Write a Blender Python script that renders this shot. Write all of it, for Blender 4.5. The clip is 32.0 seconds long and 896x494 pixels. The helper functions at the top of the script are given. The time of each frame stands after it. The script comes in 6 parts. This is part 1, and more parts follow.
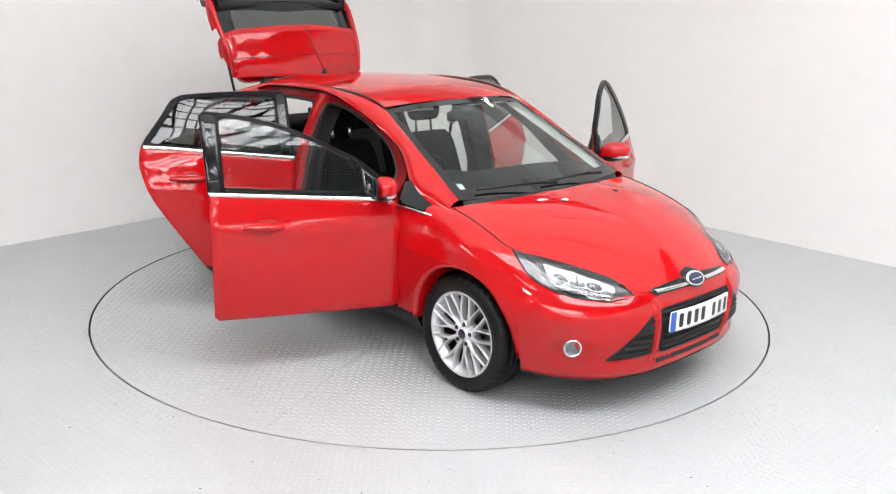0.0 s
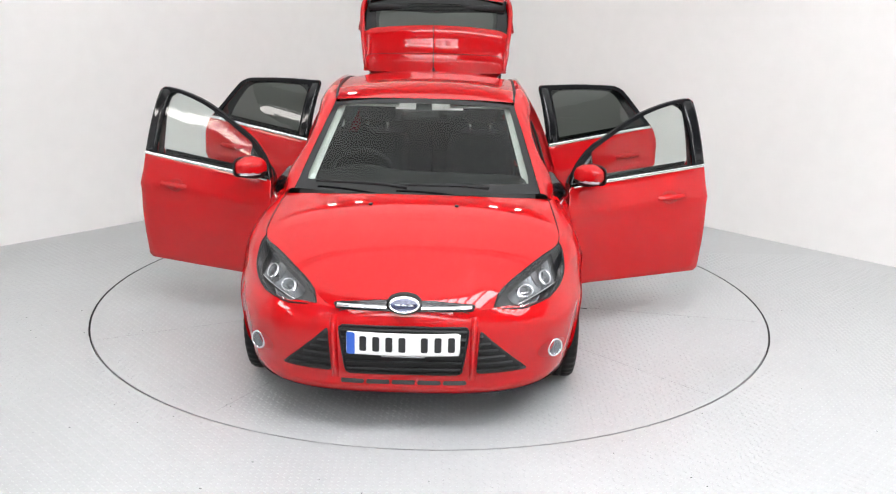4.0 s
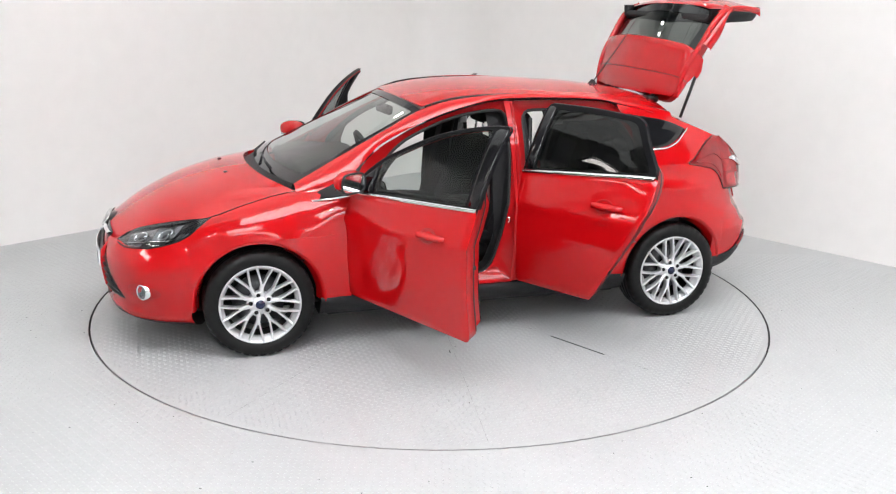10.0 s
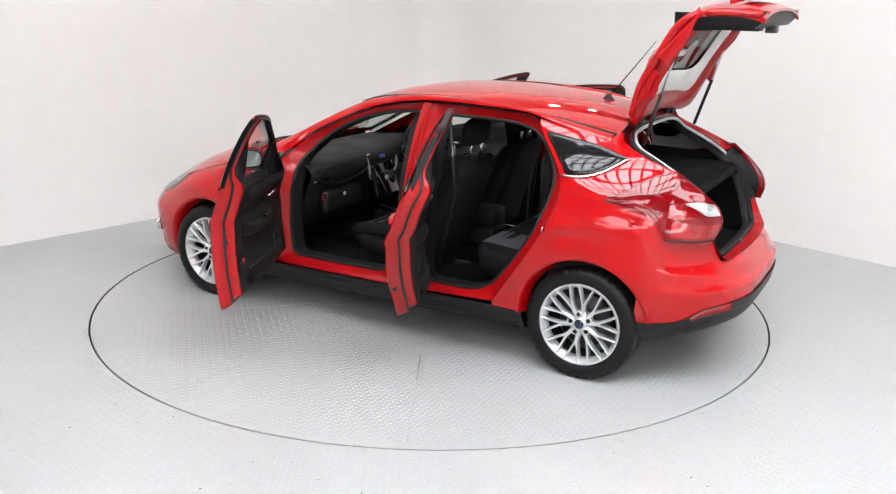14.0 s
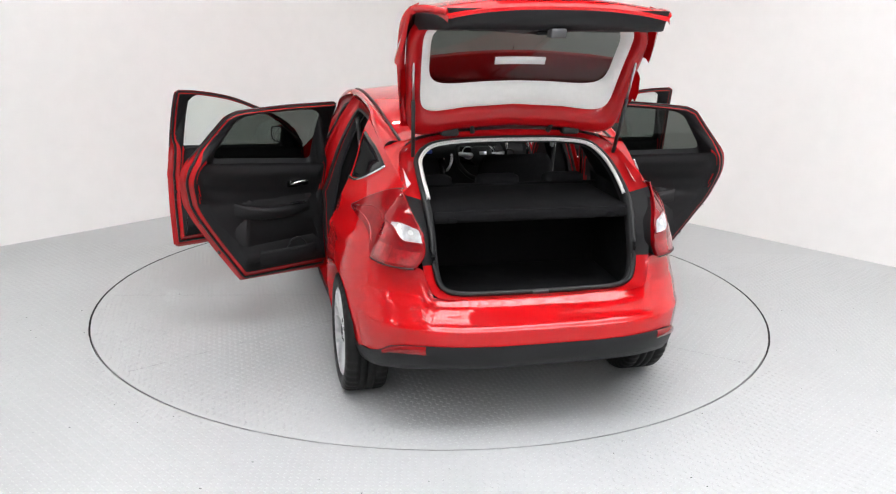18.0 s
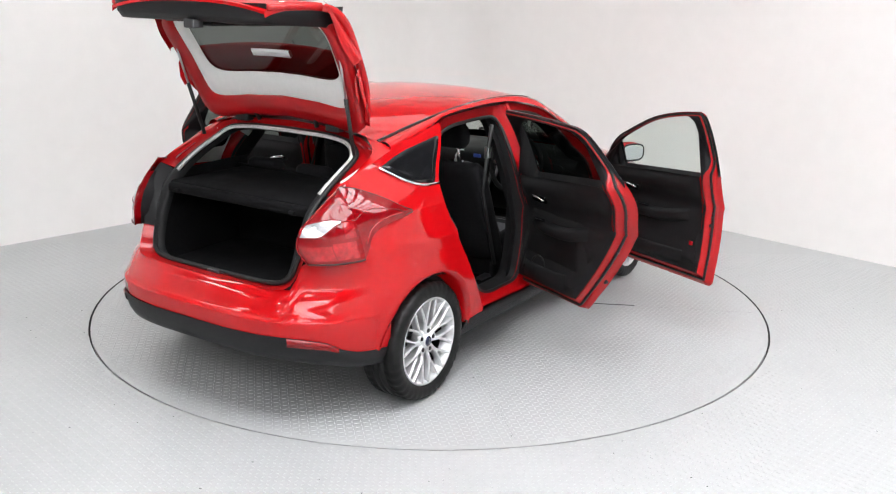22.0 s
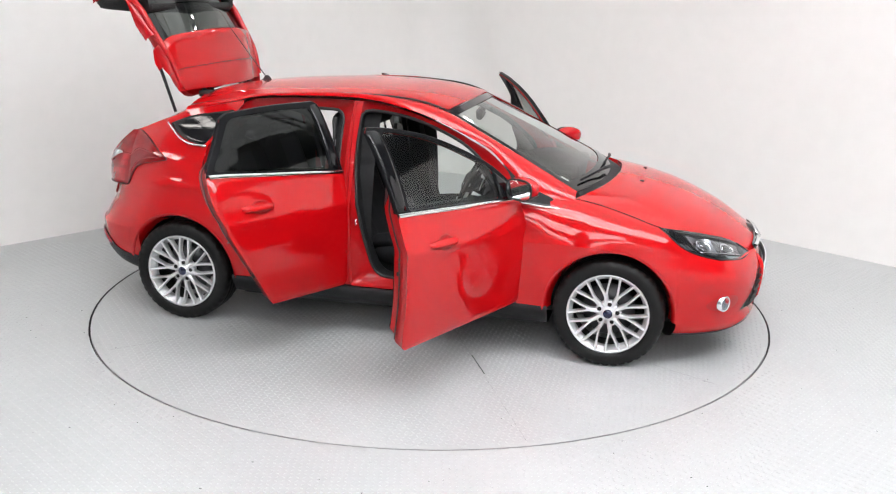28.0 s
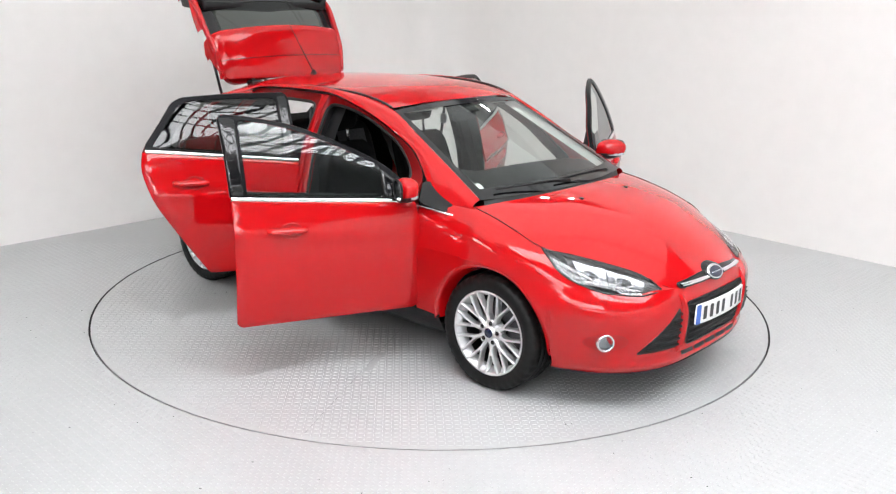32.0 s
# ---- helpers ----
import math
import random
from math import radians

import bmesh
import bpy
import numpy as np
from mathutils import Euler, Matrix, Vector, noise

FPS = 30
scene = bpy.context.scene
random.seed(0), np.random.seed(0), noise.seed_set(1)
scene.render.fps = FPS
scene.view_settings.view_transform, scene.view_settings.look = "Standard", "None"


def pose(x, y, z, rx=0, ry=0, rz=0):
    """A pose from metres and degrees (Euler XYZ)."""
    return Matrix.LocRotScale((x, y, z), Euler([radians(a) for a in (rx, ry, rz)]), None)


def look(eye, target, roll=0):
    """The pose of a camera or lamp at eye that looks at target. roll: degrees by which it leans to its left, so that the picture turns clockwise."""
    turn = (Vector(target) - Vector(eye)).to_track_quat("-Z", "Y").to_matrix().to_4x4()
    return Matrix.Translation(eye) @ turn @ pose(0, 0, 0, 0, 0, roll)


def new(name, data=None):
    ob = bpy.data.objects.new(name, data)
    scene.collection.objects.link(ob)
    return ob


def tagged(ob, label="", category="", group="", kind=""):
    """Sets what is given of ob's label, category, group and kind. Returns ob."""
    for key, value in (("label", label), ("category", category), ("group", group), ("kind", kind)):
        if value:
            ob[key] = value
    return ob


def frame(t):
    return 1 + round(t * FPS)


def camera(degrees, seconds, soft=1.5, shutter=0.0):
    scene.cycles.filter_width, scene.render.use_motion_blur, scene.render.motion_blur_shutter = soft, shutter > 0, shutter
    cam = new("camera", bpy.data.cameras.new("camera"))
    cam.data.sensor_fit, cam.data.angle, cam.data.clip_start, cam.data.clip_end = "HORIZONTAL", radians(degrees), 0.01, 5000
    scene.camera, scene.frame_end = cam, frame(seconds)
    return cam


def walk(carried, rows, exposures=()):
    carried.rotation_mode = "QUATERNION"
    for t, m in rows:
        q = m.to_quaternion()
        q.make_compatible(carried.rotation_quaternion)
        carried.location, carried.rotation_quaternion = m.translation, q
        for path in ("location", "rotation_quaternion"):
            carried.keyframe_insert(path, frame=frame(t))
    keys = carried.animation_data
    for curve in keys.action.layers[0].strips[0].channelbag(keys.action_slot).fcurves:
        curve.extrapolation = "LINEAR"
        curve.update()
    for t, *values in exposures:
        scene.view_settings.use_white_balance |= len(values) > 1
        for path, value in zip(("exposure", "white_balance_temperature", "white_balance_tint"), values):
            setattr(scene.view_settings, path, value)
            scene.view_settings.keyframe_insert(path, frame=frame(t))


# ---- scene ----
# camera on a tripod, still for the whole clip
cam = camera(52.2, 32.0, soft=1.2)
EYE = Vector((0.0, -6.042, 2.051))
CAM_POSE = look(EYE, EYE + Vector((0.01658, 0.96237, -0.27127)), 1.21)
walk(cam, [(0.0, CAM_POSE), (32.0, CAM_POSE)])
scene.view_settings.exposure = 0.12

# the hall is closed, so the sky is met only through its rooflights
world = bpy.data.worlds.new("sky")
scene.world = world
world.use_nodes = True
_sky = world.node_tree.nodes.new("ShaderNodeTexSky")
_sky.sky_type, _sky.sun_disc = "NISHITA", False
_sky.sun_elevation, _sky.sun_rotation = radians(40), radians(200)
_bg = world.node_tree.nodes["Background"]
_bg.inputs["Strength"].default_value = 0.1
world.node_tree.links.new(_sky.outputs[0], _bg.inputs["Color"])


# ---------- materials ----------
def material(name, colour, rough=0.5, metal=0.0, coat=0.0, grain=0.0, grain_scale=60.0, stain=0.0, stain_scale=1.5,
             bump=0.0, bump_scale=200.0, glow=0.0, spec=0.5):
    """A procedural paint: base colour varied at two scales, roughness broken up, fine relief."""
    m = bpy.data.materials.new(name)
    m.use_nodes = True
    nt = m.node_tree
    b = nt.nodes["Principled BSDF"]
    b.inputs["Base Color"].default_value = (*colour, 1)
    b.inputs["Roughness"].default_value = rough
    b.inputs["Metallic"].default_value = metal
    b.inputs["Coat Weight"].default_value = coat
    b.inputs["Coat Roughness"].default_value = 0.03
    b.inputs["Specular IOR Level"].default_value = spec
    tex = nt.nodes.new("ShaderNodeTexCoord")
    if grain or stain:
        g = nt.nodes.new("ShaderNodeTexNoise")
        g.inputs["Scale"].default_value, g.inputs["Detail"].default_value = grain_scale, 4
        s = nt.nodes.new("ShaderNodeTexNoise")
        s.inputs["Scale"].default_value, s.inputs["Detail"].default_value = stain_scale, 5
        nt.links.new(tex.outputs["Object"], g.inputs["Vector"])
        nt.links.new(tex.outputs["Object"], s.inputs["Vector"])
        a = nt.nodes.new("ShaderNodeMapRange")
        a.inputs["From Min"].default_value, a.inputs["From Max"].default_value = 0.3, 0.7
        a.inputs["To Min"].default_value, a.inputs["To Max"].default_value = 1 - grain, 1 + grain
        c = nt.nodes.new("ShaderNodeMapRange")
        c.inputs["From Min"].default_value, c.inputs["From Max"].default_value = 0.3, 0.7
        c.inputs["To Min"].default_value, c.inputs["To Max"].default_value = 1 - stain, 1 + stain
        nt.links.new(g.outputs["Fac"], a.inputs["Value"])
        nt.links.new(s.outputs["Fac"], c.inputs["Value"])
        mul = nt.nodes.new("ShaderNodeMath")
        mul.operation = "MULTIPLY"
        nt.links.new(a.outputs[0], mul.inputs[0])
        nt.links.new(c.outputs[0], mul.inputs[1])
        sc = nt.nodes.new("ShaderNodeVectorMath")
        sc.operation = "SCALE"
        sc.inputs[0].default_value = colour
        nt.links.new(mul.outputs[0], sc.inputs["Scale"])
        nt.links.new(sc.outputs[0], b.inputs["Base Color"])
        r = nt.nodes.new("ShaderNodeMath")
        r.operation = "MULTIPLY"
        r.inputs[1].default_value = rough
        nt.links.new(c.outputs[0], r.inputs[0])
        nt.links.new(r.outputs[0], b.inputs["Roughness"])
    if bump:
        n = nt.nodes.new("ShaderNodeTexNoise")
        n.inputs["Scale"].default_value, n.inputs["Detail"].default_value = bump_scale, 3
        nt.links.new(tex.outputs["Object"], n.inputs["Vector"])
        bm_ = nt.nodes.new("ShaderNodeBump")
        bm_.inputs["Strength"].default_value, bm_.inputs["Distance"].default_value = bump, 0.002
        nt.links.new(n.outputs["Fac"], bm_.inputs["Height"])
        nt.links.new(bm_.outputs[0], b.inputs["Normal"])
    if glow:
        b.inputs["Emission Color"].default_value = (*colour, 1)
        b.inputs["Emission Strength"].default_value = glow
    return m


def glass(name, tint, rough=0.0, weight=1.0, power=5.0, slant=0.9, straight=0.055):
    """Thin car glass: clear with a tint, and mirror-like at a slant."""
    m = bpy.data.materials.new(name)
    m.use_nodes = True
    nt = m.node_tree
    nt.nodes.remove(nt.nodes["Principled BSDF"])
    t = nt.nodes.new("ShaderNodeBsdfTransparent")
    t.inputs["Color"].default_value = (*tint, 1)
    g = nt.nodes.new("ShaderNodeBsdfGlossy")
    g.inputs["Roughness"].default_value = rough
    f = nt.nodes.new("ShaderNodeLayerWeight")
    f.inputs["Blend"].default_value = 0.5
    w = nt.nodes.new("ShaderNodeMath")
    w.operation = "POWER"
    w.inputs[1].default_value = power
    k = nt.nodes.new("ShaderNodeMath")
    k.operation = "MULTIPLY_ADD"
    k.inputs[1].default_value, k.inputs[2].default_value = slant * weight, straight * weight
    mix = nt.nodes.new("ShaderNodeMixShader")
    nt.links.new(f.outputs["Facing"], w.inputs[0])
    nt.links.new(w.outputs[0], k.inputs[0])
    nt.links.new(k.outputs[0], mix.inputs[0])
    nt.links.new(t.outputs[0], mix.inputs[1])
    nt.links.new(g.outputs[0], mix.inputs[2])
    nt.links.new(mix.outputs[0], nt.nodes["Material Output"].inputs["Surface"])
    return m


RED = material("red_paint", (0.455, 0.0024, 0.0045), 0.5, 0.0, 1.0, stain=0.02, stain_scale=2.0, spec=0.0)
# deeper red for inner shells; paints recess shade into handle cups and fog pockets
RED_DEEP = material("deep_red_paint", (0.37, 0.0024, 0.0045), 0.5, 0.0, 0.6, stain=0.05, stain_scale=6.0, spec=0.1)
BLACK_GLOSS = material("gloss_black", (0.005, 0.005, 0.006), 0.06, spec=0.45)
PRIVACY_GLASS = material("privacy_glass", (0.006, 0.006, 0.007), 0.06, spec=0.40)
FRAME_BLACK = material("satin_black_frame", (0.005, 0.005, 0.006), 0.30, spec=0.08)
BLACK_PLASTIC = material("black_plastic", (0.009, 0.009, 0.010), 0.5, grain=0.15, grain_scale=300, bump=0.3, bump_scale=900, spec=0.3)
RUBBER = material("tyre_rubber", (0.0055, 0.0055, 0.0055), 0.5, grain=0.2, grain_scale=90, stain=0.2, stain_scale=8, bump=0.15, bump_scale=300, spec=0.25)
SEAL = material("rubber_seal", (0.006, 0.006, 0.006), 0.6)
TRIM = material("soft_black_trim", (0.0075, 0.0075, 0.0082), 0.6, grain=0.12, grain_scale=50, stain=0.15, stain_scale=5, spec=0.28)
CARPET = material("black_carpet", (0.006, 0.006, 0.0065), 0.95, grain=0.2, grain_scale=60, stain=0.15, stain_scale=6, spec=0.1)
CLOTH = material("charcoal_cloth", (0.009, 0.009, 0.010), 0.9, grain=0.15, grain_scale=60, stain=0.12, stain_scale=7, spec=0.15)
CLOTH_GREY = material("grey_cloth_insert", (0.075, 0.076, 0.082), 0.9, grain=0.15, grain_scale=60, stain=0.12, stain_scale=7, spec=0.15)
HEADLINING = material("pale_headlining", (0.62, 0.61, 0.59), 0.9, grain=0.04, grain_scale=40, stain=0.04, stain_scale=4)
REVEAL = material("pale_moulded_surround", (0.78, 0.765, 0.74), 0.6, grain=0.02, grain_scale=40, stain=0.02, stain_scale=4)
CHROME = material("chrome", (0.80, 0.80, 0.81), 0.10, 1.0)
SATIN = material("satin_silver", (0.62, 0.62, 0.63), 0.30, 1.0)
ALLOY = material("alloy_silver", (0.66, 0.66, 0.67), 0.32, 0.55, 0.5, stain=0.04, stain_scale=12)
STEEL = material("dark_steel", (0.10, 0.10, 0.105), 0.45, 0.8, stain=0.15, stain_scale=14)
MIRROR = material("mirror_glass", (0.86, 0.87, 0.88), 0.015, 1.0)
GLASS = glass("window_glass", (0.78, 0.85, 0.82), power=4.0, slant=1.2, straight=0.048)
GLASS_TINT = glass("tinted_glass", (0.125, 0.14, 0.13), power=4.0, slant=1.0, straight=0.042)
WINDSCREEN = glass("windscreen_glass", (0.74, 0.80, 0.77), power=5.0, slant=1.6, straight=0.022)
LENS = glass("clear_lens", (0.93, 0.94, 0.95))
LENS_RED = material("red_lens", (0.21, 0.0010, 0.003), 0.35, 0.0, 1.0, grain=0.10, grain_scale=40, stain=0.18, stain_scale=11, spec=0.0)
LENS_RED_BRIGHT = material("bright_red_lens_segment", (0.37, 0.003, 0.007), 0.18, 0.1, 1.0, grain=0.25, grain_scale=55, stain=0.2, stain_scale=18)
LENS_CLEAR = material("frosted_lens", (0.50, 0.50, 0.51), 0.15, 0.3, 0.6, grain=0.25, grain_scale=30, stain=0.22, stain_scale=14)
SEAM_RED = material("dark_red_seam", (0.030, 0.001, 0.0015), 0.5)
REFLECTOR = material("bright_reflector", (0.26, 0.265, 0.28), 0.12, 1.0, 0.0, grain=0.15, grain_scale=50, stain=0.25, stain_scale=24, bump=0.9, bump_scale=38)
LAMP_BASE = material("lamp_inner", (0.012, 0.012, 0.013), 0.28, 0.0, 0.3)
PLATE_WHITE = material("white_plate", (0.80, 0.80, 0.79), 0.30, 0.0, 0.3)
PLATE_BLUE = material("blue_band", (0.02, 0.10, 0.48), 0.30, 0.0, 0.3)
BADGE_BLUE = material("badge_blue", (0.008, 0.014, 0.055), 0.20, 0.3, 0.6)
INK = material("black_ink", (0.012, 0.012, 0.013), 0.4)
SCREEN = material("display_blue", (0.03, 0.06, 0.30), 0.3, glow=0.1)
WALL = material("white_wall_paint", (0.80, 0.776, 0.757), 0.75, grain=0.012, grain_scale=8, stain=0.012, stain_scale=0.6, bump=0.08, bump_scale=60)
FLOOR = material("pale_grey_floor_paint", (0.375, 0.38, 0.38), 0.34, grain=0.03, grain_scale=25, stain=0.05, stain_scale=0.9, bump=0.05, bump_scale=120)
TREAD = material("painted_tread_bars", (0.425, 0.43, 0.43), 0.40, stain=0.05, stain_scale=2.0)
SEAM = material("filled_joint", (0.30, 0.30, 0.30), 0.6, grain=0.4, grain_scale=12)
GAP = material("dark_gap", (0.03, 0.03, 0.03), 0.8, grain=0.3, grain_scale=40)
CEILING_SHEET = material("hall_ceiling_sheet", (0.52, 0.52, 0.52), 0.7, stain=0.05)
ROOF_SHEET = material("hall_roof_sheet", (0.74, 0.74, 0.73), 0.7, stain=0.05)
BEAM = material("grey_steel_beam", (0.10, 0.10, 0.11), 0.6, stain=0.1)
TRUSS = material("white_steel_truss", (0.66, 0.66, 0.66), 0.6, stain=0.05)
ROOFLIGHT = material("translucent_rooflight", (0.96, 0.97, 1.0), 0.5, glow=13.0)
# left strips tinted warm so that their light warms the left wall
ROOFLIGHT_WARM = material("warm_rooflight", (1.0, 0.95, 0.91), 0.5, glow=14.0)
# weak glow for the added fill sheet above the car
FILL_SHEET = material("glowing_fill_sheet", (0.90, 0.93, 0.92), 0.6, stain=0.04, glow=0.9)
LAMP_GLOW = material("high_bay_lamp_panel", (1.0, 0.98, 0.94), 0.5, glow=160.0)
FAR_WALL = material("grey_hall_cladding", (0.34, 0.34, 0.345), 0.7, stain=0.06)


# ---------- small mesh tools ----------
def mesh_of(name, verts, faces, mat, smooth=True):
    me = bpy.data.meshes.new(name)
    me.from_pydata([tuple(v) for v in verts], [], faces)
    me.materials.append(mat)
    if smooth:
        me.polygons.foreach_set("use_smooth", [True] * len(me.polygons))
    me.update()
    return me


def part(name, data, mat, parent, label="", smooth=True):
    """ONE mesh object under a thing or a part. data: (verts, faces), or a bmesh."""
    if isinstance(data, tuple):
        me = mesh_of(name, data[0], data[1], mat, smooth)
    else:
        me = bpy.data.meshes.new(name)
        data.normal_update()
        data.to_mesh(me)
        data.free()
        me.materials.append(mat)
        if smooth:
            me.polygons.foreach_set("use_smooth", [True] * len(me.polygons))
    ob = new(name, me)
    ob.parent = parent
    if label:
        ob["label"] = label
    return ob


def grid(rows, close_u=False, close_v=False):
    """Faces over rows of points, all rows of one length."""
    n, k = len(rows), len(rows[0])
    verts = [p for r in rows for p in r]
    faces = []
    for i in range(n if close_v else n - 1):
        for j in range(k if close_u else k - 1):
            a, b = i * k + j, i * k + (j + 1) % k
            c, d = ((i + 1) % n) * k + (j + 1) % k, ((i + 1) % n) * k + j
            faces.append((a, b, c, d))
    return verts, faces


def join(*meshes):
    verts, faces = [], []
    for v, f in meshes:
        o = len(verts)
        verts += list(v)
        faces += [tuple(i + o for i in q) for q in f]
    return verts, faces


def flip(data):
    return data[0], [tuple(reversed(f)) for f in data[1]]


def mirrored(data, s):
    """The same mesh on the other side of the car when s is -1."""
    if s > 0:
        return data
    return [(v[0], -v[1], v[2]) for v in data[0]], [tuple(reversed(f)) for f in data[1]]


def moved(data, m):
    return [m @ Vector(v) for v in data[0]], data[1]


def spline(keys, x):
    """Smooth value through (x, value) keys, with no overshoot."""
    if x <= keys[0][0]:
        return keys[0][1]
    if x >= keys[-1][0]:
        return keys[-1][1]
    n = len(keys)
    for i in range(n - 1):
        if x <= keys[i + 1][0]:
            break
    d = [(keys[j + 1][1] - keys[j][1]) / (keys[j + 1][0] - keys[j][0]) for j in range(n - 1)]

    def slope(j):
        if j == 0 or j == n - 1:
            return d[min(j, n - 2)]
        a, b = d[j - 1], d[j]
        return 0 if a * b <= 0 else 2 * a * b / (a + b)
    h = keys[i + 1][0] - keys[i][0]
    u = (x - keys[i][0]) / h
    m0, m1 = slope(i) * h, slope(i + 1) * h
    return ((2 * u ** 3 - 3 * u * u + 1) * keys[i][1] + (u ** 3 - 2 * u * u + u) * m0
            + (3 * u * u - 2 * u ** 3) * keys[i + 1][1] + (u ** 3 - u * u) * m1)


def curve(points, n, closed=False):
    """n points along a smooth curve through the given ones (centripetal-like Catmull-Rom), even in length."""
    P = [Vector(p) for p in points]
    k = len(P)
    fine = []
    for i in range(k if closed else k - 1):
        if closed:
            a, b, c, d = P[(i - 1) % k], P[i], P[(i + 1) % k], P[(i + 2) % k]
        else:
            b, c = P[i], P[i + 1]
            a = P[i - 1] if i else b * 2 - c
            d = P[i + 2] if i + 2 < k else c * 2 - b
        t1 = max((b - a).length, 1e-6) ** 0.5
        t2 = max((c - b).length, 1e-6) ** 0.5
        t3 = max((d - c).length, 1e-6) ** 0.5
        m1 = (c - b) + t2 * ((b - a) / t1 - (c - a) / (t1 + t2))
        m2 = (c - b) + t2 * ((d - c) / t3 - (d - b) / (t2 + t3))
        for q in range(16):
            u = q / 16
            fine.append((2 * u ** 3 - 3 * u * u + 1) * b + (u ** 3 - 2 * u * u + u) * m1
                        + (3 * u * u - 2 * u ** 3) * c + (u ** 3 - u * u) * m2)
    fine.append(P[0].copy() if closed else P[-1].copy())
    return resample(fine, n, closed)


def resample(pts, n, closed=False):
    pts = [Vector(p) for p in pts]
    L = [0.0]
    for a, b in zip(pts, pts[1:]):
        L.append(L[-1] + (b - a).length)
    out, i = [], 0
    for q in range(n):
        s = L[-1] * q / (n if closed else n - 1)
        while i < len(L) - 2 and L[i + 1] < s:
            i += 1
        h = L[i + 1] - L[i]
        out.append(pts[i].lerp(pts[i + 1], 0 if h < 1e-9 else (s - L[i]) / h))
    return out


def rounded(corners, r, n):
    """A closed outline through straight sides with rounded corners; r: one radius, or one for each corner."""
    pts, k = [], len(corners)
    for i in range(k):
        a, b, c = (Vector(corners[(i + j - 1) % k]) for j in range(3))
        rr = r[i] if isinstance(r, (list, tuple)) else r
        d = min(rr, (a - b).length * 0.49, (c - b).length * 0.49)
        p, q = b + (a - b).normalized() * d, b + (c - b).normalized() * d
        for u in (0, 0.17, 0.33, 0.5, 0.67, 0.83, 1):
            pts.append((1 - u) ** 2 * p + 2 * u * (1 - u) * b + u * u * q)
    pts.append(pts[0].copy())
    return resample(pts, n, True)


def shrink(outline, d):
    """A closed 2D outline moved inwards by about d."""
    k = len(outline)
    area = sum(outline[i][0] * outline[(i + 1) % k][1] - outline[(i + 1) % k][0] * outline[i][1] for i in range(k))
    out = []
    for i in range(k):
        t = (outline[(i + 1) % k] - outline[(i - 1) % k]).normalized()
        nrm = Vector((-t[1], t[0])) * (1 if area > 0 else -1)
        out.append(Vector(outline[i]) + nrm * d)
    return out


def disc(outline, surf, rings=5, lip=0.004, drop=0.004):
    """A closed outline filled in rings towards its middle and laid on surf(a, b, depth), with a rolled edge."""
    k = len(outline)
    mid = sum((Vector(p) for p in outline), Vector((0, 0))) / k
    rows = []
    if lip:
        rows.append([surf(p[0], p[1], drop) for p in outline])
        rows.append([surf(p[0], p[1], 0) for p in shrink(outline, lip)])
    else:
        rows.append([surf(p[0], p[1], 0) for p in outline])
    for r in range(1, rings):
        f = 1 - r / rings
        rows.append([surf(*(mid + (Vector(p) - mid) * f), 0) for p in outline])
    v, f = grid(rows, close_u=True)
    v.append(surf(*mid, 0))
    o, c = (len(rows) - 1) * k, len(v) - 1
    f += [(o + j, o + (j + 1) % k, c) for j in range(k)]
    return v, f


def ring(a, b):
    """A band between two closed lines of points."""
    return grid([a, b], close_u=True)


def box(x0, x1, y0, y1, z0, z1, r=0.0, seg=2):
    bm = bmesh.new()
    bmesh.ops.create_cube(bm, size=1)
    for v in bm.verts:
        v.co = ((x0 + x1) / 2 + v.co.x * (x1 - x0), (y0 + y1) / 2 + v.co.y * (y1 - y0), (z0 + z1) / 2 + v.co.z * (z1 - z0))
    if r:
        bmesh.ops.bevel(bm, geom=list(bm.edges), offset=r, segments=seg, profile=0.5, affect="EDGES")
    bm.verts.index_update()
    d = [v.co.copy() for v in bm.verts], [tuple(v.index for v in f.verts) for f in bm.faces]
    bm.free()
    return d


def tube(points, r, seg=8, cap=True):
    """A round bar along points; r: one radius, or one for each point."""
    P = [Vector(p) for p in points]
    rows = []
    up = Vector((0, 0, 1))
    for i, p in enumerate(P):
        t = (P[min(i + 1, len(P) - 1)] - P[max(i - 1, 0)]).normalized()
        a = t.cross(up if abs(t.z) < 0.95 else Vector((1, 0, 0))).normalized()
        b = a.cross(t)
        rr = r[i] if isinstance(r, (list, tuple)) else r
        rows.append([p + (a * math.cos(q * math.tau / seg) + b * math.sin(q * math.tau / seg)) * rr for q in range(seg)])
    v, f = grid(rows, close_u=True)
    if cap:
        n = len(v)
        f.append(tuple(range(seg - 1, -1, -1)))
        f.append(tuple(range(n - seg, n)))
    return v, f


def lathe(profile, seg=48, axis="y"):
    """Turn (radius, offset) pairs round the y axis."""
    rows = []
    for r, o in profile:
        rows.append([Vector((r * math.cos(q * math.tau / seg), o, r * math.sin(q * math.tau / seg))) for q in range(seg)])
    return grid(rows, close_u=True)


# ---------- the hall ----------
CORNER = Vector((0.02, 4.66, 0))
TABLE_R = 2.224
SIDE = 10.6
# plan of the rooflights: x from, x to, y from, y to; the second is added, unseen, as frontal fill light
ROOFLIGHTS = ((-4.0, 1.6, -11.0, -7.8), (-9.0, 9.0, -16.5, -13.5), (-9.3, -8.1, -4.0, -1.2), (-10.3, -9.4, -5.7, -4.3), (-2.2, 6.6, -5.4, -2.5))


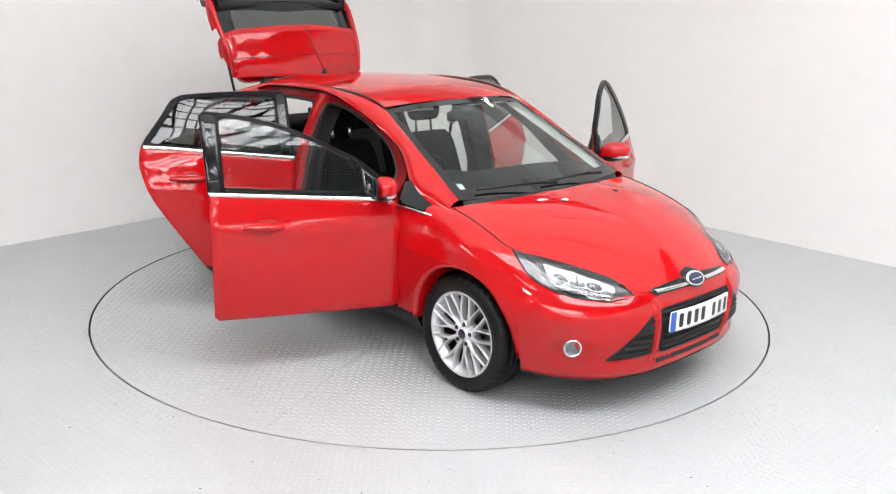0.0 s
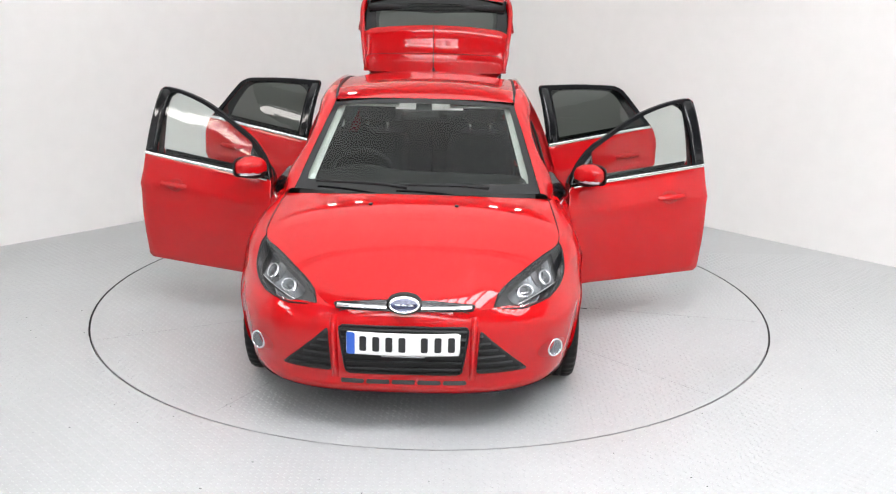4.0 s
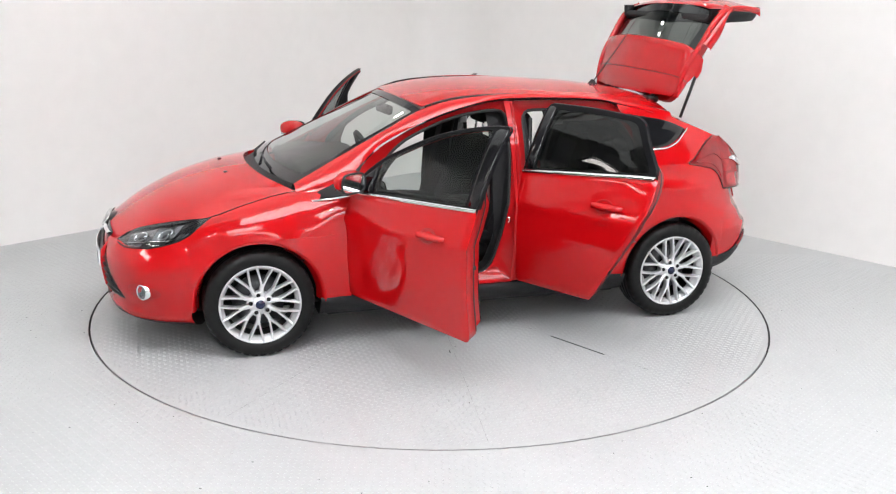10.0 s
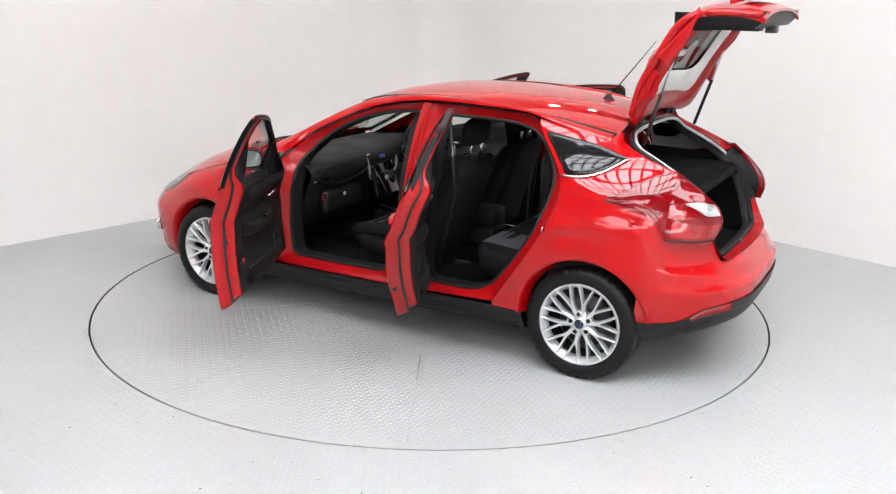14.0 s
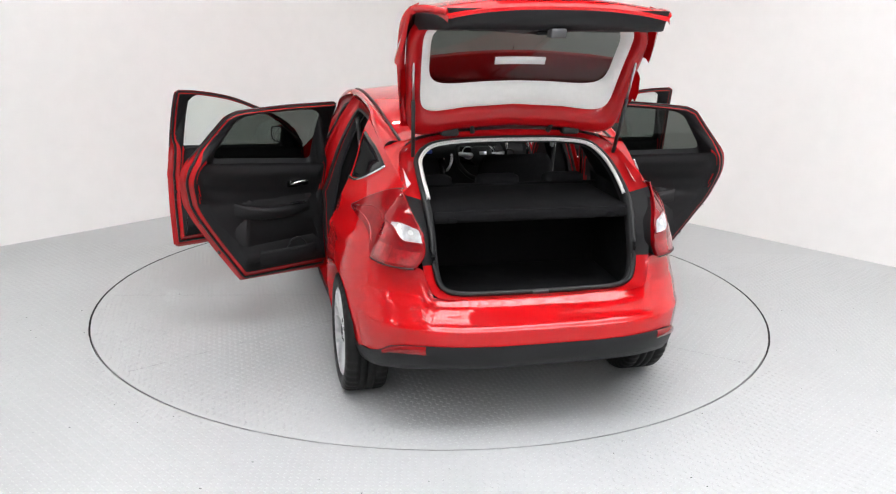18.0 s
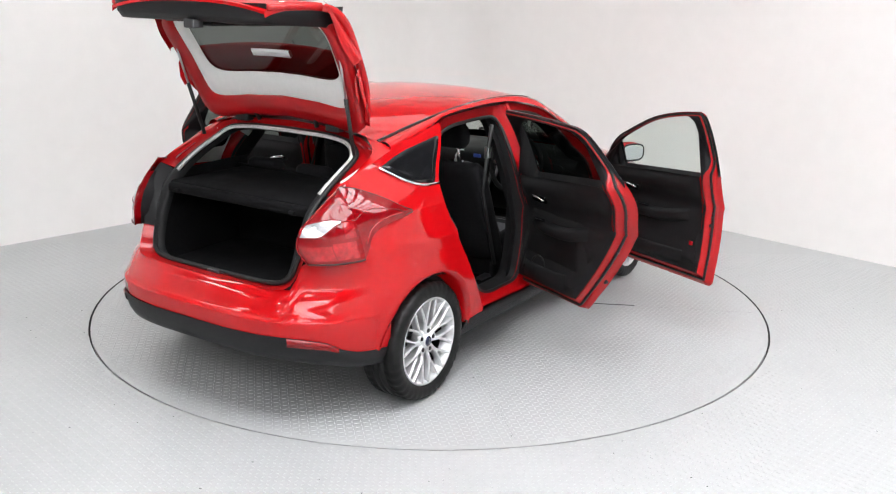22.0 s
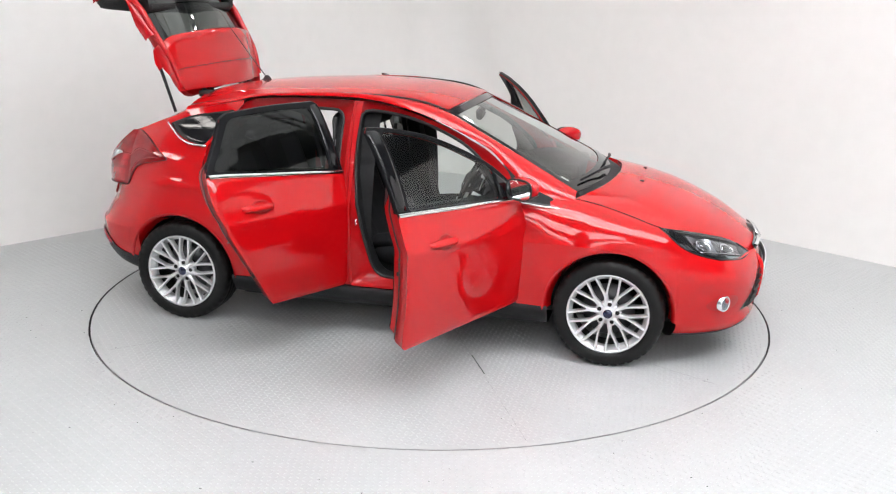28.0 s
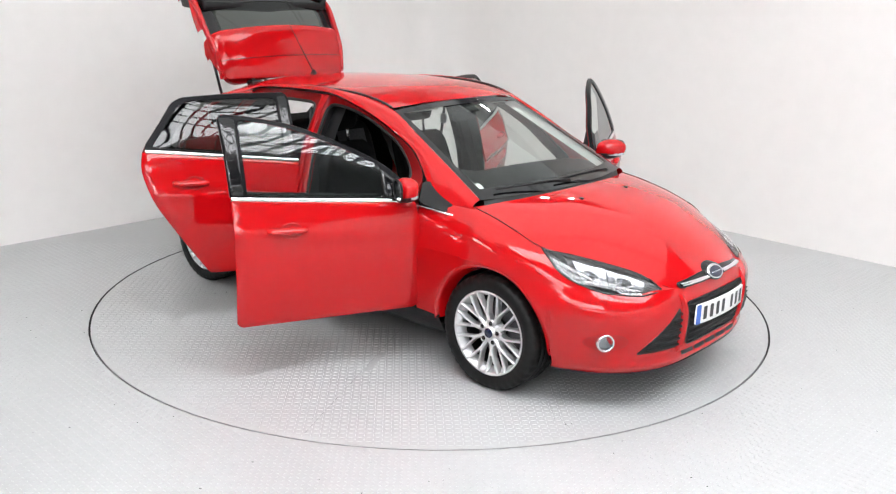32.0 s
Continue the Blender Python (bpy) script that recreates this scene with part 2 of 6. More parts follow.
def hall():
    # plan of the room: a square that stands on its corner, the far corner rounded
    c, s = math.cos(radians(46.2)), math.sin(radians(46.2))
    left, near, right = CORNER + Vector((-c, -s, 0)) * SIDE, CORNER + Vector((0, -2 * s * SIDE, 0)), CORNER + Vector((c, -s, 0)) * SIDE
    names = (("wall_left", CORNER, left), ("wall_near_left", left, near), ("wall_near_right", near, right), ("wall_right", right, CORNER))
    H, T = 3.4, 0.12
    for name, a, b in names:
        d = (b - a).normalized()
        n = Vector((-d.y, d.x, 0))
        if (Vector((0, -3, 0)) - a).dot(n) > 0:
            n = -n
        w = new(name, mesh_of(name, [a, b, b + n * T, a + n * T] + [p + Vector((0, 0, H)) for p in (a, b, b + n * T, a + n * T)],
                              [(0, 1, 5, 4), (1, 2, 6, 5), (2, 3, 7, 6), (3, 0, 4, 7), (4, 5, 6, 7), (3, 2, 1, 0)], {"wall_near_left": FAR_WALL, "wall_near_right": ROOF_SHEET}.get(name, WALL), False))
        tagged(w, "grey clad hall wall" if name == "wall_near_left" else "pale clad hall wall" if name == "wall_near_right" else "smooth white painted studio wall", "wall", kind="structure")
    # soft vertical cove in the far corner
    r = 0.55
    p0, p1 = CORNER + Vector((-c, -s, 0)) * r, CORNER + Vector((c, -s, 0)) * r
    rows = []
    for z in (0.0, H):
        rows.append([(1 - u) ** 2 * p0 + 2 * u * (1 - u) * (CORNER + Vector((0, -0.01, 0))) + u * u * p1 + Vector((0, 0, z)) for u in [i / 16 for i in range(17)]])
    cove = new("wall_cove", mesh_of("wall_cove", *grid(rows), WALL))
    tagged(cove, "rounded white wall corner", "wall", kind="structure")
    # floor: one sheet with a round hole for the turntable
    k = 128
    inner = [Vector((math.cos(i * math.tau / k), math.sin(i * math.tau / k), 0)) * (TABLE_R + 0.012) for i in range(k)]
    outer = [p.normalized() * 14 + Vector((0, -3, 0)) for p in inner]
    pit = [p + Vector((0, 0, -0.06)) for p in inner]
    fl = new("floor", mesh_of("floor", *join(ring(outer, inner)), FLOOR, False))
    tagged(fl, "pale grey painted steel tread plate floor", "floor", kind="structure")
    g = new("floor_pit", mesh_of("floor_pit", *join(ring(inner, pit), (pit, [tuple(range(k))])), GAP, False))
    tagged(g, "dark gap round the turntable", "floor", kind="structure")
    # walls of the hall above the studio walls, and its roof: plain over the car, with rooflights farther off
    Z = 6.0
    v = []
    for z in (H, Z):
        v += [Vector((x, y, z)) for x, y in ((-11.5, -17.5), (11.5, -17.5), (11.5, 7), (-11.5, 7))]
    up = new("wall_upper", mesh_of("wall_upper", v, [(0, 1, 5, 4), (1, 2, 6, 5), (2, 3, 7, 6), (3, 0, 4, 7)], ROOF_SHEET, False))
    tagged(up, "pale sheeted upper hall wall", "wall", kind="structure")
    rf = new("ceiling", mesh_of("ceiling", *box(-11.7, 11.7, -17.7, 7.2, Z, Z + 0.1), CEILING_SHEET, False))
    tagged(rf, "pale sheeted hall roof", "ceiling", kind="structure")
    # rooflights in rows of panes between glazing bars
    for x0, x1, y0, y1 in ROOFLIGHTS:
        lt = new("rooflight", mesh_of("rooflight", *box(x0, x1, y0, y1, Z - 0.05, Z - 0.01), ROOFLIGHT_WARM if x1 < 0 else ROOFLIGHT, False))
        tagged(lt, "long translucent rooflight in the hall roof", "rooflight", "rooflights", "structure")
        n = max(1, round((x1 - x0) / 0.45))
        k = max(1, round((y1 - y0) / 0.75))
        if x1 - x0 < 2:
            n, k = 1, 1
        bars = [box(x0 + (x1 - x0) * i / n - 0.04, x0 + (x1 - x0) * i / n + 0.04, y0, y1, Z - 0.12, Z - 0.05) for i in range(n + 1)]
        bars += [box(x0, x1, y0 + (y1 - y0) * i / k - 0.04, y0 + (y1 - y0) * i / k + 0.04, Z - 0.12, Z - 0.05) for i in range(k + 1)]
        b = new("glazing_bars", mesh_of("glazing_bars", *join(*bars), BEAM, False))
        tagged(b, "dark glazing bars under a rooflight", "glazing bar", "rooflights", "structure")
    # out of view: a glowing sheet added to fill in light from overhead
    sheet = new("roof_sheet", mesh_of("roof_sheet", *box(-6.0, 6.0, -2.4, 5.5, Z - 0.04, Z - 0.01), FILL_SHEET, False))
    tagged(sheet, "faintly glowing fill sheet added under the roof over the turntable", "roof sheet", kind="structure")
    # pairs of small high-bay lamps
    for x, y in ((-5.6, 4.4), (-2.0, 5.4), (2.0, 5.4), (5.6, 4.4), (-5.0, -7.2), (0.0, -7.4)):
        for e in (-0.35, 0.35):
            lp = new("high_bay_lamp", None)
            tagged(lp, "small bright high-bay lamp under the hall roof", "lamp", "high-bay lamps")
            lp.location = (x + e, y, Z - 0.9)
            part("housing", box(-0.16, 0.16, -0.12, 0.12, 0.0, 0.12, 0.02), BEAM, lp, smooth=False)
            part("panel", box(-0.085, 0.085, -0.06, 0.06, -0.012, -0.002), LAMP_GLOW, lp, smooth=False)
            part("hanger", tube([(0, 0, 0.11), (0, 0, 0.9)], 0.008, 5), BEAM, lp)
    for i in range(9):
        y = -17 + i * 2.9
        d = join(box(-11.5, 11.5, y - 0.03, y + 0.03, Z - 0.20, Z - 0.12), box(-11.5, 11.5, y - 0.02, y + 0.02, Z - 0.74, Z - 0.69),
                 *[tube([(x, y, Z - 0.7), (x + 0.7, y, Z - 0.18), (x + 1.4, y, Z - 0.7)], 0.016, 4) for x in [-11.2 + 1.4 * q for q in range(16)]])
        b = new("roof_truss", mesh_of("roof_truss", *d, TRUSS, False))
        tagged(b, "white steel lattice roof truss", "truss", "roof trusses", "structure")


hall()


# ---------- the turntable ----------
turntable = new("turntable", None)
tagged(turntable, "round pale grey steel tread plate turntable set flush in the floor", "turntable")


def turntable_top():
    k = 128
    top = [Vector((math.cos(i * math.tau / k), math.sin(i * math.tau / k), 0)) * TABLE_R for i in range(k)]
    low = [p + Vector((0, 0, -0.02)) for p in top]
    part("deck", join((top, [tuple(range(k))]), ring(low, top)), FLOOR, turntable, smooth=False)
    # faint joints between the deck plates; two of them gape for a short way
    seams = []
    for a in (45, 80, 117, 225, 297, 332):
        seams.append(moved(box(0.30, TABLE_R - 0.06, -0.0012, 0.0012, 0.0, 0.0010), Matrix.Rotation(radians(a), 4, "Z")))
    part("plate_joint", join(*seams), SEAM, turntable, smooth=False)
    for a, r0, r1 in ((117, 1.06, 1.46), (297.5, 1.11, 1.39), (79, 1.02, 1.07)):
        m = Matrix.Rotation(radians(a), 4, "Z")
        lip = part("plate_lip", moved(([(r0, -0.004, 0.005), (r1, -0.004, 0.005), (r1, 0.035, 0.0004), (r0, 0.035, 0.0004)], [(0, 1, 2, 3)]), m), FLOOR, turntable, smooth=False)
        part("open_joint", moved(([(r0, -0.008, 0.0006), (r1, -0.008, 0.0006), (r1, -0.0042, 0.005), (r0, -0.0042, 0.005)], [(0, 1, 2, 3)]), m), GAP, lip, smooth=False)


def treads(inside, parent, name):
    """Raised bars of the tread plate, crosswise in turn, as one mesh."""
    p = 0.030
    verts, faces = [], []
    L, W, T = 0.0125, 0.0042, 0.0022
    n = int(8 / p)
    for i in range(-n, n + 1):
        for j in range(-n, n + 1):
            x, y = i * p, j * p
            if not inside(x, y):
                continue
            a = 0.785 if (i + j) % 2 else -0.785
            c, s_ = math.cos(a), math.sin(a)
            o = len(verts)
            for u, v, z in ((-L, 0, 0), (0, -W, 0), (L, 0, 0), (0, W, 0), (-L * 0.55, 0, T), (L * 0.55, 0, T)):
                verts.append((x + u * c - v * s_, y + u * s_ + v * c, z))
            faces += [(o, o + 1, o + 4), (o + 1, o + 5, o + 4), (o + 1, o + 2, o + 5), (o + 2, o + 3, o + 5), (o + 3, o + 4, o + 5), (o + 3, o, o + 4)]
    me = mesh_of(name, verts, faces, TREAD, False)
    ob = new(name, me)
    if parent:
        ob.parent = parent
    return tagged(ob, "small raised tread bars on the painted steel plate", "" if parent else "tread bars", kind="stuff")


treads(lambda x, y: x * x + y * y < (TABLE_R - 0.03) ** 2, turntable, "tread_pattern")
treads(lambda x, y: x * x + y * y > (TABLE_R + 0.04) ** 2 and -3.9 < y < 1.2 and abs(x) < 1.3 + 0.62 * (y + 5.2) and y < 4.45 - abs(x) * 1.043, None, "floor_tread_pattern")


turntable_top()


# ---------- grit and chips on the floor ----------
def grit(places, name):
    rnd = random.Random(7)
    verts, faces = [], []
    for x, y in places:
        r = rnd.uniform(0.002, 0.0055)
        o = len(verts)
        k = 6
        for q in range(k):
            a = q * math.tau / k + rnd.uniform(0, 0.5)
            e = r * rnd.uniform(0.5, 1.3)
            verts.append((x + e * math.cos(a), y + e * 0.8 * math.sin(a), 0.0012))
        verts.append((x, y, 0.0035))
        faces += [(o + q, o + (q + 1) % k, o + k) for q in range(k)]
    return mesh_of(name, verts, faces, GAP, False)


_rnd = random.Random(11)
_spots = []
for _ in range(46):
    a, r = _rnd.uniform(math.pi, math.tau), TABLE_R + 0.03 + abs(_rnd.gauss(0, 0.45))
    _spots.append((r * math.cos(a), r * math.sin(a)))
_g = new("floor_grit", grit(_spots, "floor_grit"))
tagged(_g, "small dark specks of grit scattered on the floor", "grit", kind="stuff")
_spots = []
for _ in range(26):
    a, r = radians(_rnd.choice((45, 80, 117, 225, 297, 332)) + _rnd.gauss(0, 1.2)), _rnd.uniform(0.5, 2.15)
    _spots.append((r * math.cos(a), r * math.sin(a)))
_t = part("deck_grit", ([], []), GAP, turntable)
_t.data = grit(_spots, "deck_grit")
tagged(_t, kind="stuff")


# ---------- the car: x ahead, y to its left, z up, from the middle between its axles ----------
car = new("car", None)
tagged(car, "glossy red hatchback with all doors and tailgate open on turntable", "car")

AXLE = 1.324
ARCH_R = 0.362
HUB_Z = 0.310


def smooth01(u):
    u = min(1.0, max(0.0, u))
    return u * u * (3 - 2 * u)


def half_width(z):
    return spline(((0.15, 0.80), (0.24, 0.845), (0.34, 0.872), (0.45, 0.888), (0.60, 0.902), (0.74, 0.908), (0.84, 0.901), (0.92, 0.875),
                   (1.01, 0.847), (1.11, 0.812), (1.22, 0.762), (1.33, 0.700), (1.41, 0.640), (1.48, 0.56)), z)


def nose_x(z):
    return spline(((0.18, 2.085), (0.225, 2.142), (0.262, 2.160), (0.292, 2.148), (0.36, 2.158), (0.48, 2.170), (0.58, 2.157), (0.66, 2.122), (0.72, 2.085)), z)


def tail_x(z):
    return spline(((0.20, -2.04), (0.30, -2.085), (0.42, -2.112), (0.50, -2.122), (0.562, -2.124), (0.574, -2.106), (0.655, -2.062), (0.70, -2.030), (0.92, -2.01), (1.02, -1.985), (1.12, -1.985), (1.3, -1.86)), z)


def nose_n(z):
    """How square the front corner is in plan."""
    return 3.1 - 0.7 * smooth01((z - 0.52) / 0.16)


def plan(x, z):
    """Share of the half width that is left at x: the plan rounds off towards nose and tail."""
    if x > 1.15:
        u = min(0.9999, (x - 1.15) / (nose_x(z) - 1.15))
        n = nose_n(z)
        return (1 - u ** n) ** (1 / n)
    f = 1 - 0.012 * ((x - 0.1) / 1.2) ** 2
    if x < -1.1:
        n = 3.5 - 0.7 * smooth01((z - 0.5) / 0.35)
        u = min(0.9999, (x + 1.1) / (tail_x(z) + 1.1))
        f *= (1 - u ** n) ** (1 / n)
    f *= 1 - 0.11 * smooth01((-0.75 - x) / 0.9) * smooth01((z - 1.0) / 0.22)
    f *= 1 - 0.06 * smooth01((x - 0.3) / 0.7) * smooth01((z - 0.98) / 0.3)
    return f


def side(x, z, depth=0.0):
    """The skin of the car's left flank, or a point that far inside it."""
    y = half_width(z) * plan(x, z)
    if -1.7 < x < 1.7:
        k = smooth01((1.7 - abs(x)) / 0.25)
        zc = 0.815 - 0.035 * x                                   # waist crease, rising to the tail
        y += 0.009 * k * math.exp(-((z - zc) / 0.022) ** 2) - 0.003 * k * math.exp(-((z - zc + 0.075) / 0.05) ** 2)
        for c in (AXLE, -AXLE):                                  # flared wheel arches
            r = math.hypot(x - c, z - HUB_Z)
            if r < 0.62 and z > 0.30:
                y += 0.009 * smooth01((0.50 - r) / 0.13)
        if abs(x) < 0.9:                                         # hollow above the sill
            y -= 0.004 * math.exp(-((z - 0.42) / 0.08) ** 2)
    return Vector((x, y - depth, z))


def pillar(x, z, depth=0.0):
    """The body beside the screen, which the door frame overlaps when shut."""
    return side(x, z, depth + 0.095 * smooth01((x - 0.05) / 0.5) * smooth01((z - 0.93) / 0.14))


def nose(a, z, depth=0.0):
    """The rounded front: a runs from 0 at the middle to 1 at the flank."""
    xf, w = nose_x(z), half_width(z)
    q = a * math.pi / 2
    n = nose_n(z)
    x = 1.15 + (xf - 1.15 - depth) * max(0.0, math.cos(q)) ** (2 / n)
    y = (w - depth) * math.sin(q) ** (2 / n) if q > 0 else 0.0
    return Vector((x, y, z))


def tail(a, z, depth=0.0):
    xr, w = tail_x(z), half_width(z)
    n = 3.5 - 0.7 * smooth01((z - 0.5) / 0.35)
    q = a * math.pi / 2
    x = -1.1 + (xr + 1.1 + depth) * max(0.0, math.cos(q)) ** (2 / n)
    y = (w - depth) * (max(0.0, math.sin(q)) ** (2 / n)) * (1 - 0.012 * ((x - 0.1) / 1.2) ** 2)
    return Vector((x, y, z))


# top surfaces
def hood_edge(x):
    y = spline(((0.98, 0.722), (1.3, 0.748), (1.50, 0.760), (1.575, 0.745), (1.7, 0.656), (1.85, 0.548), (1.95, 0.472), (2.06, 0.385), (2.12, 0.30)), x)
    z = spline(((0.98, 0.948), (1.2, 0.914), (1.4, 0.864), (1.56, 0.812), (1.7, 0.780), (1.85, 0.740), (1.95, 0.706), (2.06, 0.640), (2.12, 0.615)), x)
    return y, z


HOOD_MID = ((0.95, 1.01), (1.22, 0.992), (1.365, 0.977), (1.445, 0.963), (1.64, 0.914), (1.83, 0.842), (1.95, 0.779), (2.03, 0.727), (2.09, 0.686), (2.14, 0.645))


def hood_z(x, y):
    zc = spline(HOOD_MID, x)
    ye, ze = hood_edge(x)
    yc = 0.29 + 0.27 * smooth01((2.05 - x) / 1.0)               # the two creases of the bonnet
    crease = 0.0020 * smooth01((abs(y) - yc + 0.04) / 0.08) * smooth01((2.0 - x) / 0.3)
    return zc - (zc - ze) * (abs(y) / ye) ** 2.3 + crease * smooth01((ye - abs(y)) / 0.12)


def roof_z(x, y):
    zc = spline(((-1.75, 1.30), (-1.36, 1.392), (-1.1, 1.437), (-0.8, 1.464), (-0.4, 1.478), (-0.1, 1.472), (0.06, 1.458), (0.2, 1.431), (0.345, 1.389), (0.5, 1.33)), x)
    drop = 0.078 - 0.036 * smooth01((x + 1.25) / 0.9) - 0.008 * smooth01((x + 0.1) / 0.35)
    return zc - drop * (abs(y) / 0.575) ** 2.4


def screen(u, v, depth=0.0):
    """The windscreen: u across from -1 to 1, v from its foot to the roof."""
    k = abs(u) ** 2.2
    foot = Vector((1.225 - 0.130 * k, 0.684 * u, 0.967 - 0.002 * k))
    head = Vector((0.345 - 0.040 * k, 0.560 * u, 1.388 - 0.031 * k))
    p = foot.lerp(head, v)
    p += Vector((0.5, 0, 0.8)).normalized() * (0.004 * v * (1 - v) * 4 - depth)
    return p


def belt(x):
    return spline(((-1.50, 1.228), (-1.44, 1.186), (-1.34, 1.128), (-1.24, 1.104), (-1.14, 1.102), (-0.7, 1.064), (-0.21, 1.016), (0.3, 0.978), (0.72, 0.946), (1.07, 0.890)), x)


# outlines of the doors, shut, in x and z
N = 96
FRONT_DOOR = rounded([(0.795, 0.335), (0.805, 0.62), (0.778, 0.90), (0.738, 1.020), (0.690, 1.074), (0.590, 1.157), (0.354, 1.272), (0.187, 1.339), (0.044, 1.376), (-0.100, 1.402), (-0.236, 1.414),
                      (-0.214, 1.0), (-0.214, 0.332)], [0.03, 0.1, 0.06, 0.04, 0.04, 0.1, 0.1, 0.1, 0.1, 0.06, 0.010, 0.2, 0.008], N)
REAR_DOOR = rounded([(-0.228, 0.335), (-0.228, 1.0), (-0.246, 1.408), (-0.60, 1.410), (-0.890, 1.392), (-0.948, 1.364), (-1.030, 1.248), (-1.140, 1.105), (-1.158, 1.0),
                     (-1.105, 0.820), (-0.965, 0.600), (-0.797, 0.350)], [0.02, 0.2, 0.010, 0.2, 0.015, 0.012, 0.1, 0.03, 0.06, 0.12, 0.2, 0.008], N)
FRONT_HOLE = rounded([(0.675, 0.380), (0.665, 0.62), (0.645, 0.90), (0.628, 1.018), (0.475, 1.176), (0.268, 1.275), (0.09, 1.334), (-0.10, 1.356), (-0.214, 1.354),
                      (-0.210, 1.05), (-0.168, 0.76), (-0.115, 0.54), (-0.06, 0.380)], [0.06, 0.1, 0.1, 0.1, 0.12, 0.1, 0.1, 0.09, 0.09, 0.2, 0.2, 0.2, 0.14], N)
REAR_HOLE = rounded([(-0.300, 0.374), (-0.292, 0.8), (-0.305, 1.352), (-0.55, 1.354), (-0.80, 1.344), (-0.93, 1.312), (-1.01, 1.240), (-1.090, 1.110), (-1.102, 1.020),
                     (-1.04, 0.81), (-0.915, 0.61), (-0.77, 0.43), (-0.66, 0.374)], [0.08, 0.3, 0.08, 0.1, 0.1, 0.08, 0.1, 0.08, 0.06, 0.15, 0.2, 0.1, 0.08], N)


def columns(xs, low, high, surf, rows, power=1.0):
    """A skin over columns at xs between two edges."""
    out = []
    for x in xs:
        a, b = low(x), high(x)
        out.append([surf(x, a + (b - a) * (r / rows) ** power) for r in range(rows + 1)])
    return grid(out)


def span(a, b, n):
    return [a + (b - a) * i / n for i in range(n + 1)]


def arch_xs(c, a0, a1, n=26):
    """x places round a wheel arch, from angle a0 to a1 in degrees."""
    return [c + ARCH_R * math.cos(radians(a0 + (a1 - a0) * i / n)) for i in range(n + 1)]


def arch_z(c, x):
    d = ARCH_R ** 2 - (x - c) ** 2
    return HUB_Z + 0.01 + (math.sqrt(d) if d > 0 else 0.0)


def poly_z(points, x):
    """Height of an open line of (x, z) points at x."""
    P = sorted((p[0], p[1]) for p in points)
    if x <= P[0][0]:
        return P[0][1]
    for (a, za), (b, zb) in zip(P, P[1:]):
        if x <= b:
            return za + (zb - za) * (x - a) / max(b - a, 1e-6)
    return P[-1][1]




def wing(x, v, depth=0.0):
    """The rolled upper wing between flank (v 0) and bonnet edge (v 1)."""
    zl = spline(((0.8, 0.70), (1.3, 0.70), (1.6, 0.665), (1.85, 0.640), (2.08, 0.610)), x)
    a = side(x, zl)
    ye, ze = hood_edge(max(x, 0.98))
    if x < 0.98:
        ze += (0.98 - x) * 0.20
        ye += (0.98 - x) * 0.10
    c = Vector((x, ye, ze))
    by = a.y - 0.006 - 0.03 * smooth01((x - 1.3) / 0.5) - 0.050 * smooth01((x - 0.82) / 0.2) * smooth01((1.45 - x) / 0.3)
    xh = min(max(x, 1.0), 2.1)
    slope = 2.3 * (spline(HOOD_MID, xh) - hood_edge(xh)[1]) / hood_edge(xh)[0]
    bz = max(zl + (ze - zl) * 0.55, min(zl + (ze - zl) * 0.90, ze - slope * (by - ye)))
    b = Vector((x, by, bz))
    p = (1 - v) ** 2 * a + 2 * v * (1 - v) * b + v * v * c
    if depth:
        p -= Vector((0.0, 0.75, 0.65)) * depth
    return p


LAMP_EDGE = ((0.0, 1.905), (0.1, 1.840), (0.2, 1.778), (0.4, 1.690), (0.7, 1.622), (1.0, 1.562))     # lower edge of the head lamp on the wing: v, x


def lamp_end(v):
    """Inner end of the head lamp at v."""
    return spline(((0.0, 2.035), (0.25, 2.058), (0.5, 2.072), (0.75, 2.066), (0.92, 2.035), (1.0, 2.0)), v)


def lamp_lower(x):
    return spline(((-1.722, 0.826), (-1.70, 0.870), (-1.665, 0.930), (-1.60, 0.968), (-1.50, 0.990), (-1.413, 1.006)), x)


def lamp_upper(x):
    return spline(((-1.722, 1.151), (-1.658, 1.138), (-1.529, 1.078), (-1.46, 1.035), (-1.413, 1.014)), x)


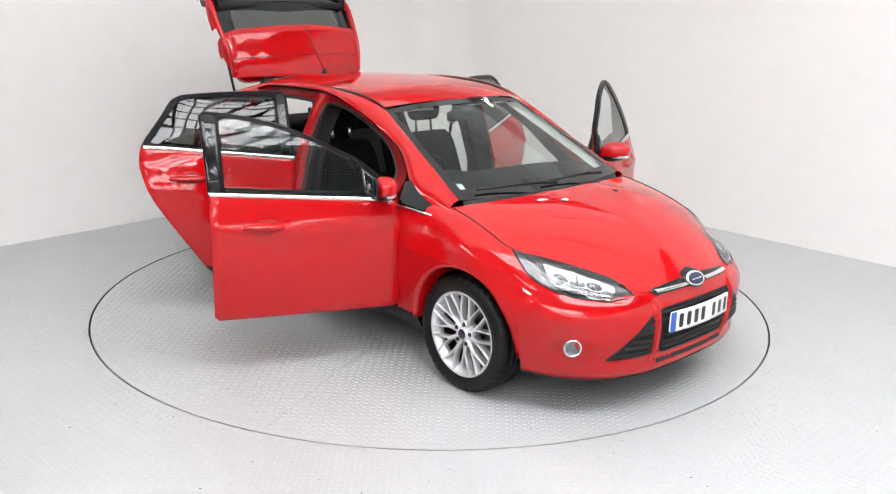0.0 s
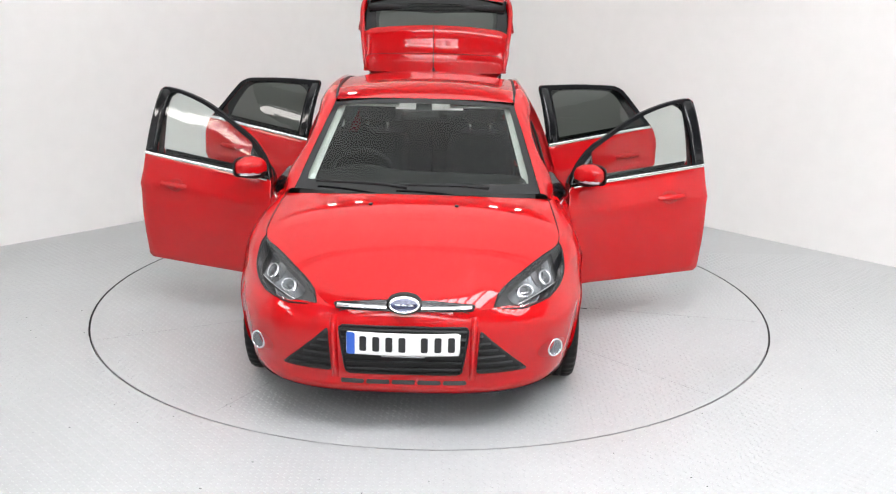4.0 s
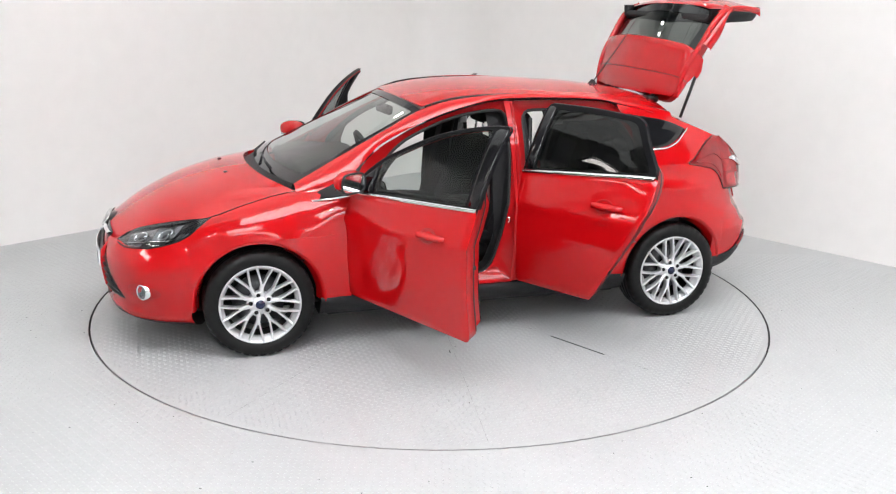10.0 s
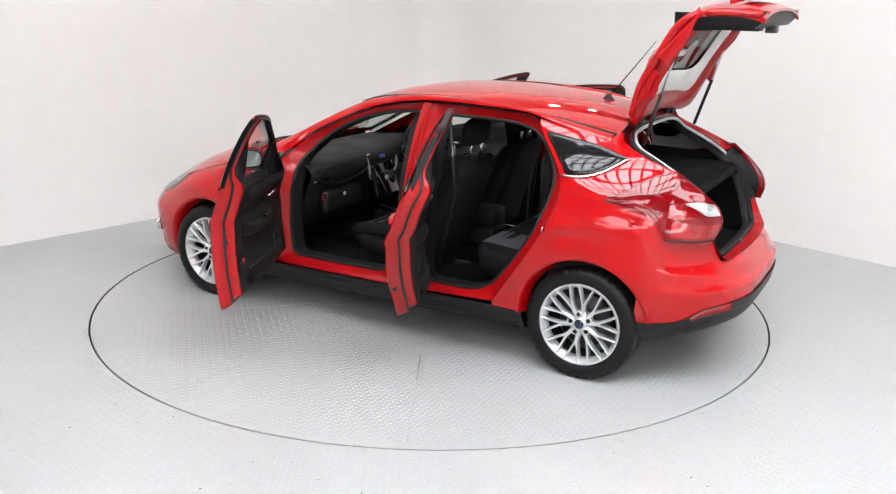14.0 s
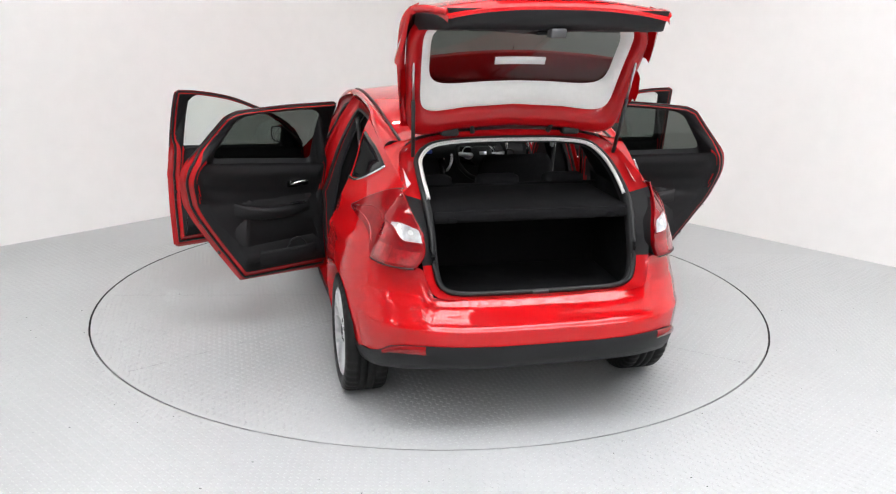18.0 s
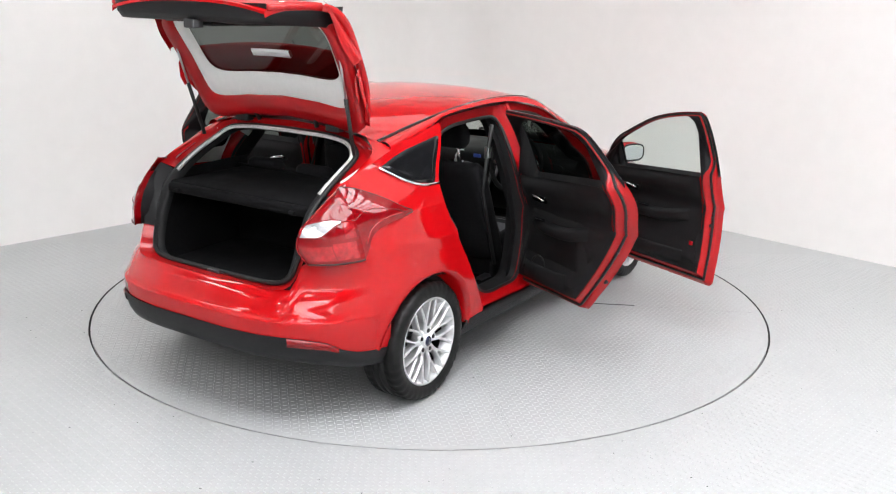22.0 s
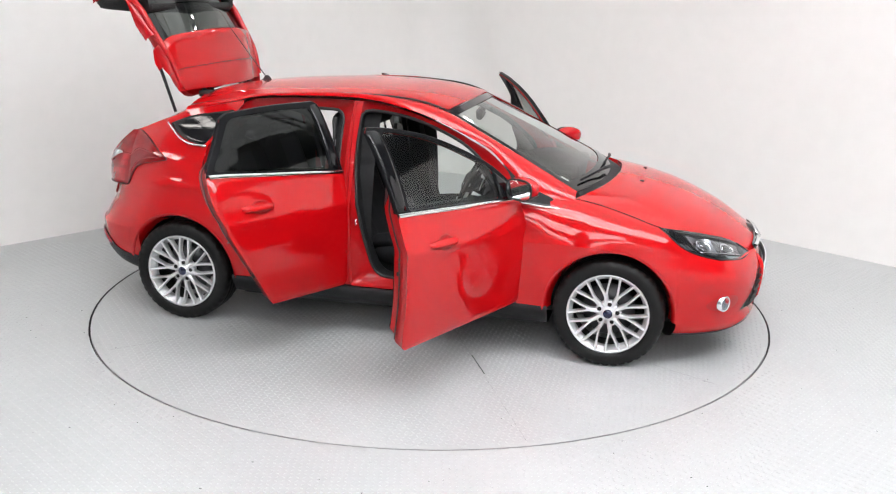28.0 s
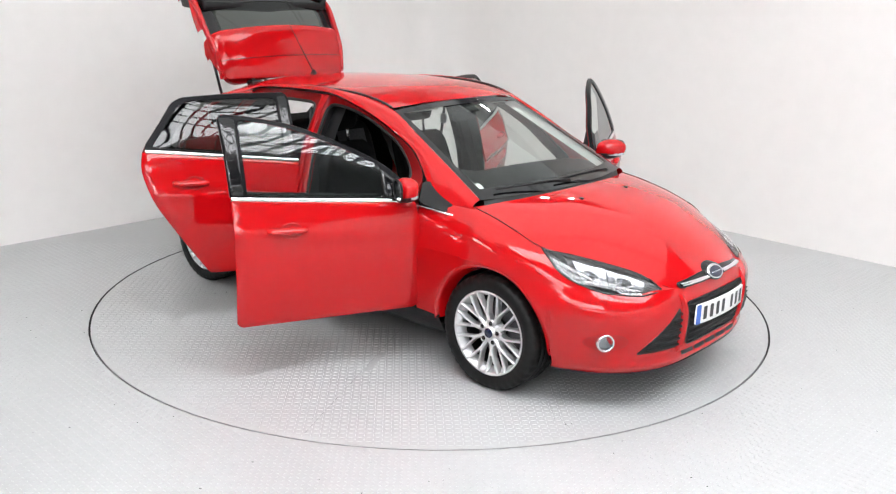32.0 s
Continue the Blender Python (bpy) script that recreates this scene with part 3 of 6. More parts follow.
def build_side(s):
    name = "left" if s > 0 else "right"
    # front wing: flank part round the wheel arch and the rolled upper part
    c = AXLE
    xs = span(0.802, c - ARCH_R, 6)[:-1] + arch_xs(c, 180, 0) + [1.70, 1.74]
    def low(x):
        return 0.325 if x < c - ARCH_R + 1e-4 else (arch_z(c, x) if x < c + ARCH_R - 1e-4 else HUB_Z + 0.01)
    zl = lambda x: wing(x, 0).z
    flank = columns(xs, low, zl, side, 8)
    rows = []
    for r in range(11):
        v = r / 10
        x1 = spline(LAMP_EDGE, v)
        rows.append([wing(0.802 + (x1 - 0.802) * (q / 24), v) for q in range(25)])
    part("front_wing", mirrored(join(flank, flip(grid(rows))), s), RED, car)
    part("lamp_surround", mirrored(flip(grid([[wing(lamp_end(r / 10) + (2.10 - lamp_end(r / 10)) * q / 4, r / 10, 0.002) for q in range(5)] for r in range(11)])), s), RED, car)
    # flared lip of the arch, turned in under the wing
    def arch_lip(c, a0, a1):
        loop = [radians(a0 + (a1 - a0) * i / 40) for i in range(41)]
        rr = []
        for d, k in ((0.0, 0.0), (-0.004, 0.0), (0.035, 0.012), (0.09, 0.03)):
            rr.append([side(c + (ARCH_R + (0.012 if d < 0 else 0) - k) * math.cos(q), HUB_Z + 0.01 + (ARCH_R + (0.012 if d < 0 else 0) - k) * math.sin(q), d) for q in loop])
        return grid([rr[1], rr[0], rr[2], rr[3]])
    part("front_arch_lip", mirrored(arch_lip(AXLE, 182, -6), s), RED, car)
    part("rear_arch_lip", mirrored(arch_lip(-AXLE, 169, -2), s), RED, car)
    # wheel wells
    for c in (AXLE, -AXLE):
        loop = [radians(184 - 188 * i / 40) for i in range(41)]
        rr = [[Vector((c + (ARCH_R - k) * math.cos(q), y, HUB_Z + (ARCH_R - k) * math.sin(q))) for q in loop]
              for y, k in ((0.80, 0.02), (0.74, 0.012), (0.55, 0.012))]
        back = [Vector((c, 0.55, HUB_Z))]
        v, f = grid(rr)
        v = list(v) + back
        o, n = 82, len(v) - 1
        f += [(o + i, o + i + 1, n) for i in range(40)]
        part("wheel_well", mirrored((v, f), s), SEAL, car)
    # black lower sill, and the red sill above it
    xs = span(0.98, -0.98, 30)
    part("sill_trim", mirrored(join(grid([[side(x, z, d) for x in xs] for z, d in ((0.325, 0.012), (0.318, -0.004), (0.27, -0.002), (0.215, 0.012), (0.195, 0.05), (0.20, 0.25))])), s), BLACK_PLASTIC, car)
    # rear quarter, lower part
    c = -AXLE
    edge = [p for p in REAR_DOOR if p[0] < -0.785 and p[1] < 1.11]
    xs = span(-0.795, c + ARCH_R, 8)[:-1] + arch_xs(c, 0, 172)
    xs = xs + span(xs[-1], -1.722, 3)[1:]
    lamp_low = lambda x: lamp_lower(x) if x < -1.413 else 1.010
    def qlow(x):
        return 0.325 if x > c + ARCH_R - 1e-4 else (arch_z(c, x) if x > xs[-4] + 1e-4 else arch_z(c, xs[-4]) + (xs[-4] - x) * 0.3)
    def qhigh(x):
        if x > -1.158:
            return max(qlow(x) + 0.004, min(1.010, poly_z([(-0.797, 0.350), (-0.965, 0.600), (-1.105, 0.820), (-1.150, 0.96), (-1.158, 1.010)], x)))
        return lamp_low(x)
    xq = sorted(set(xs + span(-0.80, -1.158, 18) + span(-1.40, -1.722, 18)), reverse=True)
    part("rear_quarter", mirrored(flip(columns(xq, qlow, qhigh, side, 12)), s), RED, car)
    # upper quarter with the C-pillar
    top_line = ((-1.722, 1.153), (-1.635, 1.180), (-1.508, 1.228), (-1.365, 1.280), (-1.194, 1.326), (-0.95, 1.378))
    def ulow(x):
        if x > -1.158:
            return poly_z([(-0.95, 1.362), (-1.030, 1.252), (-1.140, 1.110), (-1.158, 1.010)], x)
        return 1.010 if x > -1.413 else lamp_upper(x)
    part("rear_pillar", mirrored(flip(columns(span(-0.955, -1.158, 12) + span(-1.159, -1.722, 34), ulow, lambda x: max(spline(top_line, x), ulow(x) + 0.001), side, 10)), s), RED, car)
    # gutter between the pillar and the tailgate, and the pale lining behind the pillar
    xs = span(-1.345, -1.722, 20)
    gut = curve([Vector(p) for p in ((-1.372, 0.50, 1.332), (-1.42, 0.575, 1.275), (-1.55, 0.600, 1.215), (-1.66, 0.612, 1.165), (-1.745, 0.622, 1.118))], 21)
    part("tailgate_gutter", mirrored(grid([[side(x, spline(top_line, x), 0.0) for x in xs], [side(x, spline(top_line, x), 0.0).lerp(g, 0.4) + Vector((0, 0, 0.006)) for x, g in zip(xs, gut)], gut]), s), RED, car)
    xs = span(-1.175, -1.66, 14)
    part("rear_pillar_lining", mirrored(columns(xs, lambda x: spline(((-1.66, 1.125), (-1.40, 1.06), (-1.06, 1.03)), x), lambda x: spline(top_line, x) - 0.012, lambda x, z: side(x, z, 0.055), 6), s), HEADLINING, car, "pale pillar lining")
    qi = rounded([(-1.19, 1.27), (-1.20, 1.140), (-1.33, 1.145), (-1.42, 1.196), (-1.30, 1.245)], 0.02, 40)
    part("quarter_window_inner", mirrored(flip(disc(qi, lambda x, z, d=0: side(x, z, 0.060), 2, 0)), s), BLACK_GLOSS, car)
    # pillars and roof rail: a band from the foot of the screen to the tailgate
    inner = curve([screen(1, v) + Vector((0, 0.004, 0)) for v in (0, 0.35, 0.7, 1)] + [(x, 0.582 - 0.012 * smooth01((x + 0.1) / 0.4) - 0.015 * smooth01((-0.9 - x) / 0.5), roof_z(x, 0.578)) for x in (0.12, -0.3, -0.7, -1.1, -1.36)], 60)
    outer = curve([(1.092, 0.766, 0.882), (1.00, 0.772, 0.914), (0.91, 0.776, 0.957), (0.80, 0.770, 1.006), pillar(0.690, 1.084), pillar(0.590, 1.166), pillar(0.354, 1.281), pillar(0.187, 1.348), side(0.044, 1.385), side(-0.10, 1.411), side(-0.24, 1.422), side(-0.60, 1.419),
                   side(-0.885, 1.400), side(-1.0, 1.372), side(-1.194, 1.327), side(-1.36, 1.281)], 60)
    rows = []
    for q in range(7):
        u = q / 6
        rows.append([a.lerp(b, u) + (Vector((0, 0.55, 0.83)) * (0.022 * 4 * u * (1 - u))) for a, b in zip(inner, outer)])
    part("roof_rail", mirrored(grid(rows), s), RED, car)
    ditch = [p + Vector((0, -0.004, 0.004)) for p in inner[21:]]
    part("roof_ditch_strip", mirrored(tube(ditch, 0.008, 6), s), SEAL, car)
    # black corner in front of the door mirror, with its bright strip
    tri = rounded([(1.070, 0.878), (0.808, 0.918), (0.755, 1.025), (0.80, 1.032)], [0.012, 0.006, 0.006, 0.02], 40)
    sail = lambda x, z, d=0: Vector((x, 0.782 + (1.07 - x) * 0.524 - (z - 0.878) * 1.12 - d, z))
    part("mirror_sail", mirrored(flip(disc(tri, sail, 4)), s), BLACK_GLOSS, car)
    part("sail_strip", mirrored(tube([sail(x, z, -0.004) for x, z in ((1.078, 0.875), (0.95, 0.894), (0.808, 0.917))], 0.006, 6), s), CHROME, car)
    # quarter window with a bright strip under it
    qw = rounded([(-0.998, 1.322), (-1.168, 1.104), (-1.33, 1.124), (-1.470, 1.208), (-1.305, 1.272)], [0.02, 0.03, 0.1, 0.02, 0.2], 60)
    part("quarter_window", mirrored(disc(qw, lambda x, z, d=0: side(x, z, d - 0.003), 4), s), PRIVACY_GLASS, car, "near-black privacy glass")
    strip = [side(x, belt(x) + 0.002, -0.008) for x in span(-1.150, -1.475, 14)]
    part("quarter_window_strip", mirrored(tube(strip, 0.007, 6), s), CHROME, car)
    # door openings: a stepped red frame, a rubber seal and the lining behind
    for door, hole, n in ((FRONT_DOOR, FRONT_HOLE, "front"), (REAR_DOOR, REAR_HOLE, "rear")):
        a = [pillar(p[0], p[1], 0.004) for p in door]
        b = [pillar(p[0], p[1], 0.055 - 0.04 * smooth01((p[0] - 0.05) / 0.5) * smooth01((p[1] - 0.93) / 0.14)) for p in shrink(door, 0.008)]
        o2 = align(hole, door)
        inn = lambda d, off=0.0: [pillar(p[0], p[1], d - 0.03 * smooth01((p[0] - 0.05) / 0.5) * smooth01((p[1] - 0.93) / 0.14)) for p in (shrink(o2, off) if off else o2)]
        part(n + "_door_frame", mirrored(flip(grid([a, b, inn(0.062), inn(0.085, 0.008)], close_u=True)), s), RED_DEEP, car)
        loop = inn(0.070, 0.006)
        part(n + "_door_seal", mirrored(tube(loop + [loop[0], loop[1]], 0.011, 6), s), SEAL, car)
        part(n + "_opening_lining", mirrored(flip(grid([inn(0.085, 0.004), inn(0.15, 0.02), inn(0.20, 0.0)], close_u=True)), s), TRIM, car)


def centre_post(s):
    """Outer face of the post between the doors, with the door strikers."""
    for x, z, d in ((-0.176, 0.72, 0.075), (-1.075, 0.80, 0.075)):
        p = side(x, z, d)
        part("door_striker", mirrored(join(box(p.x - 0.016, p.x + 0.016, p.y - 0.004, p.y + 0.006, p.z - 0.030, p.z + 0.030, 0.003), tube([p + Vector((0.004, 0.004, 0.014)), p + Vector((0.004, 0.026, 0.014)), p + Vector((0.004, 0.026, -0.014)), p + Vector((0.004, 0.004, -0.014))], 0.005, 6)), s), CHROME, car)
    p = side(-0.176, 0.60, 0.068)
    part("pillar_label", mirrored(box(p.x - 0.016, p.x + 0.016, p.y, p.y + 0.004, p.z - 0.035, p.z + 0.035), s), PLATE_WHITE, car, smooth=False)
    part("centre_pillar", mirrored(flip(grid([[side(x, z, 0.012) for z in span(0.335, 1.405, 20)] for x in (-0.195, -0.222, -0.25)])), s), RED_DEEP, car)


def align(a, b):
    """The outline a, started at the point that lies nearest in direction to b's first one."""
    k = len(a)
    mb, ma = sum(b, Vector((0, 0))) / k, sum(a, Vector((0, 0))) / k
    best = min(range(k), key=lambda i: sum(((a[(i + j) % k] - ma) - (b[j] - mb)).length for j in range(0, k, 6)))
    return [a[(best + j) % k] for j in range(k)]


for s in (1, -1):
    build_side(s)
    centre_post(s)

# bonnet
rows = []
for q in range(29):
    x = 1.09 + 1.030 * q / 28
    ye = hood_edge(x)[0]
    r = []
    for k in range(25):
        u = -1 + k / 12
        y = ye * u
        xr = x
        if q < 10:
            xr = x + (0.205 * (1 - abs(u) ** 2.2)) * (1 - q / 10)
        r.append(Vector((xr, y * (hood_edge(xr)[0] / ye), hood_z(xr, y * (hood_edge(xr)[0] / ye)))))
    rows.append(r)
bonnet = part("bonnet", join(grid(rows), grid([[p + Vector((0.0, 0, -0.03)) for p in rows[-1]], rows[-1]]), grid([rows[0], [p + Vector((-0.006, 0, -0.025)) for p in rows[0]]])), RED, car)
for e in (-1, 1):
    part("bonnet_gap", tube([Vector((x, e * (hood_edge(x)[0] + 0.001), hood_edge(x)[1] + 0.0012)) for x in span(1.095, 1.555, 20)], 0.0028, 5), SEAM_RED, bonnet)
part("bonnet_gap", tube([p + Vector((0.004, 0, -0.002)) for p in rows[-1]], 0.0035, 5), SEAM_RED, bonnet)

# roof skin
rows = []
for q in range(31):
    u = q / 30
    r = []
    for k in range(21):
        w = -1 + k / 10
        x0 = 0.343 - 0.040 * abs(w) ** 2.2
        x = x0 + (-1.375 - x0) * u
        y = 0.578 * w * (1 - 0.022 * smooth01((-0.9 - x) / 0.5)) * (1 - 0.030 * smooth01((x + 0.1) / 0.4))
        r.append(Vector((x, y, roof_z(x, y))))
    rows.append(r)
part("roof", flip(grid(rows)), RED, car)

# windscreen: glass, black edge, wipers
rows = [[screen(-1 + k / 12, v / 12, 0.004) for k in range(25)] for v in range(13)]
ws = part("windscreen", grid(rows), WINDSCREEN, car, "clear raked windscreen")
ws.visible_shadow = False
band = []
for lo, hi in (((0, 0), (0, 0.10)), ((0, 0.945), (0, 1.0))):
    band.append(grid([[screen(-1 + k / 12, lo[1] + (hi[1] - lo[1]) * q / 2, 0.0) for k in range(25)] for q in range(3)]))
for e in (-1, 1):
    band.append(grid([[screen(e * (1 - (0.060 + 0.03 * (1 - min(1, v / 2))) * q / 2), v / 12, 0.0) for v in range(13)] for q in range(3)]))
part("windscreen_edge", join(*band), BLACK_GLOSS, ws)
# scuttle under the screen
rows = [[Vector((p.x + d * (1 - 0.85 * abs(p.y / 0.684) ** 4), p.y * 0.965, p.z + h)) for p in [screen(-1 + k / 12, 0) for k in range(25)]] for d, h in ((0.0, 0.004), (0.03, -0.012), (0.075, -0.03))]
part("scuttle", flip(grid(rows)), BLACK_PLASTIC, car)
for y0, y1 in ((0.42, -0.12), (-0.05, -0.60)):
    a = screen(y0 / 0.72, 0.02, -0.035)
    b = screen(y1 / 0.72, 0.06, -0.02)
    m = screen((y0 + y1) / 1.44, 0.055, -0.03)
    w = part("wiper", tube([a, a.lerp(m, 0.5) + Vector((0.01, 0, 0.008)), m, b], [0.011, 0.009, 0.007, 0.006], 6), BLACK_PLASTIC, car)

# front bumper
top = lambda a: spline(((0.0, 0.628), (0.2, 0.628), (0.29, 0.634), (0.36, 0.624), (0.45, 0.632), (0.525, 0.639), (0.61, 0.650), (0.70, 0.660), (0.9, 0.668), (1.0, 0.668)), a)
as_ = [-0.745 + 1.49 * i / 60 for i in range(61)]


def nose_s(a, z, d=0.0):
    p = nose(abs(a), z, d)
    return Vector((p.x, math.copysign(p.y, a) if a else 0.0, p.z))


rows = []
for r in range(17):
    u = r / 16
    rows.append([nose_s(a, 0.215 + (top(abs(a)) - 0.215) * u) for a in as_])
part("front_bumper", grid(rows), RED, car)
part("front_splitter", flip(grid([[nose_s(a, 0.218, -0.004) for a in as_], [nose_s(a, 0.200, 0.0) for a in as_], [nose_s(a, 0.185, 0.03) for a in as_], [nose_s(a, 0.20, 0.25) for a in as_]])), BLACK_PLASTIC, car)

# rear bumper: red shell, black valance
at_ = [-0.80 + 1.60 * i / 60 for i in range(61)]


def tail_s(a, z, d=0.0):
    p = tail(abs(a), z, d)
    return Vector((p.x, math.copysign(p.y, a) if a else 0.0, p.z))


def bumper_foot(a):
    """Line where the red bumper meets the black valance."""
    return spline(((0, 0.490), (0.25, 0.490), (0.36, 0.485), (0.50, 0.460), (0.58, 0.415), (0.68, 0.385), (0.8, 0.375), (1, 0.36)), abs(a))


def rear_top(a):
    return spline(((0.0, 0.690), (0.29, 0.690), (0.32, 0.735), (0.345, 0.800), (0.38, 0.818), (0.6, 0.820), (1.0, 0.824)), a)


rows = []
for r in range(41):
    u = r / 40
    rows.append([tail_s(a, bumper_foot(a) * (1 - u) + rear_top(abs(a)) * u) for a in at_])
part("rear_bumper", flip(grid(rows)), RED, car)
vz = bumper_foot
vb = lambda a: spline(((0, 0.365), (0.3, 0.355), (0.5, 0.325), (0.65, 0.29), (0.8, 0.27), (1, 0.26)), abs(a))
part("rear_valance", grid([[tail_s(a, vz(a) + 0.002, -0.006) for a in at_], [tail_s(a, vz(a) - 0.012, -0.008) for a in at_], [tail_s(a, vb(a) + 0.045, -0.002) for a in at_], [tail_s(a, vb(a) + 0.012, 0.008) for a in at_], [tail_s(a, vb(a), 0.035) for a in at_], [tail_s(a, vb(a) - 0.01, 0.25) for a in at_]]), BLACK_PLASTIC, car)

# underside
part("underbody", box(-1.55, 1.70, -0.55, 0.55, 0.18, 0.24, 0.02), SEAL, car)
part("front_underbody", box(-0.94, 0.94, -0.80, 0.80, 0.19, 0.26, 0.02), SEAL, car)


# ---------- wheels ----------


def wheel(x, y, s):
    w = part("wheel", lathe([(0.205, 0.060), (0.205, -0.07), (0.216, -0.09), (0.216, -0.10)], 40), SEAL, car, "multi-spoke silver alloy wheel with black tyre")
    m = pose(x, y, HUB_Z + 0.003, 0, 0, 0 if s > 0 else 180) @ pose(0, 0, 0, 0, -8 if s > 0 else -26, 0)
    w.matrix_basis = m
    prof = build_profile()
    tv, tf = lathe(prof, 160)
    for i, v in enumerate(tv):
        r_, o = prof[i // 160]
        k = i % 160 + (2 if o > 0 else 0)
        if r_ > 0.300 and abs(o) > 0.045 and k % 4 == 0:                # cross cuts in the shoulder blocks
            v.x, v.z = v.x * 0.978, v.z * 0.978
        elif 0.25 < r_ < 0.29:                                          # moulded ribs on the side wall
            v.y += math.copysign(0.0009, o) * (i % 4 < 2)
    part("tyre", (tv, tf), RUBBER, w)
    rim = [(0.200, 0.04), (0.204, 0.075), (0.214, 0.080), (0.216, 0.094), (0.226, 0.104), (0.232, 0.101), (0.233, 0.085)]
    part("rim", flip(lathe(rim, 64)), ALLOY, w)
    # ten arms, each forked towards the rim
    spokes = []

    def arm(stations, a):
        t = Vector((-math.sin(a), 0, math.cos(a)))
        rows = []
        for p, wd in stations:
            rows.append([p - t * wd + Vector((0, -0.032, 0)), p - t * wd, p - t * wd * 0.5 + Vector((0, 0.007, 0)), p + t * wd * 0.5 + Vector((0, 0.007, 0)), p + t * wd, p + t * wd + Vector((0, -0.032, 0))])
        return flip(grid(rows))

    at = lambda r, a, y: Vector((math.cos(a) * r, y, math.sin(a) * r))
    for i in range(10):
        a = radians(36 * i + 18)
        spokes.append(arm([(at(0.030, a, 0.070), 0.013), (at(0.070, a, 0.079), 0.0125), (at(0.110, a, 0.0855), 0.0105), (at(0.122, a, 0.0875), 0.0085)], a))
        for d in (-1, 1):
            spokes.append(arm([(at(0.100, a + d * 0.030, 0.0845), 0.0062), (at(0.130, a + d * 0.082, 0.0890), 0.0062), (at(0.172, a + d * 0.145, 0.0935), 0.0064), (at(0.223, a + d * radians(11.3), 0.0985), 0.0074)], a + d * 0.30))
    part("spokes", join(*spokes), ALLOY, w, smooth=False)
    hub = [(0.0, 0.092), (0.030, 0.092), (0.034, 0.086), (0.040, 0.078), (0.060, 0.076), (0.066, 0.070), (0.068, 0.03)]
    part("hub", lathe(hub, 40), ALLOY, w)
    part("hub_cap", lathe([(0.0, 0.097), (0.024, 0.096), (0.028, 0.090)], 28), BADGE_BLUE, w)
    for i in range(5):
        a = radians(72 * i)
        q = moved(lathe([(0.0, 0.090), (0.010, 0.090), (0.012, 0.084)], 10), Matrix.Translation((math.cos(a) * 0.054, 0, math.sin(a) * 0.054)))
        part("wheel_nut", q, SEAL, w)
        q = moved(lathe([(0.0125, 0.0825), (0.0150, 0.0880), (0.0205, 0.0875), (0.0225, 0.070)], 16), Matrix.Translation((math.cos(a) * 0.054, 0, math.sin(a) * 0.054)))
        part("nut_seat", q, ALLOY, w)
    part("brake_disc", flip(lathe([(0.06, 0.0), (0.15, 0.0), (0.15, -0.02)], 40)), STEEL, w)
    return w


def build_profile():
    tyre = [(0.222, -0.095), (0.235, -0.108), (0.275, -0.112), (0.302, -0.104), (0.311, -0.090)]
    for y in (-0.060, -0.020, 0.020, 0.060):
        tyre += [(0.3145, y - 0.015), (0.3145, y + 0.013), (0.307, y + 0.0155), (0.307, y + 0.0225)]
    tyre = tyre[:-2] + [(0.311, 0.090), (0.302, 0.104), (0.275, 0.112), (0.240, 0.108), (0.228, 0.095)]
    return [(r, o) for r, o in tyre][::-1]


for x in (AXLE, -AXLE):
    for s in (1, -1):
        wheel(x, s * 0.768, s)


# ---------- the four open doors ----------
FRONT_GLASS = rounded([(0.600, 0.970), (0.594, 1.131), (0.350, 1.253), (0.182, 1.320), (0.040, 1.358), (-0.080, 1.381), (-0.136, 1.386), (-0.130, 1.024)],
                      [0.015, 0.03, 0.1, 0.1, 0.1, 0.06, 0.02, 0.015], N)
REAR_GLASS = rounded([(-0.318, 1.044), (-0.326, 1.380), (-0.58, 1.385), (-0.868, 1.371), (-0.915, 1.345), (-1.000, 1.232), (-1.085, 1.122)],
                     [0.015, 0.03, 0.2, 0.04, 0.02, 0.1, 0.02], N)


REAR_INNER = rounded([(-0.330, 1.052), (-0.338, 1.368), (-0.58, 1.372), (-0.815, 1.358), (-0.870, 1.332), (-0.990, 1.118)],
                     [0.03, 0.05, 0.2, 0.1, 0.06, 0.05], N)


def below_belt(outline, lift=0.0):
    """The part of a closed outline under the belt line, closed along it."""
    k = len(outline)
    ins = [p[1] <= belt(p[0]) + lift for p in outline]
    start = next(i for i in range(k) if ins[i] and not ins[i - 1])
    run = []
    for j in range(k):
        p = outline[(start + j) % k]
        if not ins[(start + j) % k]:
            break
        run.append(p)
    a, b = run[-1], run[0]
    top = [Vector((a[0] + (b[0] - a[0]) * q / 12, belt(a[0] + (b[0] - a[0]) * q / 12) + lift)) for q in range(13)]
    return resample(run + top + [run[0]], k, True)


def above_belt(outline):
    k = len(outline)
    ins = [p[1] >= belt(p[0]) for p in outline]
    start = next(i for i in range(k) if ins[i] and not ins[i - 1])
    run = []
    for j in range(k):
        if not ins[(start + j) % k]:
            break
        run.append(outline[(start + j) % k])
    a, b = run[-1], run[0]
    low = [Vector((a[0] + (b[0] - a[0]) * q / 12, belt(a[0] + (b[0] - a[0]) * q / 12))) for q in range(13)]
    return resample(run + low + [run[0]], k, True)


def door_depth(x, z):
    return 0.122 - 0.080 * smooth01((z - belt(x)) / 0.10)


def near_edge(x, z, outline):
    return min((p[0] - x) ** 2 + (p[1] - z) ** 2 for p in outline) ** 0.5


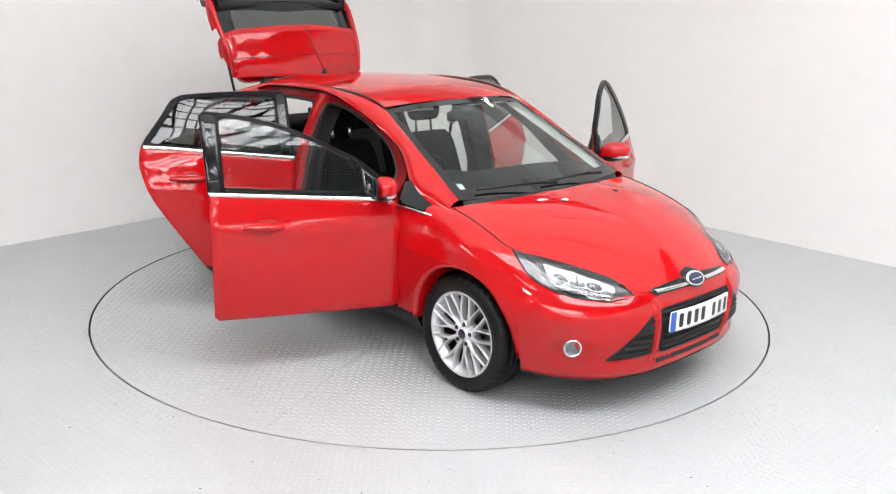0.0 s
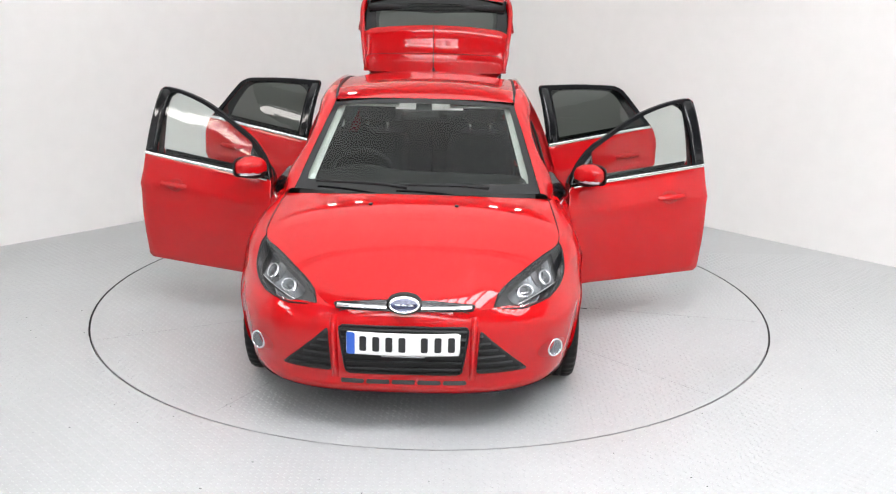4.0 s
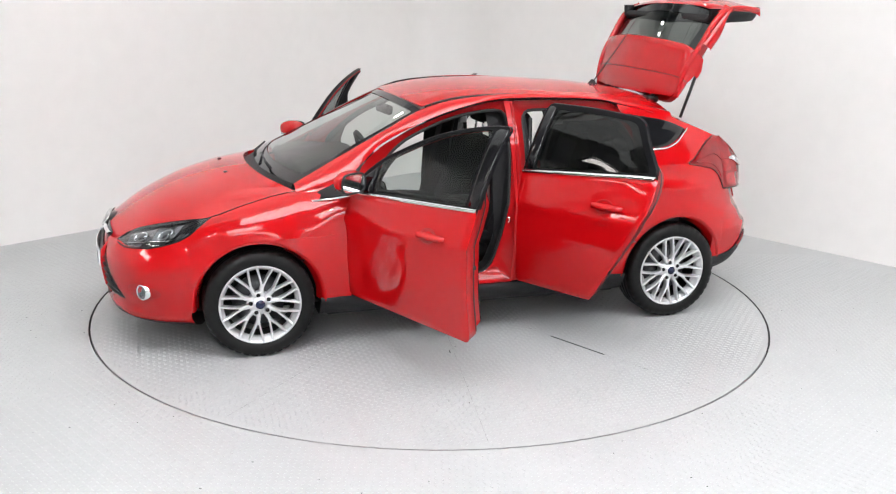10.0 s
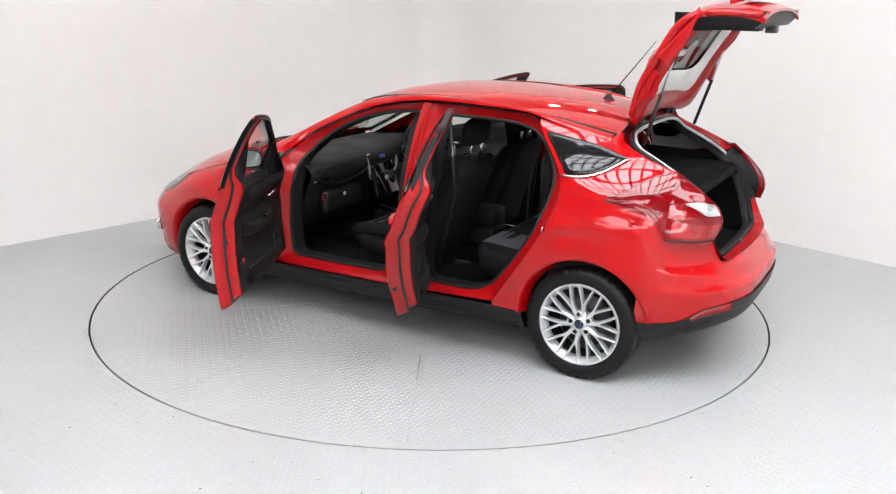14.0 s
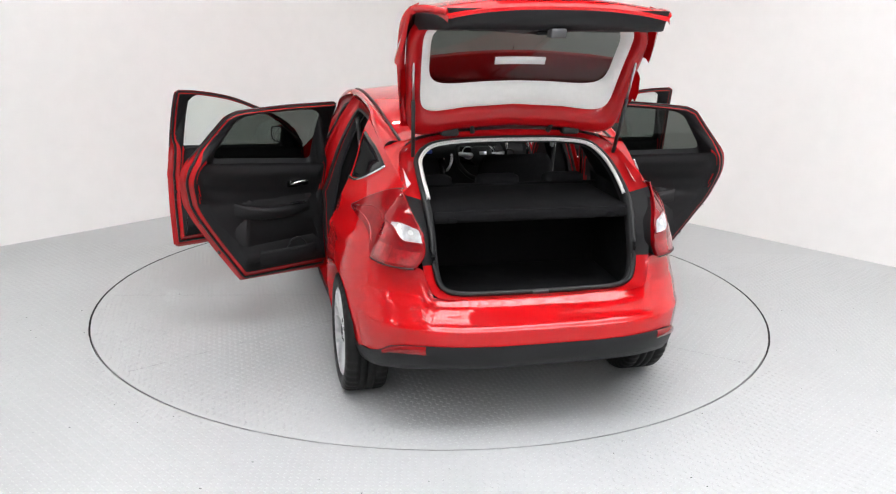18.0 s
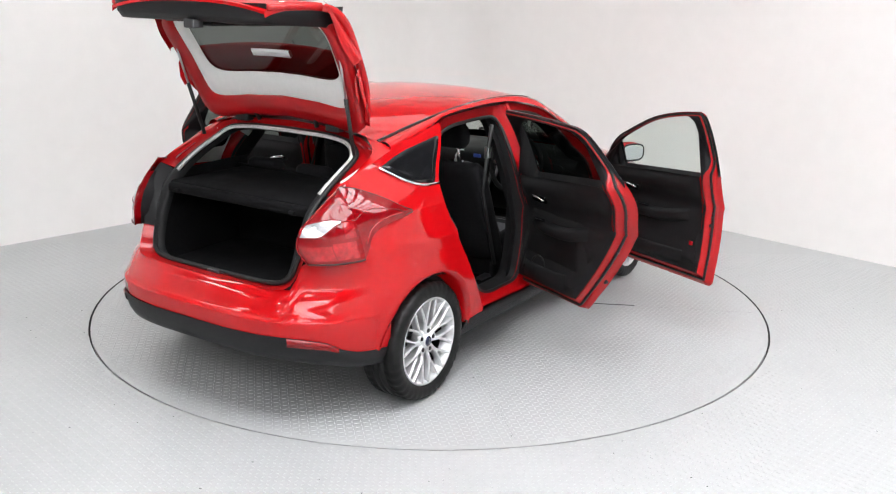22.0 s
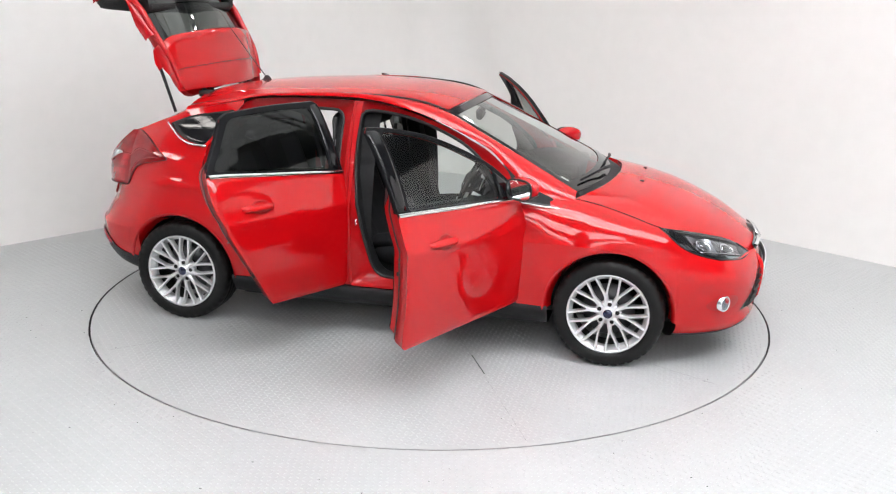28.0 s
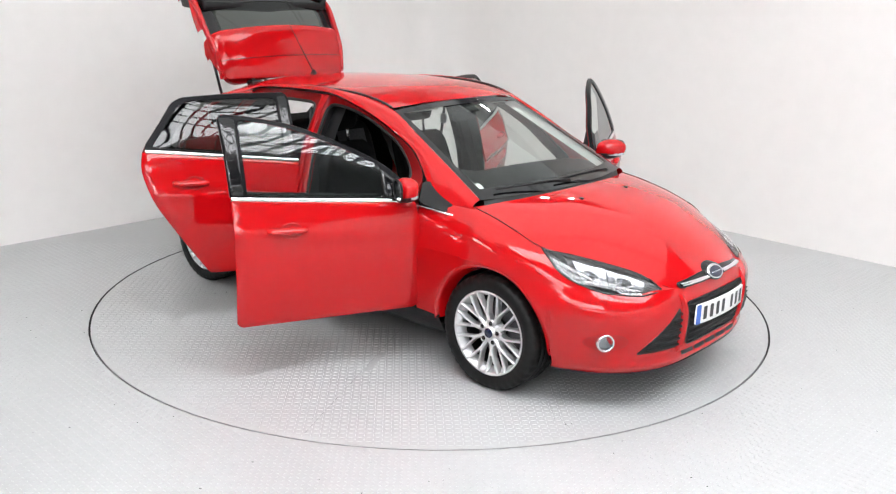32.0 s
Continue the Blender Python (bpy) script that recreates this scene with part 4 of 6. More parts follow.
def build_door(front, s):
    outline, pane = (FRONT_DOOR, FRONT_GLASS) if front else (REAR_DOOR, REAR_GLASS)
    low, high = below_belt(outline), above_belt(outline)
    M = lambda d: mirrored(d, s)
    lab = ("open red front door" if front else "open red rear door") + " with bright waist strip and black trim"
    door = part("front_door" if front else "rear_door", M(flip(disc(low, side, 9))), RED, car, lab)
    hinge = (0.80, 0.85) if front else (-0.24, 0.86)
    turn = -65.5 if front else -64.5
    door.matrix_basis = pose(hinge[0], s * hinge[1], 0) @ pose(0, 0, 0, 0, 0, s * turn) @ pose(-hinge[0], -s * hinge[1], 0)
    # outer window frame in gloss black
    g2 = align(pane, high)
    band = lambda *rs: grid(list(rs), close_u=True)
    lp = lambda o, d: [side(p[0], p[1], d) for p in o]
    fr = join(band(lp(high, 0.026), lp(high, 0.004)), band(lp(high, 0.004), lp(shrink(high, 0.003), 0.001)), band(lp(shrink(high, 0.003), 0.001), lp(g2, 0.002)), band(lp(g2, 0.002), lp(g2, 0.010)))
    part("window_frame", M(flip(fr)), FRAME_BLACK, door)
    gl = part("window", M(flip(disc(shrink(pane, -0.006), lambda x, z, d=0: side(x, z, d + 0.006), 4, 0))), GLASS if front else GLASS_TINT, door,
              "lightly tinted side window" if front else "dark tinted side window")
    gl.visible_shadow = False
    # glossy panel on the upright of the window frame, where the two doors meet
    xb = (-0.150, -0.214, -0.229, -0.150) if front else (-0.246, -0.306, -0.312, -0.258)
    pt = rounded([(xb[0], belt(xb[0]) + 0.012), (xb[1], belt(xb[1]) + 0.012), (xb[2], 1.398), (xb[3], 1.394)] if front else
                 [(xb[0], belt(xb[0]) + 0.012), (xb[1], belt(xb[1]) + 0.012), (xb[2], 1.392), (xb[3], 1.392)], 0.006, 32)
    part("pillar_panel", M(disc(pt, lambda x, z, d=0: side(x, z, d - 0.003), 3)), BLACK_GLOSS, door, "gloss black upright panel")
    # inner shell: flange, wall and inner rim in a deeper body red
    D = door_depth
    def inset(d, lift):
        """The outline drawn in, less so round the window, its foot raised."""
        both = zip(shrink(outline, d), shrink(outline, min(d * 0.62, 0.026)))
        return [Vector((p[0], max(p[1], 0.335 + lift))).lerp(q, smooth01((p[1] - belt(p[0])) / 0.07)) for p, q in both]
    i3 = inset(0.066, 0.095)
    steps = [(0.0, 0.0, 0.0, 0.005), (0.003, 0.004, 0.0, 0.012), (0.010, 0.012, 0.15, 0.012), (0.015, 0.035, 0.52, 0.0), (0.028, 0.060, 0.56, 0.0), (0.031, 0.085, 0.92, 0.0), (0.038, 0.090, 1.0, 0.0)]
    shell = grid([[side(p[0], p[1], D(*p) * f + c_) for p in inset(d, l)] for d, l, f, c_ in steps] + [[side(p[0], p[1], D(*p)) for p in i3]], close_u=True)
    part("inner_shell", M(shell), RED_DEEP, door)
    loop = [side(p[0], p[1], D(*p) * 0.54 + 0.002) for p in inset(0.021, 0.048)]
    part("door_seal", M(tube(loop + loop[:2], 0.008, 6)), SEAL, door)
    # inner edge of the window, in black
    h2 = align(pane if front else REAR_INNER, i3)
    rim = grid([[side(p[0], p[1], D(*p) + 0.002) for p in inset(0.036, 0.095)], [side(p[0], p[1], D(*p) + 0.006) for p in inset(0.041, 0.095)], [side(p[0], p[1], 0.026) for p in h2], [side(p[0], p[1], 0.018) for p in h2]], close_u=True)
    part("inner_window_frame", M(rim), TRIM, door)
    # padded trim card with waist roll, armrest, pocket
    card = below_belt(inset(0.054, 0.125), 0.012)
    def pad(x, z, d=0.0):
        e = smooth01(near_edge(x, z, card) / 0.05)
        zb = belt(x)
        roll = 0.016 * math.exp(-((z - zb + 0.055) / 0.05) ** 2)
        hollow = -0.018 * math.exp(-((z - zb + 0.16) / 0.05) ** 2)
        low_ = 0.016 * smooth01((0.62 - z) / 0.1)
        return side(x, z, D(x, min(z, zb)) + e * (0.010 + roll + hollow + low_) - d)
    part("trim_card", M(disc(card, pad, 12, 0.006, -0.004)), TRIM, door, "black padded inner door card")
    x0, x1, za = (0.52, -0.06, 0.735) if front else (-0.36, -0.86, 0.775)
    arm = []
    for q in range(13):
        u = q / 12
        x = x0 + (x1 - x0) * u
        z = za + 0.16 * max(0.0, u - 0.45) ** 2 + 0.22 * max(0.0, 0.25 - u) ** 1.5
        d0 = D(x, z) + 0.010
        w = 0.050 * math.sin(math.pi * min(1.0, max(0.0, u))) ** 0.8 + 0.002
        arm.append([side(x, z - 0.055, d0), side(x, z - 0.035, d0 + w * 0.8), side(x, z, d0 + w), side(x, z + 0.018, d0 + w * 0.85), side(x, z + 0.024, d0 + 0.005)])
    part("armrest", M(grid(arm)), TRIM, door)
    xh = 0.44 if front else -0.46
    hz = belt(xh) - 0.105
    hb = [side(xh + d, hz + e, D(xh, hz) + 0.016 + f) for d, e, f in ((0.055, 0.0, 0.004), (0.045, 0.006, 0.012), (0.01, 0.004, 0.014), (-0.03, -0.004, 0.012), (-0.05, -0.010, 0.004))]
    part("inner_handle", M(tube(hb, [0.006, 0.011, 0.009, 0.007, 0.005], 8)), CHROME, door)
    cup = rounded([(xh + 0.075, hz - 0.03), (xh + 0.075, hz + 0.028), (xh - 0.07, hz + 0.028), (xh - 0.07, hz - 0.03)], 0.02, 32)
    part("handle_recess", M(disc(cup, lambda x, z, d=0: side(x, z, D(x, z) + 0.013), 2, 0)), BLACK_GLOSS, door)
    # door pocket at the foot
    xp0, xp1 = (0.60, -0.05) if front else (-0.34, -0.72)
    pk = []
    for q in range(13):
        u = q / 12
        x = xp0 + (xp1 - xp0) * u
        w = 0.032 * math.sin(math.pi * u) ** 0.8 + 0.001
        d0 = D(x, 0.5) + 0.024
        pk.append([side(x, 0.445, d0 - 0.02), side(x, 0.455, d0 + w * 0.8), side(x, 0.53, d0 + w), side(x, 0.545, d0 + w * 0.8), side(x, 0.535, d0)])
    part("door_pocket", M(grid(pk)), TRIM, door)
    if front:
        rp = side(-0.105, 0.60, D(-0.105, 0.60) + 0.016)
        part("door_reflector", M(box(rp.x - 0.014, rp.x + 0.014, rp.y - 0.006, rp.y + 0.004, rp.z - 0.014, rp.z + 0.014, 0.003)), LENS_RED_BRIGHT, door, "small red reflector")
    else:
        sp = [side(-0.47 + 0.062 * math.cos(q * math.tau / 28), 0.53 + 0.062 * math.sin(q * math.tau / 28), D(-0.47, 0.53) + 0.032) for q in range(28)]
        part("speaker_ring", M(tube(sp + sp[:2], 0.005, 6)), BLACK_PLASTIC, door)
    sw_x, sw_z = (0.30, 0.765) if front else (-0.46, 0.808)
    sp_ = side(sw_x, sw_z, D(sw_x, sw_z) + 0.046)
    part("window_switch", M(box(sp_.x - 0.045, sp_.x + 0.045, sp_.y - 0.012, sp_.y + 0.012, sp_.z - 0.006, sp_.z + 0.006, 0.003)), BLACK_GLOSS, door)
    # two hinges at the front edge
    for hz_ in (0.50, 0.80):
        hx, hy = hinge
        part("hinge", M(box(hx - 0.030, hx + 0.018, hy - 0.060, hy - 0.018, hz_ - 0.028, hz_ + 0.028, 0.006)), RED_DEEP, door)
    if front:
        sp = [side(0.52 + 0.075 * math.cos(q * math.tau / 28), 0.545 + 0.075 * math.sin(q * math.tau / 28), D(0.5, 0.5) + 0.030) for q in range(28)]
        part("speaker_ring", M(tube(sp + sp[:2], 0.006, 6)), BLACK_PLASTIC, door)
    # bright waist strip, on the outside
    xs = span(0.745 if front else -0.232, -0.212 if front else -1.122, 24)
    strip = [[side(x, belt(x) + dz, -d) for x in xs] for dz, d in ((-0.010, 0.0), (-0.008, 0.006), (0.006, 0.006), (0.009, 0.0))]
    part("waist_strip", M(flip(grid(strip))), CHROME, door, "bright chrome waist strip")
    # handle with its shell
    xh, hz = (0.055, 0.842) if front else (-0.880, 0.915)
    cup = [Vector((xh + 0.02 + 0.062 * math.cos(q * math.tau / 36), hz + 0.040 * math.sin(q * math.tau / 36))) for q in range(36)]
    # the cup is barely hollow; its darker red paints the shade inside
    part("handle_cup", M(flip(disc(cup, lambda x, z, d=0: side(x, z, -0.0035 + d * 0.8 + 0.006 * (1 - min(1.0, (((x - xh - 0.02) / 0.06) ** 2 + ((z - hz) / 0.04) ** 2)))), 5, 0.004, 0.003))), RED_DEEP, door)
    bar = []
    for q in range(15):
        u = q / 14
        x = xh + 0.105 - 0.21 * u
        bow = 0.016 + 0.018 * math.sin(math.pi * u) ** 0.6
        h = 0.013 + 0.003 * math.sin(math.pi * u)
        if q in (0, 14):
            bow, h = 0.004, 0.010
        zc = hz - 0.002 + 0.006 * u
        bar.append([side(x, zc + h, -bow * 0.25), side(x, zc + h * 0.8, -bow * 0.85), side(x, zc, -bow), side(x, zc - h * 0.8, -bow * 0.85), side(x, zc - h, -bow * 0.25)])
    part("door_handle", M(grid(bar)), RED, door)
    # latch, check strap hole and plug on the door edge
    xe = -0.190 if front else -1.045
    ze = 0.72 if front else 0.80
    for dz, r in ((0.0, 0.018), (0.075, 0.006), (0.05, 0.005), (-0.055, 0.006)):
        p = side(xe, ze + dz, 0.075)
        q = box(p.x - 0.006, p.x + 0.004, p.y - r * 0.7, p.y + r * 0.7, p.z - r * 0.5, p.z + r * 0.5)
        part("latch" if r > 0.01 else "edge_bolt", M(q), SEAL if r > 0.01 else STEEL, door, smooth=False)
    pz = 0.55
    p = side(xe + (0.003 if front else 0.13), pz, 0.026)
    part("edge_plug", M(box(p.x - 0.010, p.x + 0.004, p.y - 0.012, p.y + 0.012, p.z - 0.016, p.z + 0.016, 0.004)), SEAL, door)
    if front:
        build_mirror(door, s)
        # black corner behind the mirror
        tri = rounded([(0.765, 0.952), (0.600, 0.968), (0.592, 1.118), (0.690, 1.040), (0.742, 0.995)], 0.01, 40)
        part("mirror_base", M(flip(disc(tri, lambda x, z, d=0: side(x, z, d - 0.005), 3))), BLACK_GLOSS, door)
        part("inner_mirror_corner", M(disc(tri, lambda x, z, d=0: side(x, z, 0.055), 3, 0)), TRIM, door)
    return door


def build_mirror(door, s):
    c = Vector((0.690, 0.945, 1.022))
    bm = bmesh.new()
    bmesh.ops.create_icosphere(bm, subdivisions=4, radius=1)
    for v in bm.verts:
        x, y, z = v.co
        e = 2.6
        n = (abs(x) ** e + abs(y) ** e + abs(z) ** e) ** (1 / e)
        x, y, z = x / n, y / n, z / n
        y2 = y * 0.098
        taper = 1 - 0.20 * smooth01((y + 0.2) / 1.2)
        x2 = (x * 0.082 if x > 0 else x * 0.040) * taper
        z2 = z * 0.068 * taper + 0.008 * y
        v.co = c + Vector((x2 - 0.025 * (y + 1) * 0.5, y2, z2))
    bm.verts.index_update()
    data = [v.co.copy() for v in bm.verts], [tuple(v.index for v in f.verts) for f in bm.faces]
    cut = 0.998
    red = [f for f in data[1] if sum(data[0][i].z for i in f) / 3 > cut]
    black = [f for f in data[1] if sum(data[0][i].z for i in f) / 3 <= cut]
    bm.free()
    part("mirror_housing", mirrored((data[0], red), s), RED, door)
    part("mirror_foot", mirrored((data[0], black), s), BLACK_PLASTIC, door)
    part("mirror_arm", mirrored(tube([(0.680, 0.82, 0.985), (0.684, 0.87, 0.985), (0.682, 0.92, 0.995)], [0.035, 0.030, 0.03], 10), s), BLACK_PLASTIC, door)
    ind = [[Vector((0.690 + x, 0.945 + y, z)) for x, y in ((0.066, -0.035), (0.064, 0.0), (0.050, 0.042), (0.022, 0.078), (-0.012, 0.092))] for z in (1.003, 0.987)]
    part("mirror_indicator", mirrored(grid(ind), s), LENS_CLEAR, door)
    o = [Vector((0.945 + 0.084 * math.copysign(abs(math.cos(a)) ** 0.6, math.cos(a)), 1.024 + 0.054 * math.copysign(abs(math.sin(a)) ** 0.6, math.sin(a)))) for a in [q * math.tau / 40 for q in range(40)]]
    tilt = lambda y: 0.647 - 0.020 * ((y - 0.85) / 0.19)
    part("mirror_glass", mirrored(disc(o, lambda y, z, d=0: Vector((tilt(y) + d, y, z)), 3, 0), s), MIRROR, door)
    part("mirror_rim", mirrored(tube([Vector((tilt(p[0]) + 0.002, p[0], p[1])) for p in o + o[:2]], 0.006, 6), s), BLACK_PLASTIC, door)


for s in (1, -1):
    build_door(True, s)
    build_door(False, s)


# ---------- the raised tailgate ----------
def tg_glass(u, v, d=0.0):
    """Outer face of the rear window, shut: u across, v from under the spoiler to the waist."""
    w = 0.560 + 0.040 * v
    x = -1.565 - 0.400 * v + 0.075 * abs(u) ** 2.2 * (1 - 0.3 * v)
    z = 1.318 - 0.250 * v - 0.030 * abs(u) ** 2.2
    n = Vector((-0.53, 0, 0.85))
    return Vector((x, w * u, z)) + n * (0.03 * 4 * v * (1 - v) * 0.5 - d)


def tg_low(u, v, d=0.0):
    """Outer face of the lower tailgate, shut: v from the waist to its lower edge."""
    w = spline(((0.0, 0.600), (0.22, 0.595), (0.36, 0.560), (0.6, 0.540), (1.0, 0.500)), v)
    x = spline(((0.0, -1.965), (0.15, -1.988), (0.4, -2.000), (0.7, -1.998), (0.9, -1.984), (1.0, -1.968)), v)
    z = 1.066 - 0.375 * v
    x += 0.045 * abs(u) ** 2.6
    return Vector((x + d, w * u, z))


def build_tailgate():
    us = [-1 + q / 14 for q in range(29)]
    # lower panel
    rows = [[tg_low(u, v / 16) for u in us] for v in range(17)]
    tg = part("tailgate", join(grid(rows), *[grid([[tg_low(e, v / 16, k) for v in range(17)] for k in (0.0, 0.028)]) for e in (-1, 1)],
                               grid([[tg_low(u, 1, k) for u in us] for k in (0.0, 0.014)])), RED, car, "raised red tailgate with rear window and spoiler")
    H = Vector((-1.362, 0, 1.385))
    tg.matrix_basis = Matrix.Translation(H) @ pose(0, 0, 0, 0, 90, 0) @ Matrix.Translation(-H)
    # rounded red edge down both sides
    for s in (1, -1):
        path = curve([Vector((x, s * y, z)) for x, y, z in ((-1.40, 0.555, 1.318), (-1.565, 0.580, 1.272), (-1.72, 0.600, 1.185), (-1.87, 0.604, 1.095), (-1.925, 0.592, 1.03), (-1.945, 0.565, 0.93), (-1.945, 0.538, 0.82), (-1.938, 0.500, 0.705))], 40)
        part("side_edge", tube(path, [0.014 + 0.006 * math.sin(math.pi * i / 39) for i in range(40)], 10), RED, tg)
    # wings beside the glass that wrap round at the waist
    for s in (1, -1):
        ear = []
        for q in range(9):
            v = q / 8
            z = 1.175 - 0.19 * v
            x = -1.715 - 0.235 * v
            y = 0.634 - 0.030 * v
            k = 1 - 0.8 * smooth01((v - 0.3) / 0.7)
            ear.append([Vector((x - 0.02, s * (y - 0.030 - 0.02 * v), z + 0.02)), Vector((x, s * y, z)), Vector((x + 0.02 * k, s * (y + 0.004), z - 0.03 * k)), Vector((x + 0.035 * k, s * (y - 0.01), z - 0.045 * k))])
        part("side_wing", mirrored(grid(ear), 1) if s > 0 else flip(grid(ear)), RED, tg)
    # glass with its black border
    rows = [[tg_glass(u * 0.86, 0.06 + 0.86 * v / 10, 0.003) for u in us] for v in range(11)]
    gl = part("rear_window", grid(rows), GLASS_TINT, tg, "dark tinted rear window")
    gl.visible_shadow = False
    bord = []
    for a, b in ((0.0, 0.08), (0.86, 1.0)):
        bord.append(grid([[tg_glass(u, a + (b - a) * q / 3) for u in us] for q in range(4)]))
    for e in (-1, 1):
        bord.append(grid([[tg_glass(e * (0.84 + 0.16 * q / 3), v / 12) for v in range(13)] for q in range(4)]))
    part("window_border", join(*bord), BLACK_GLOSS, tg)
    # spoiler
    prof = ((-1.378, 1.387), (-1.44, 1.382), (-1.52, 1.371), (-1.53, 1.367), (-1.62, 1.350), (-1.70, 1.330), (-1.742, 1.315), (-1.748, 1.304), (-1.735, 1.296), (-1.66, 1.302), (-1.59, 1.316))
    ends = [1 - 0.20 * (1 - math.sin(math.pi / 2 * q / 9)) for q in range(10)]
    vs = [-e for e in reversed(ends)] + [-0.8 + 1.6 * q / 16 for q in range(1, 16)] + ends
    rows = []
    for i, (x, z) in enumerate(prof):
        k = smooth01((-1.378 - x) / 0.30)
        r = []
        for u in vs:
            a = abs(u)
            w = 0.578 + 0.026 * k
            e = math.asin(min(1.0, max(0.0, (a - 0.8) / 0.2))) / (math.pi / 2)          # 0 on top, 1 at the end of the wing
            drop = 0.060 * min(1.0, a / 0.8) ** 2.4 + (0.020 + 0.055 * k) * (1 - math.cos(e * math.pi / 2))
            r.append(Vector((x + k * (0.030 * min(1.0, a / 0.8) ** 2 + 0.085 * e ** 1.6), w * u, z - drop)))
        rows.append(r)
    part("spoiler", join(grid(rows)), RED, tg)
    part("spoiler_joint", tube([p + Vector((0, 0, 0.0005)) for p in rows[3]], 0.0025, 5), SEAL, tg)
    # rear wiper stub and washer on the roof side
    part("high_brake_lamp", grid([[tg_glass(y / 0.57, v, d) for y in span(-0.128, 0.128, 8)] for v, d in ((0.295, 0.004), (0.297, 0.012), (0.375, 0.012), (0.377, 0.004))]), PLATE_WHITE, tg, "pale high brake lamp")
    # inside: pale reveal round the glass, red pressed frame, black lower trim
    def loop(f):
        return [f(a) for a in [q * math.tau / 72 for q in range(72)]]
    def sq(a, p):
        c, s_ = math.cos(a), math.sin(a)
        return math.copysign(abs(c) ** p, c), math.copysign(abs(s_) ** p, s_)
    def at(u, v, d):
        return tg_glass(u, v, d)
    def lo(ku, v0, v1, d, p=0.42):
        def f(a):
            c, s_ = sq(a, p)
            return at(ku * c, (v0 + v1) / 2 + (v1 - v0) / 2 * s_, d)
        return loop(f)
    part("window_reveal", flip(grid([lo(0.80, 0.10, 0.90, 0.012), lo(0.82, 0.06, 0.91, 0.030), lo(0.865, -0.12, 0.94, 0.046, 0.30), lo(0.88, -0.14, 0.95, 0.040, 0.28)], close_u=True)), REVEAL, tg, "pale inner window surround")
    part("inner_frame", flip(grid([lo(0.875, -0.14, 0.95, 0.036, 0.28), lo(0.90, -0.17, 0.97, 0.062, 0.28), lo(0.97, -0.32, 0.99, 0.068, 0.30), lo(1.0, -0.38, 1.0, 0.046, 0.30), lo(1.0, -0.40, 1.0, 0.004, 0.30)], close_u=True)), RED_DEEP, tg)
    rows = []
    for x, z, w in ((-1.905, 1.105, 0.535), (-1.872, 1.125, 0.555), (-1.846, 1.095, 0.560), (-1.856, 0.95, 0.545), (-1.862, 0.80, 0.515), (-1.868, 0.745, 0.50), (-1.90, 0.712, 0.49), (-1.955, 0.700, 0.49)):
        r = [Vector((x + 0.012 * math.exp(-(u / 0.25) ** 2) * (1 if z > 0.9 else 0), w * u, z)) for u in us]
        out_ = [Vector((min(x, -1.942), e * (w + 0.012), z)) for e in (-1, 1)]
        rows.append([out_[0]] + r + [out_[1]])
    part("lower_trim", flip(grid(rows)), BLACK_PLASTIC, tg, "black moulded tailgate trim")
    for y in (-0.27, 0.27):
        part("grab_recess", box(-1.862, -1.853, y - 0.085, y + 0.085, 0.88, 0.98, 0.004), SEAL, tg)
    part("lock", box(-1.875, -1.835, -0.035, 0.035, 0.715, 0.775, 0.006), STEEL, tg)
    part("lock_cover", box(-1.862, -1.842, -0.07, 0.07, 0.80, 1.02, 0.006), BLACK_PLASTIC, tg)
    # badge and plate housing on the outer face
    p = tg_low(0, 0.30, -0.004)
    part("grip_bar", box(p.x - 0.018, p.x + 0.01, -0.22, 0.22, 0.905, 0.935, 0.008), RED, tg)
    q = rounded([(-0.26, -0.055), (-0.26, 0.055), (0.26, 0.055), (0.26, -0.055)], 0.008, 40)
    part("number_plate", disc(q, lambda y, z, d=0: Vector((-2.012 + d, y, 0.815 + z)), 2, 0), PLATE_WHITE, tg, "blank pale number plate")
    for s in (1, -1):
        part("tailgate_hinge", join(box(-1.425, -1.345, s * 0.32 - 0.045, s * 0.32 + 0.045, 1.345, 1.385, 0.010), tube([(-1.39, s * 0.32, 1.37), (-1.415, s * 0.32, 1.415), (-1.42, s * 0.32, 1.46)], 0.014, 8)), SEAL, car)
        part("buffer", lathe_at((-1.60, s * 0.555, 1.235), [(0.0, -0.02), (0.016, -0.016), (0.018, 0.0)]), SEAL, tg)
        part("harness_grommet", tube([(-1.40, s * 0.20, 1.36), (-1.42, s * 0.21, 1.40), (-1.41, s * 0.23, 1.44)], 0.013, 8), SEAL, car)
    # gas struts
    for s in (1, -1):
        a, b = Vector((-1.50, s * 0.525, 1.262)), Vector((-1.655, s * 0.560, 1.800))
        m = a.lerp(b, 0.52)
        st = part("gas_strut", tube([a, m], 0.010, 8), SEAL, car, "black gas strut")
        part("strut_rod", tube([m, b], 0.0055, 8), SATIN, st)
    # aerial on the roof
    an = part("aerial_base", lathe_at((-1.105, 0, roof_z(-1.105, 0) - 0.002), [(0.0, 0.034), (0.010, 0.030), (0.018, 0.012), (0.030, 0.0)], (1.5, 0.75)), BLACK_PLASTIC, car)
    part("aerial", tube([(-1.12, 0, 1.465), (-1.24, -0.005, 1.618), (-1.365, -0.012, 1.785)], [0.004, 0.003, 0.002], 6), BLACK_PLASTIC, an)


def lathe_at(c, prof, stretch=(1, 1), seg=20):
    rows = [[Vector((c[0] + r * stretch[0] * math.cos(q * math.tau / seg), c[1] + r * stretch[1] * math.sin(q * math.tau / seg), c[2] + h)) for q in range(seg)] for r, h in prof]
    return flip(grid(rows, close_u=True))


build_tailgate()


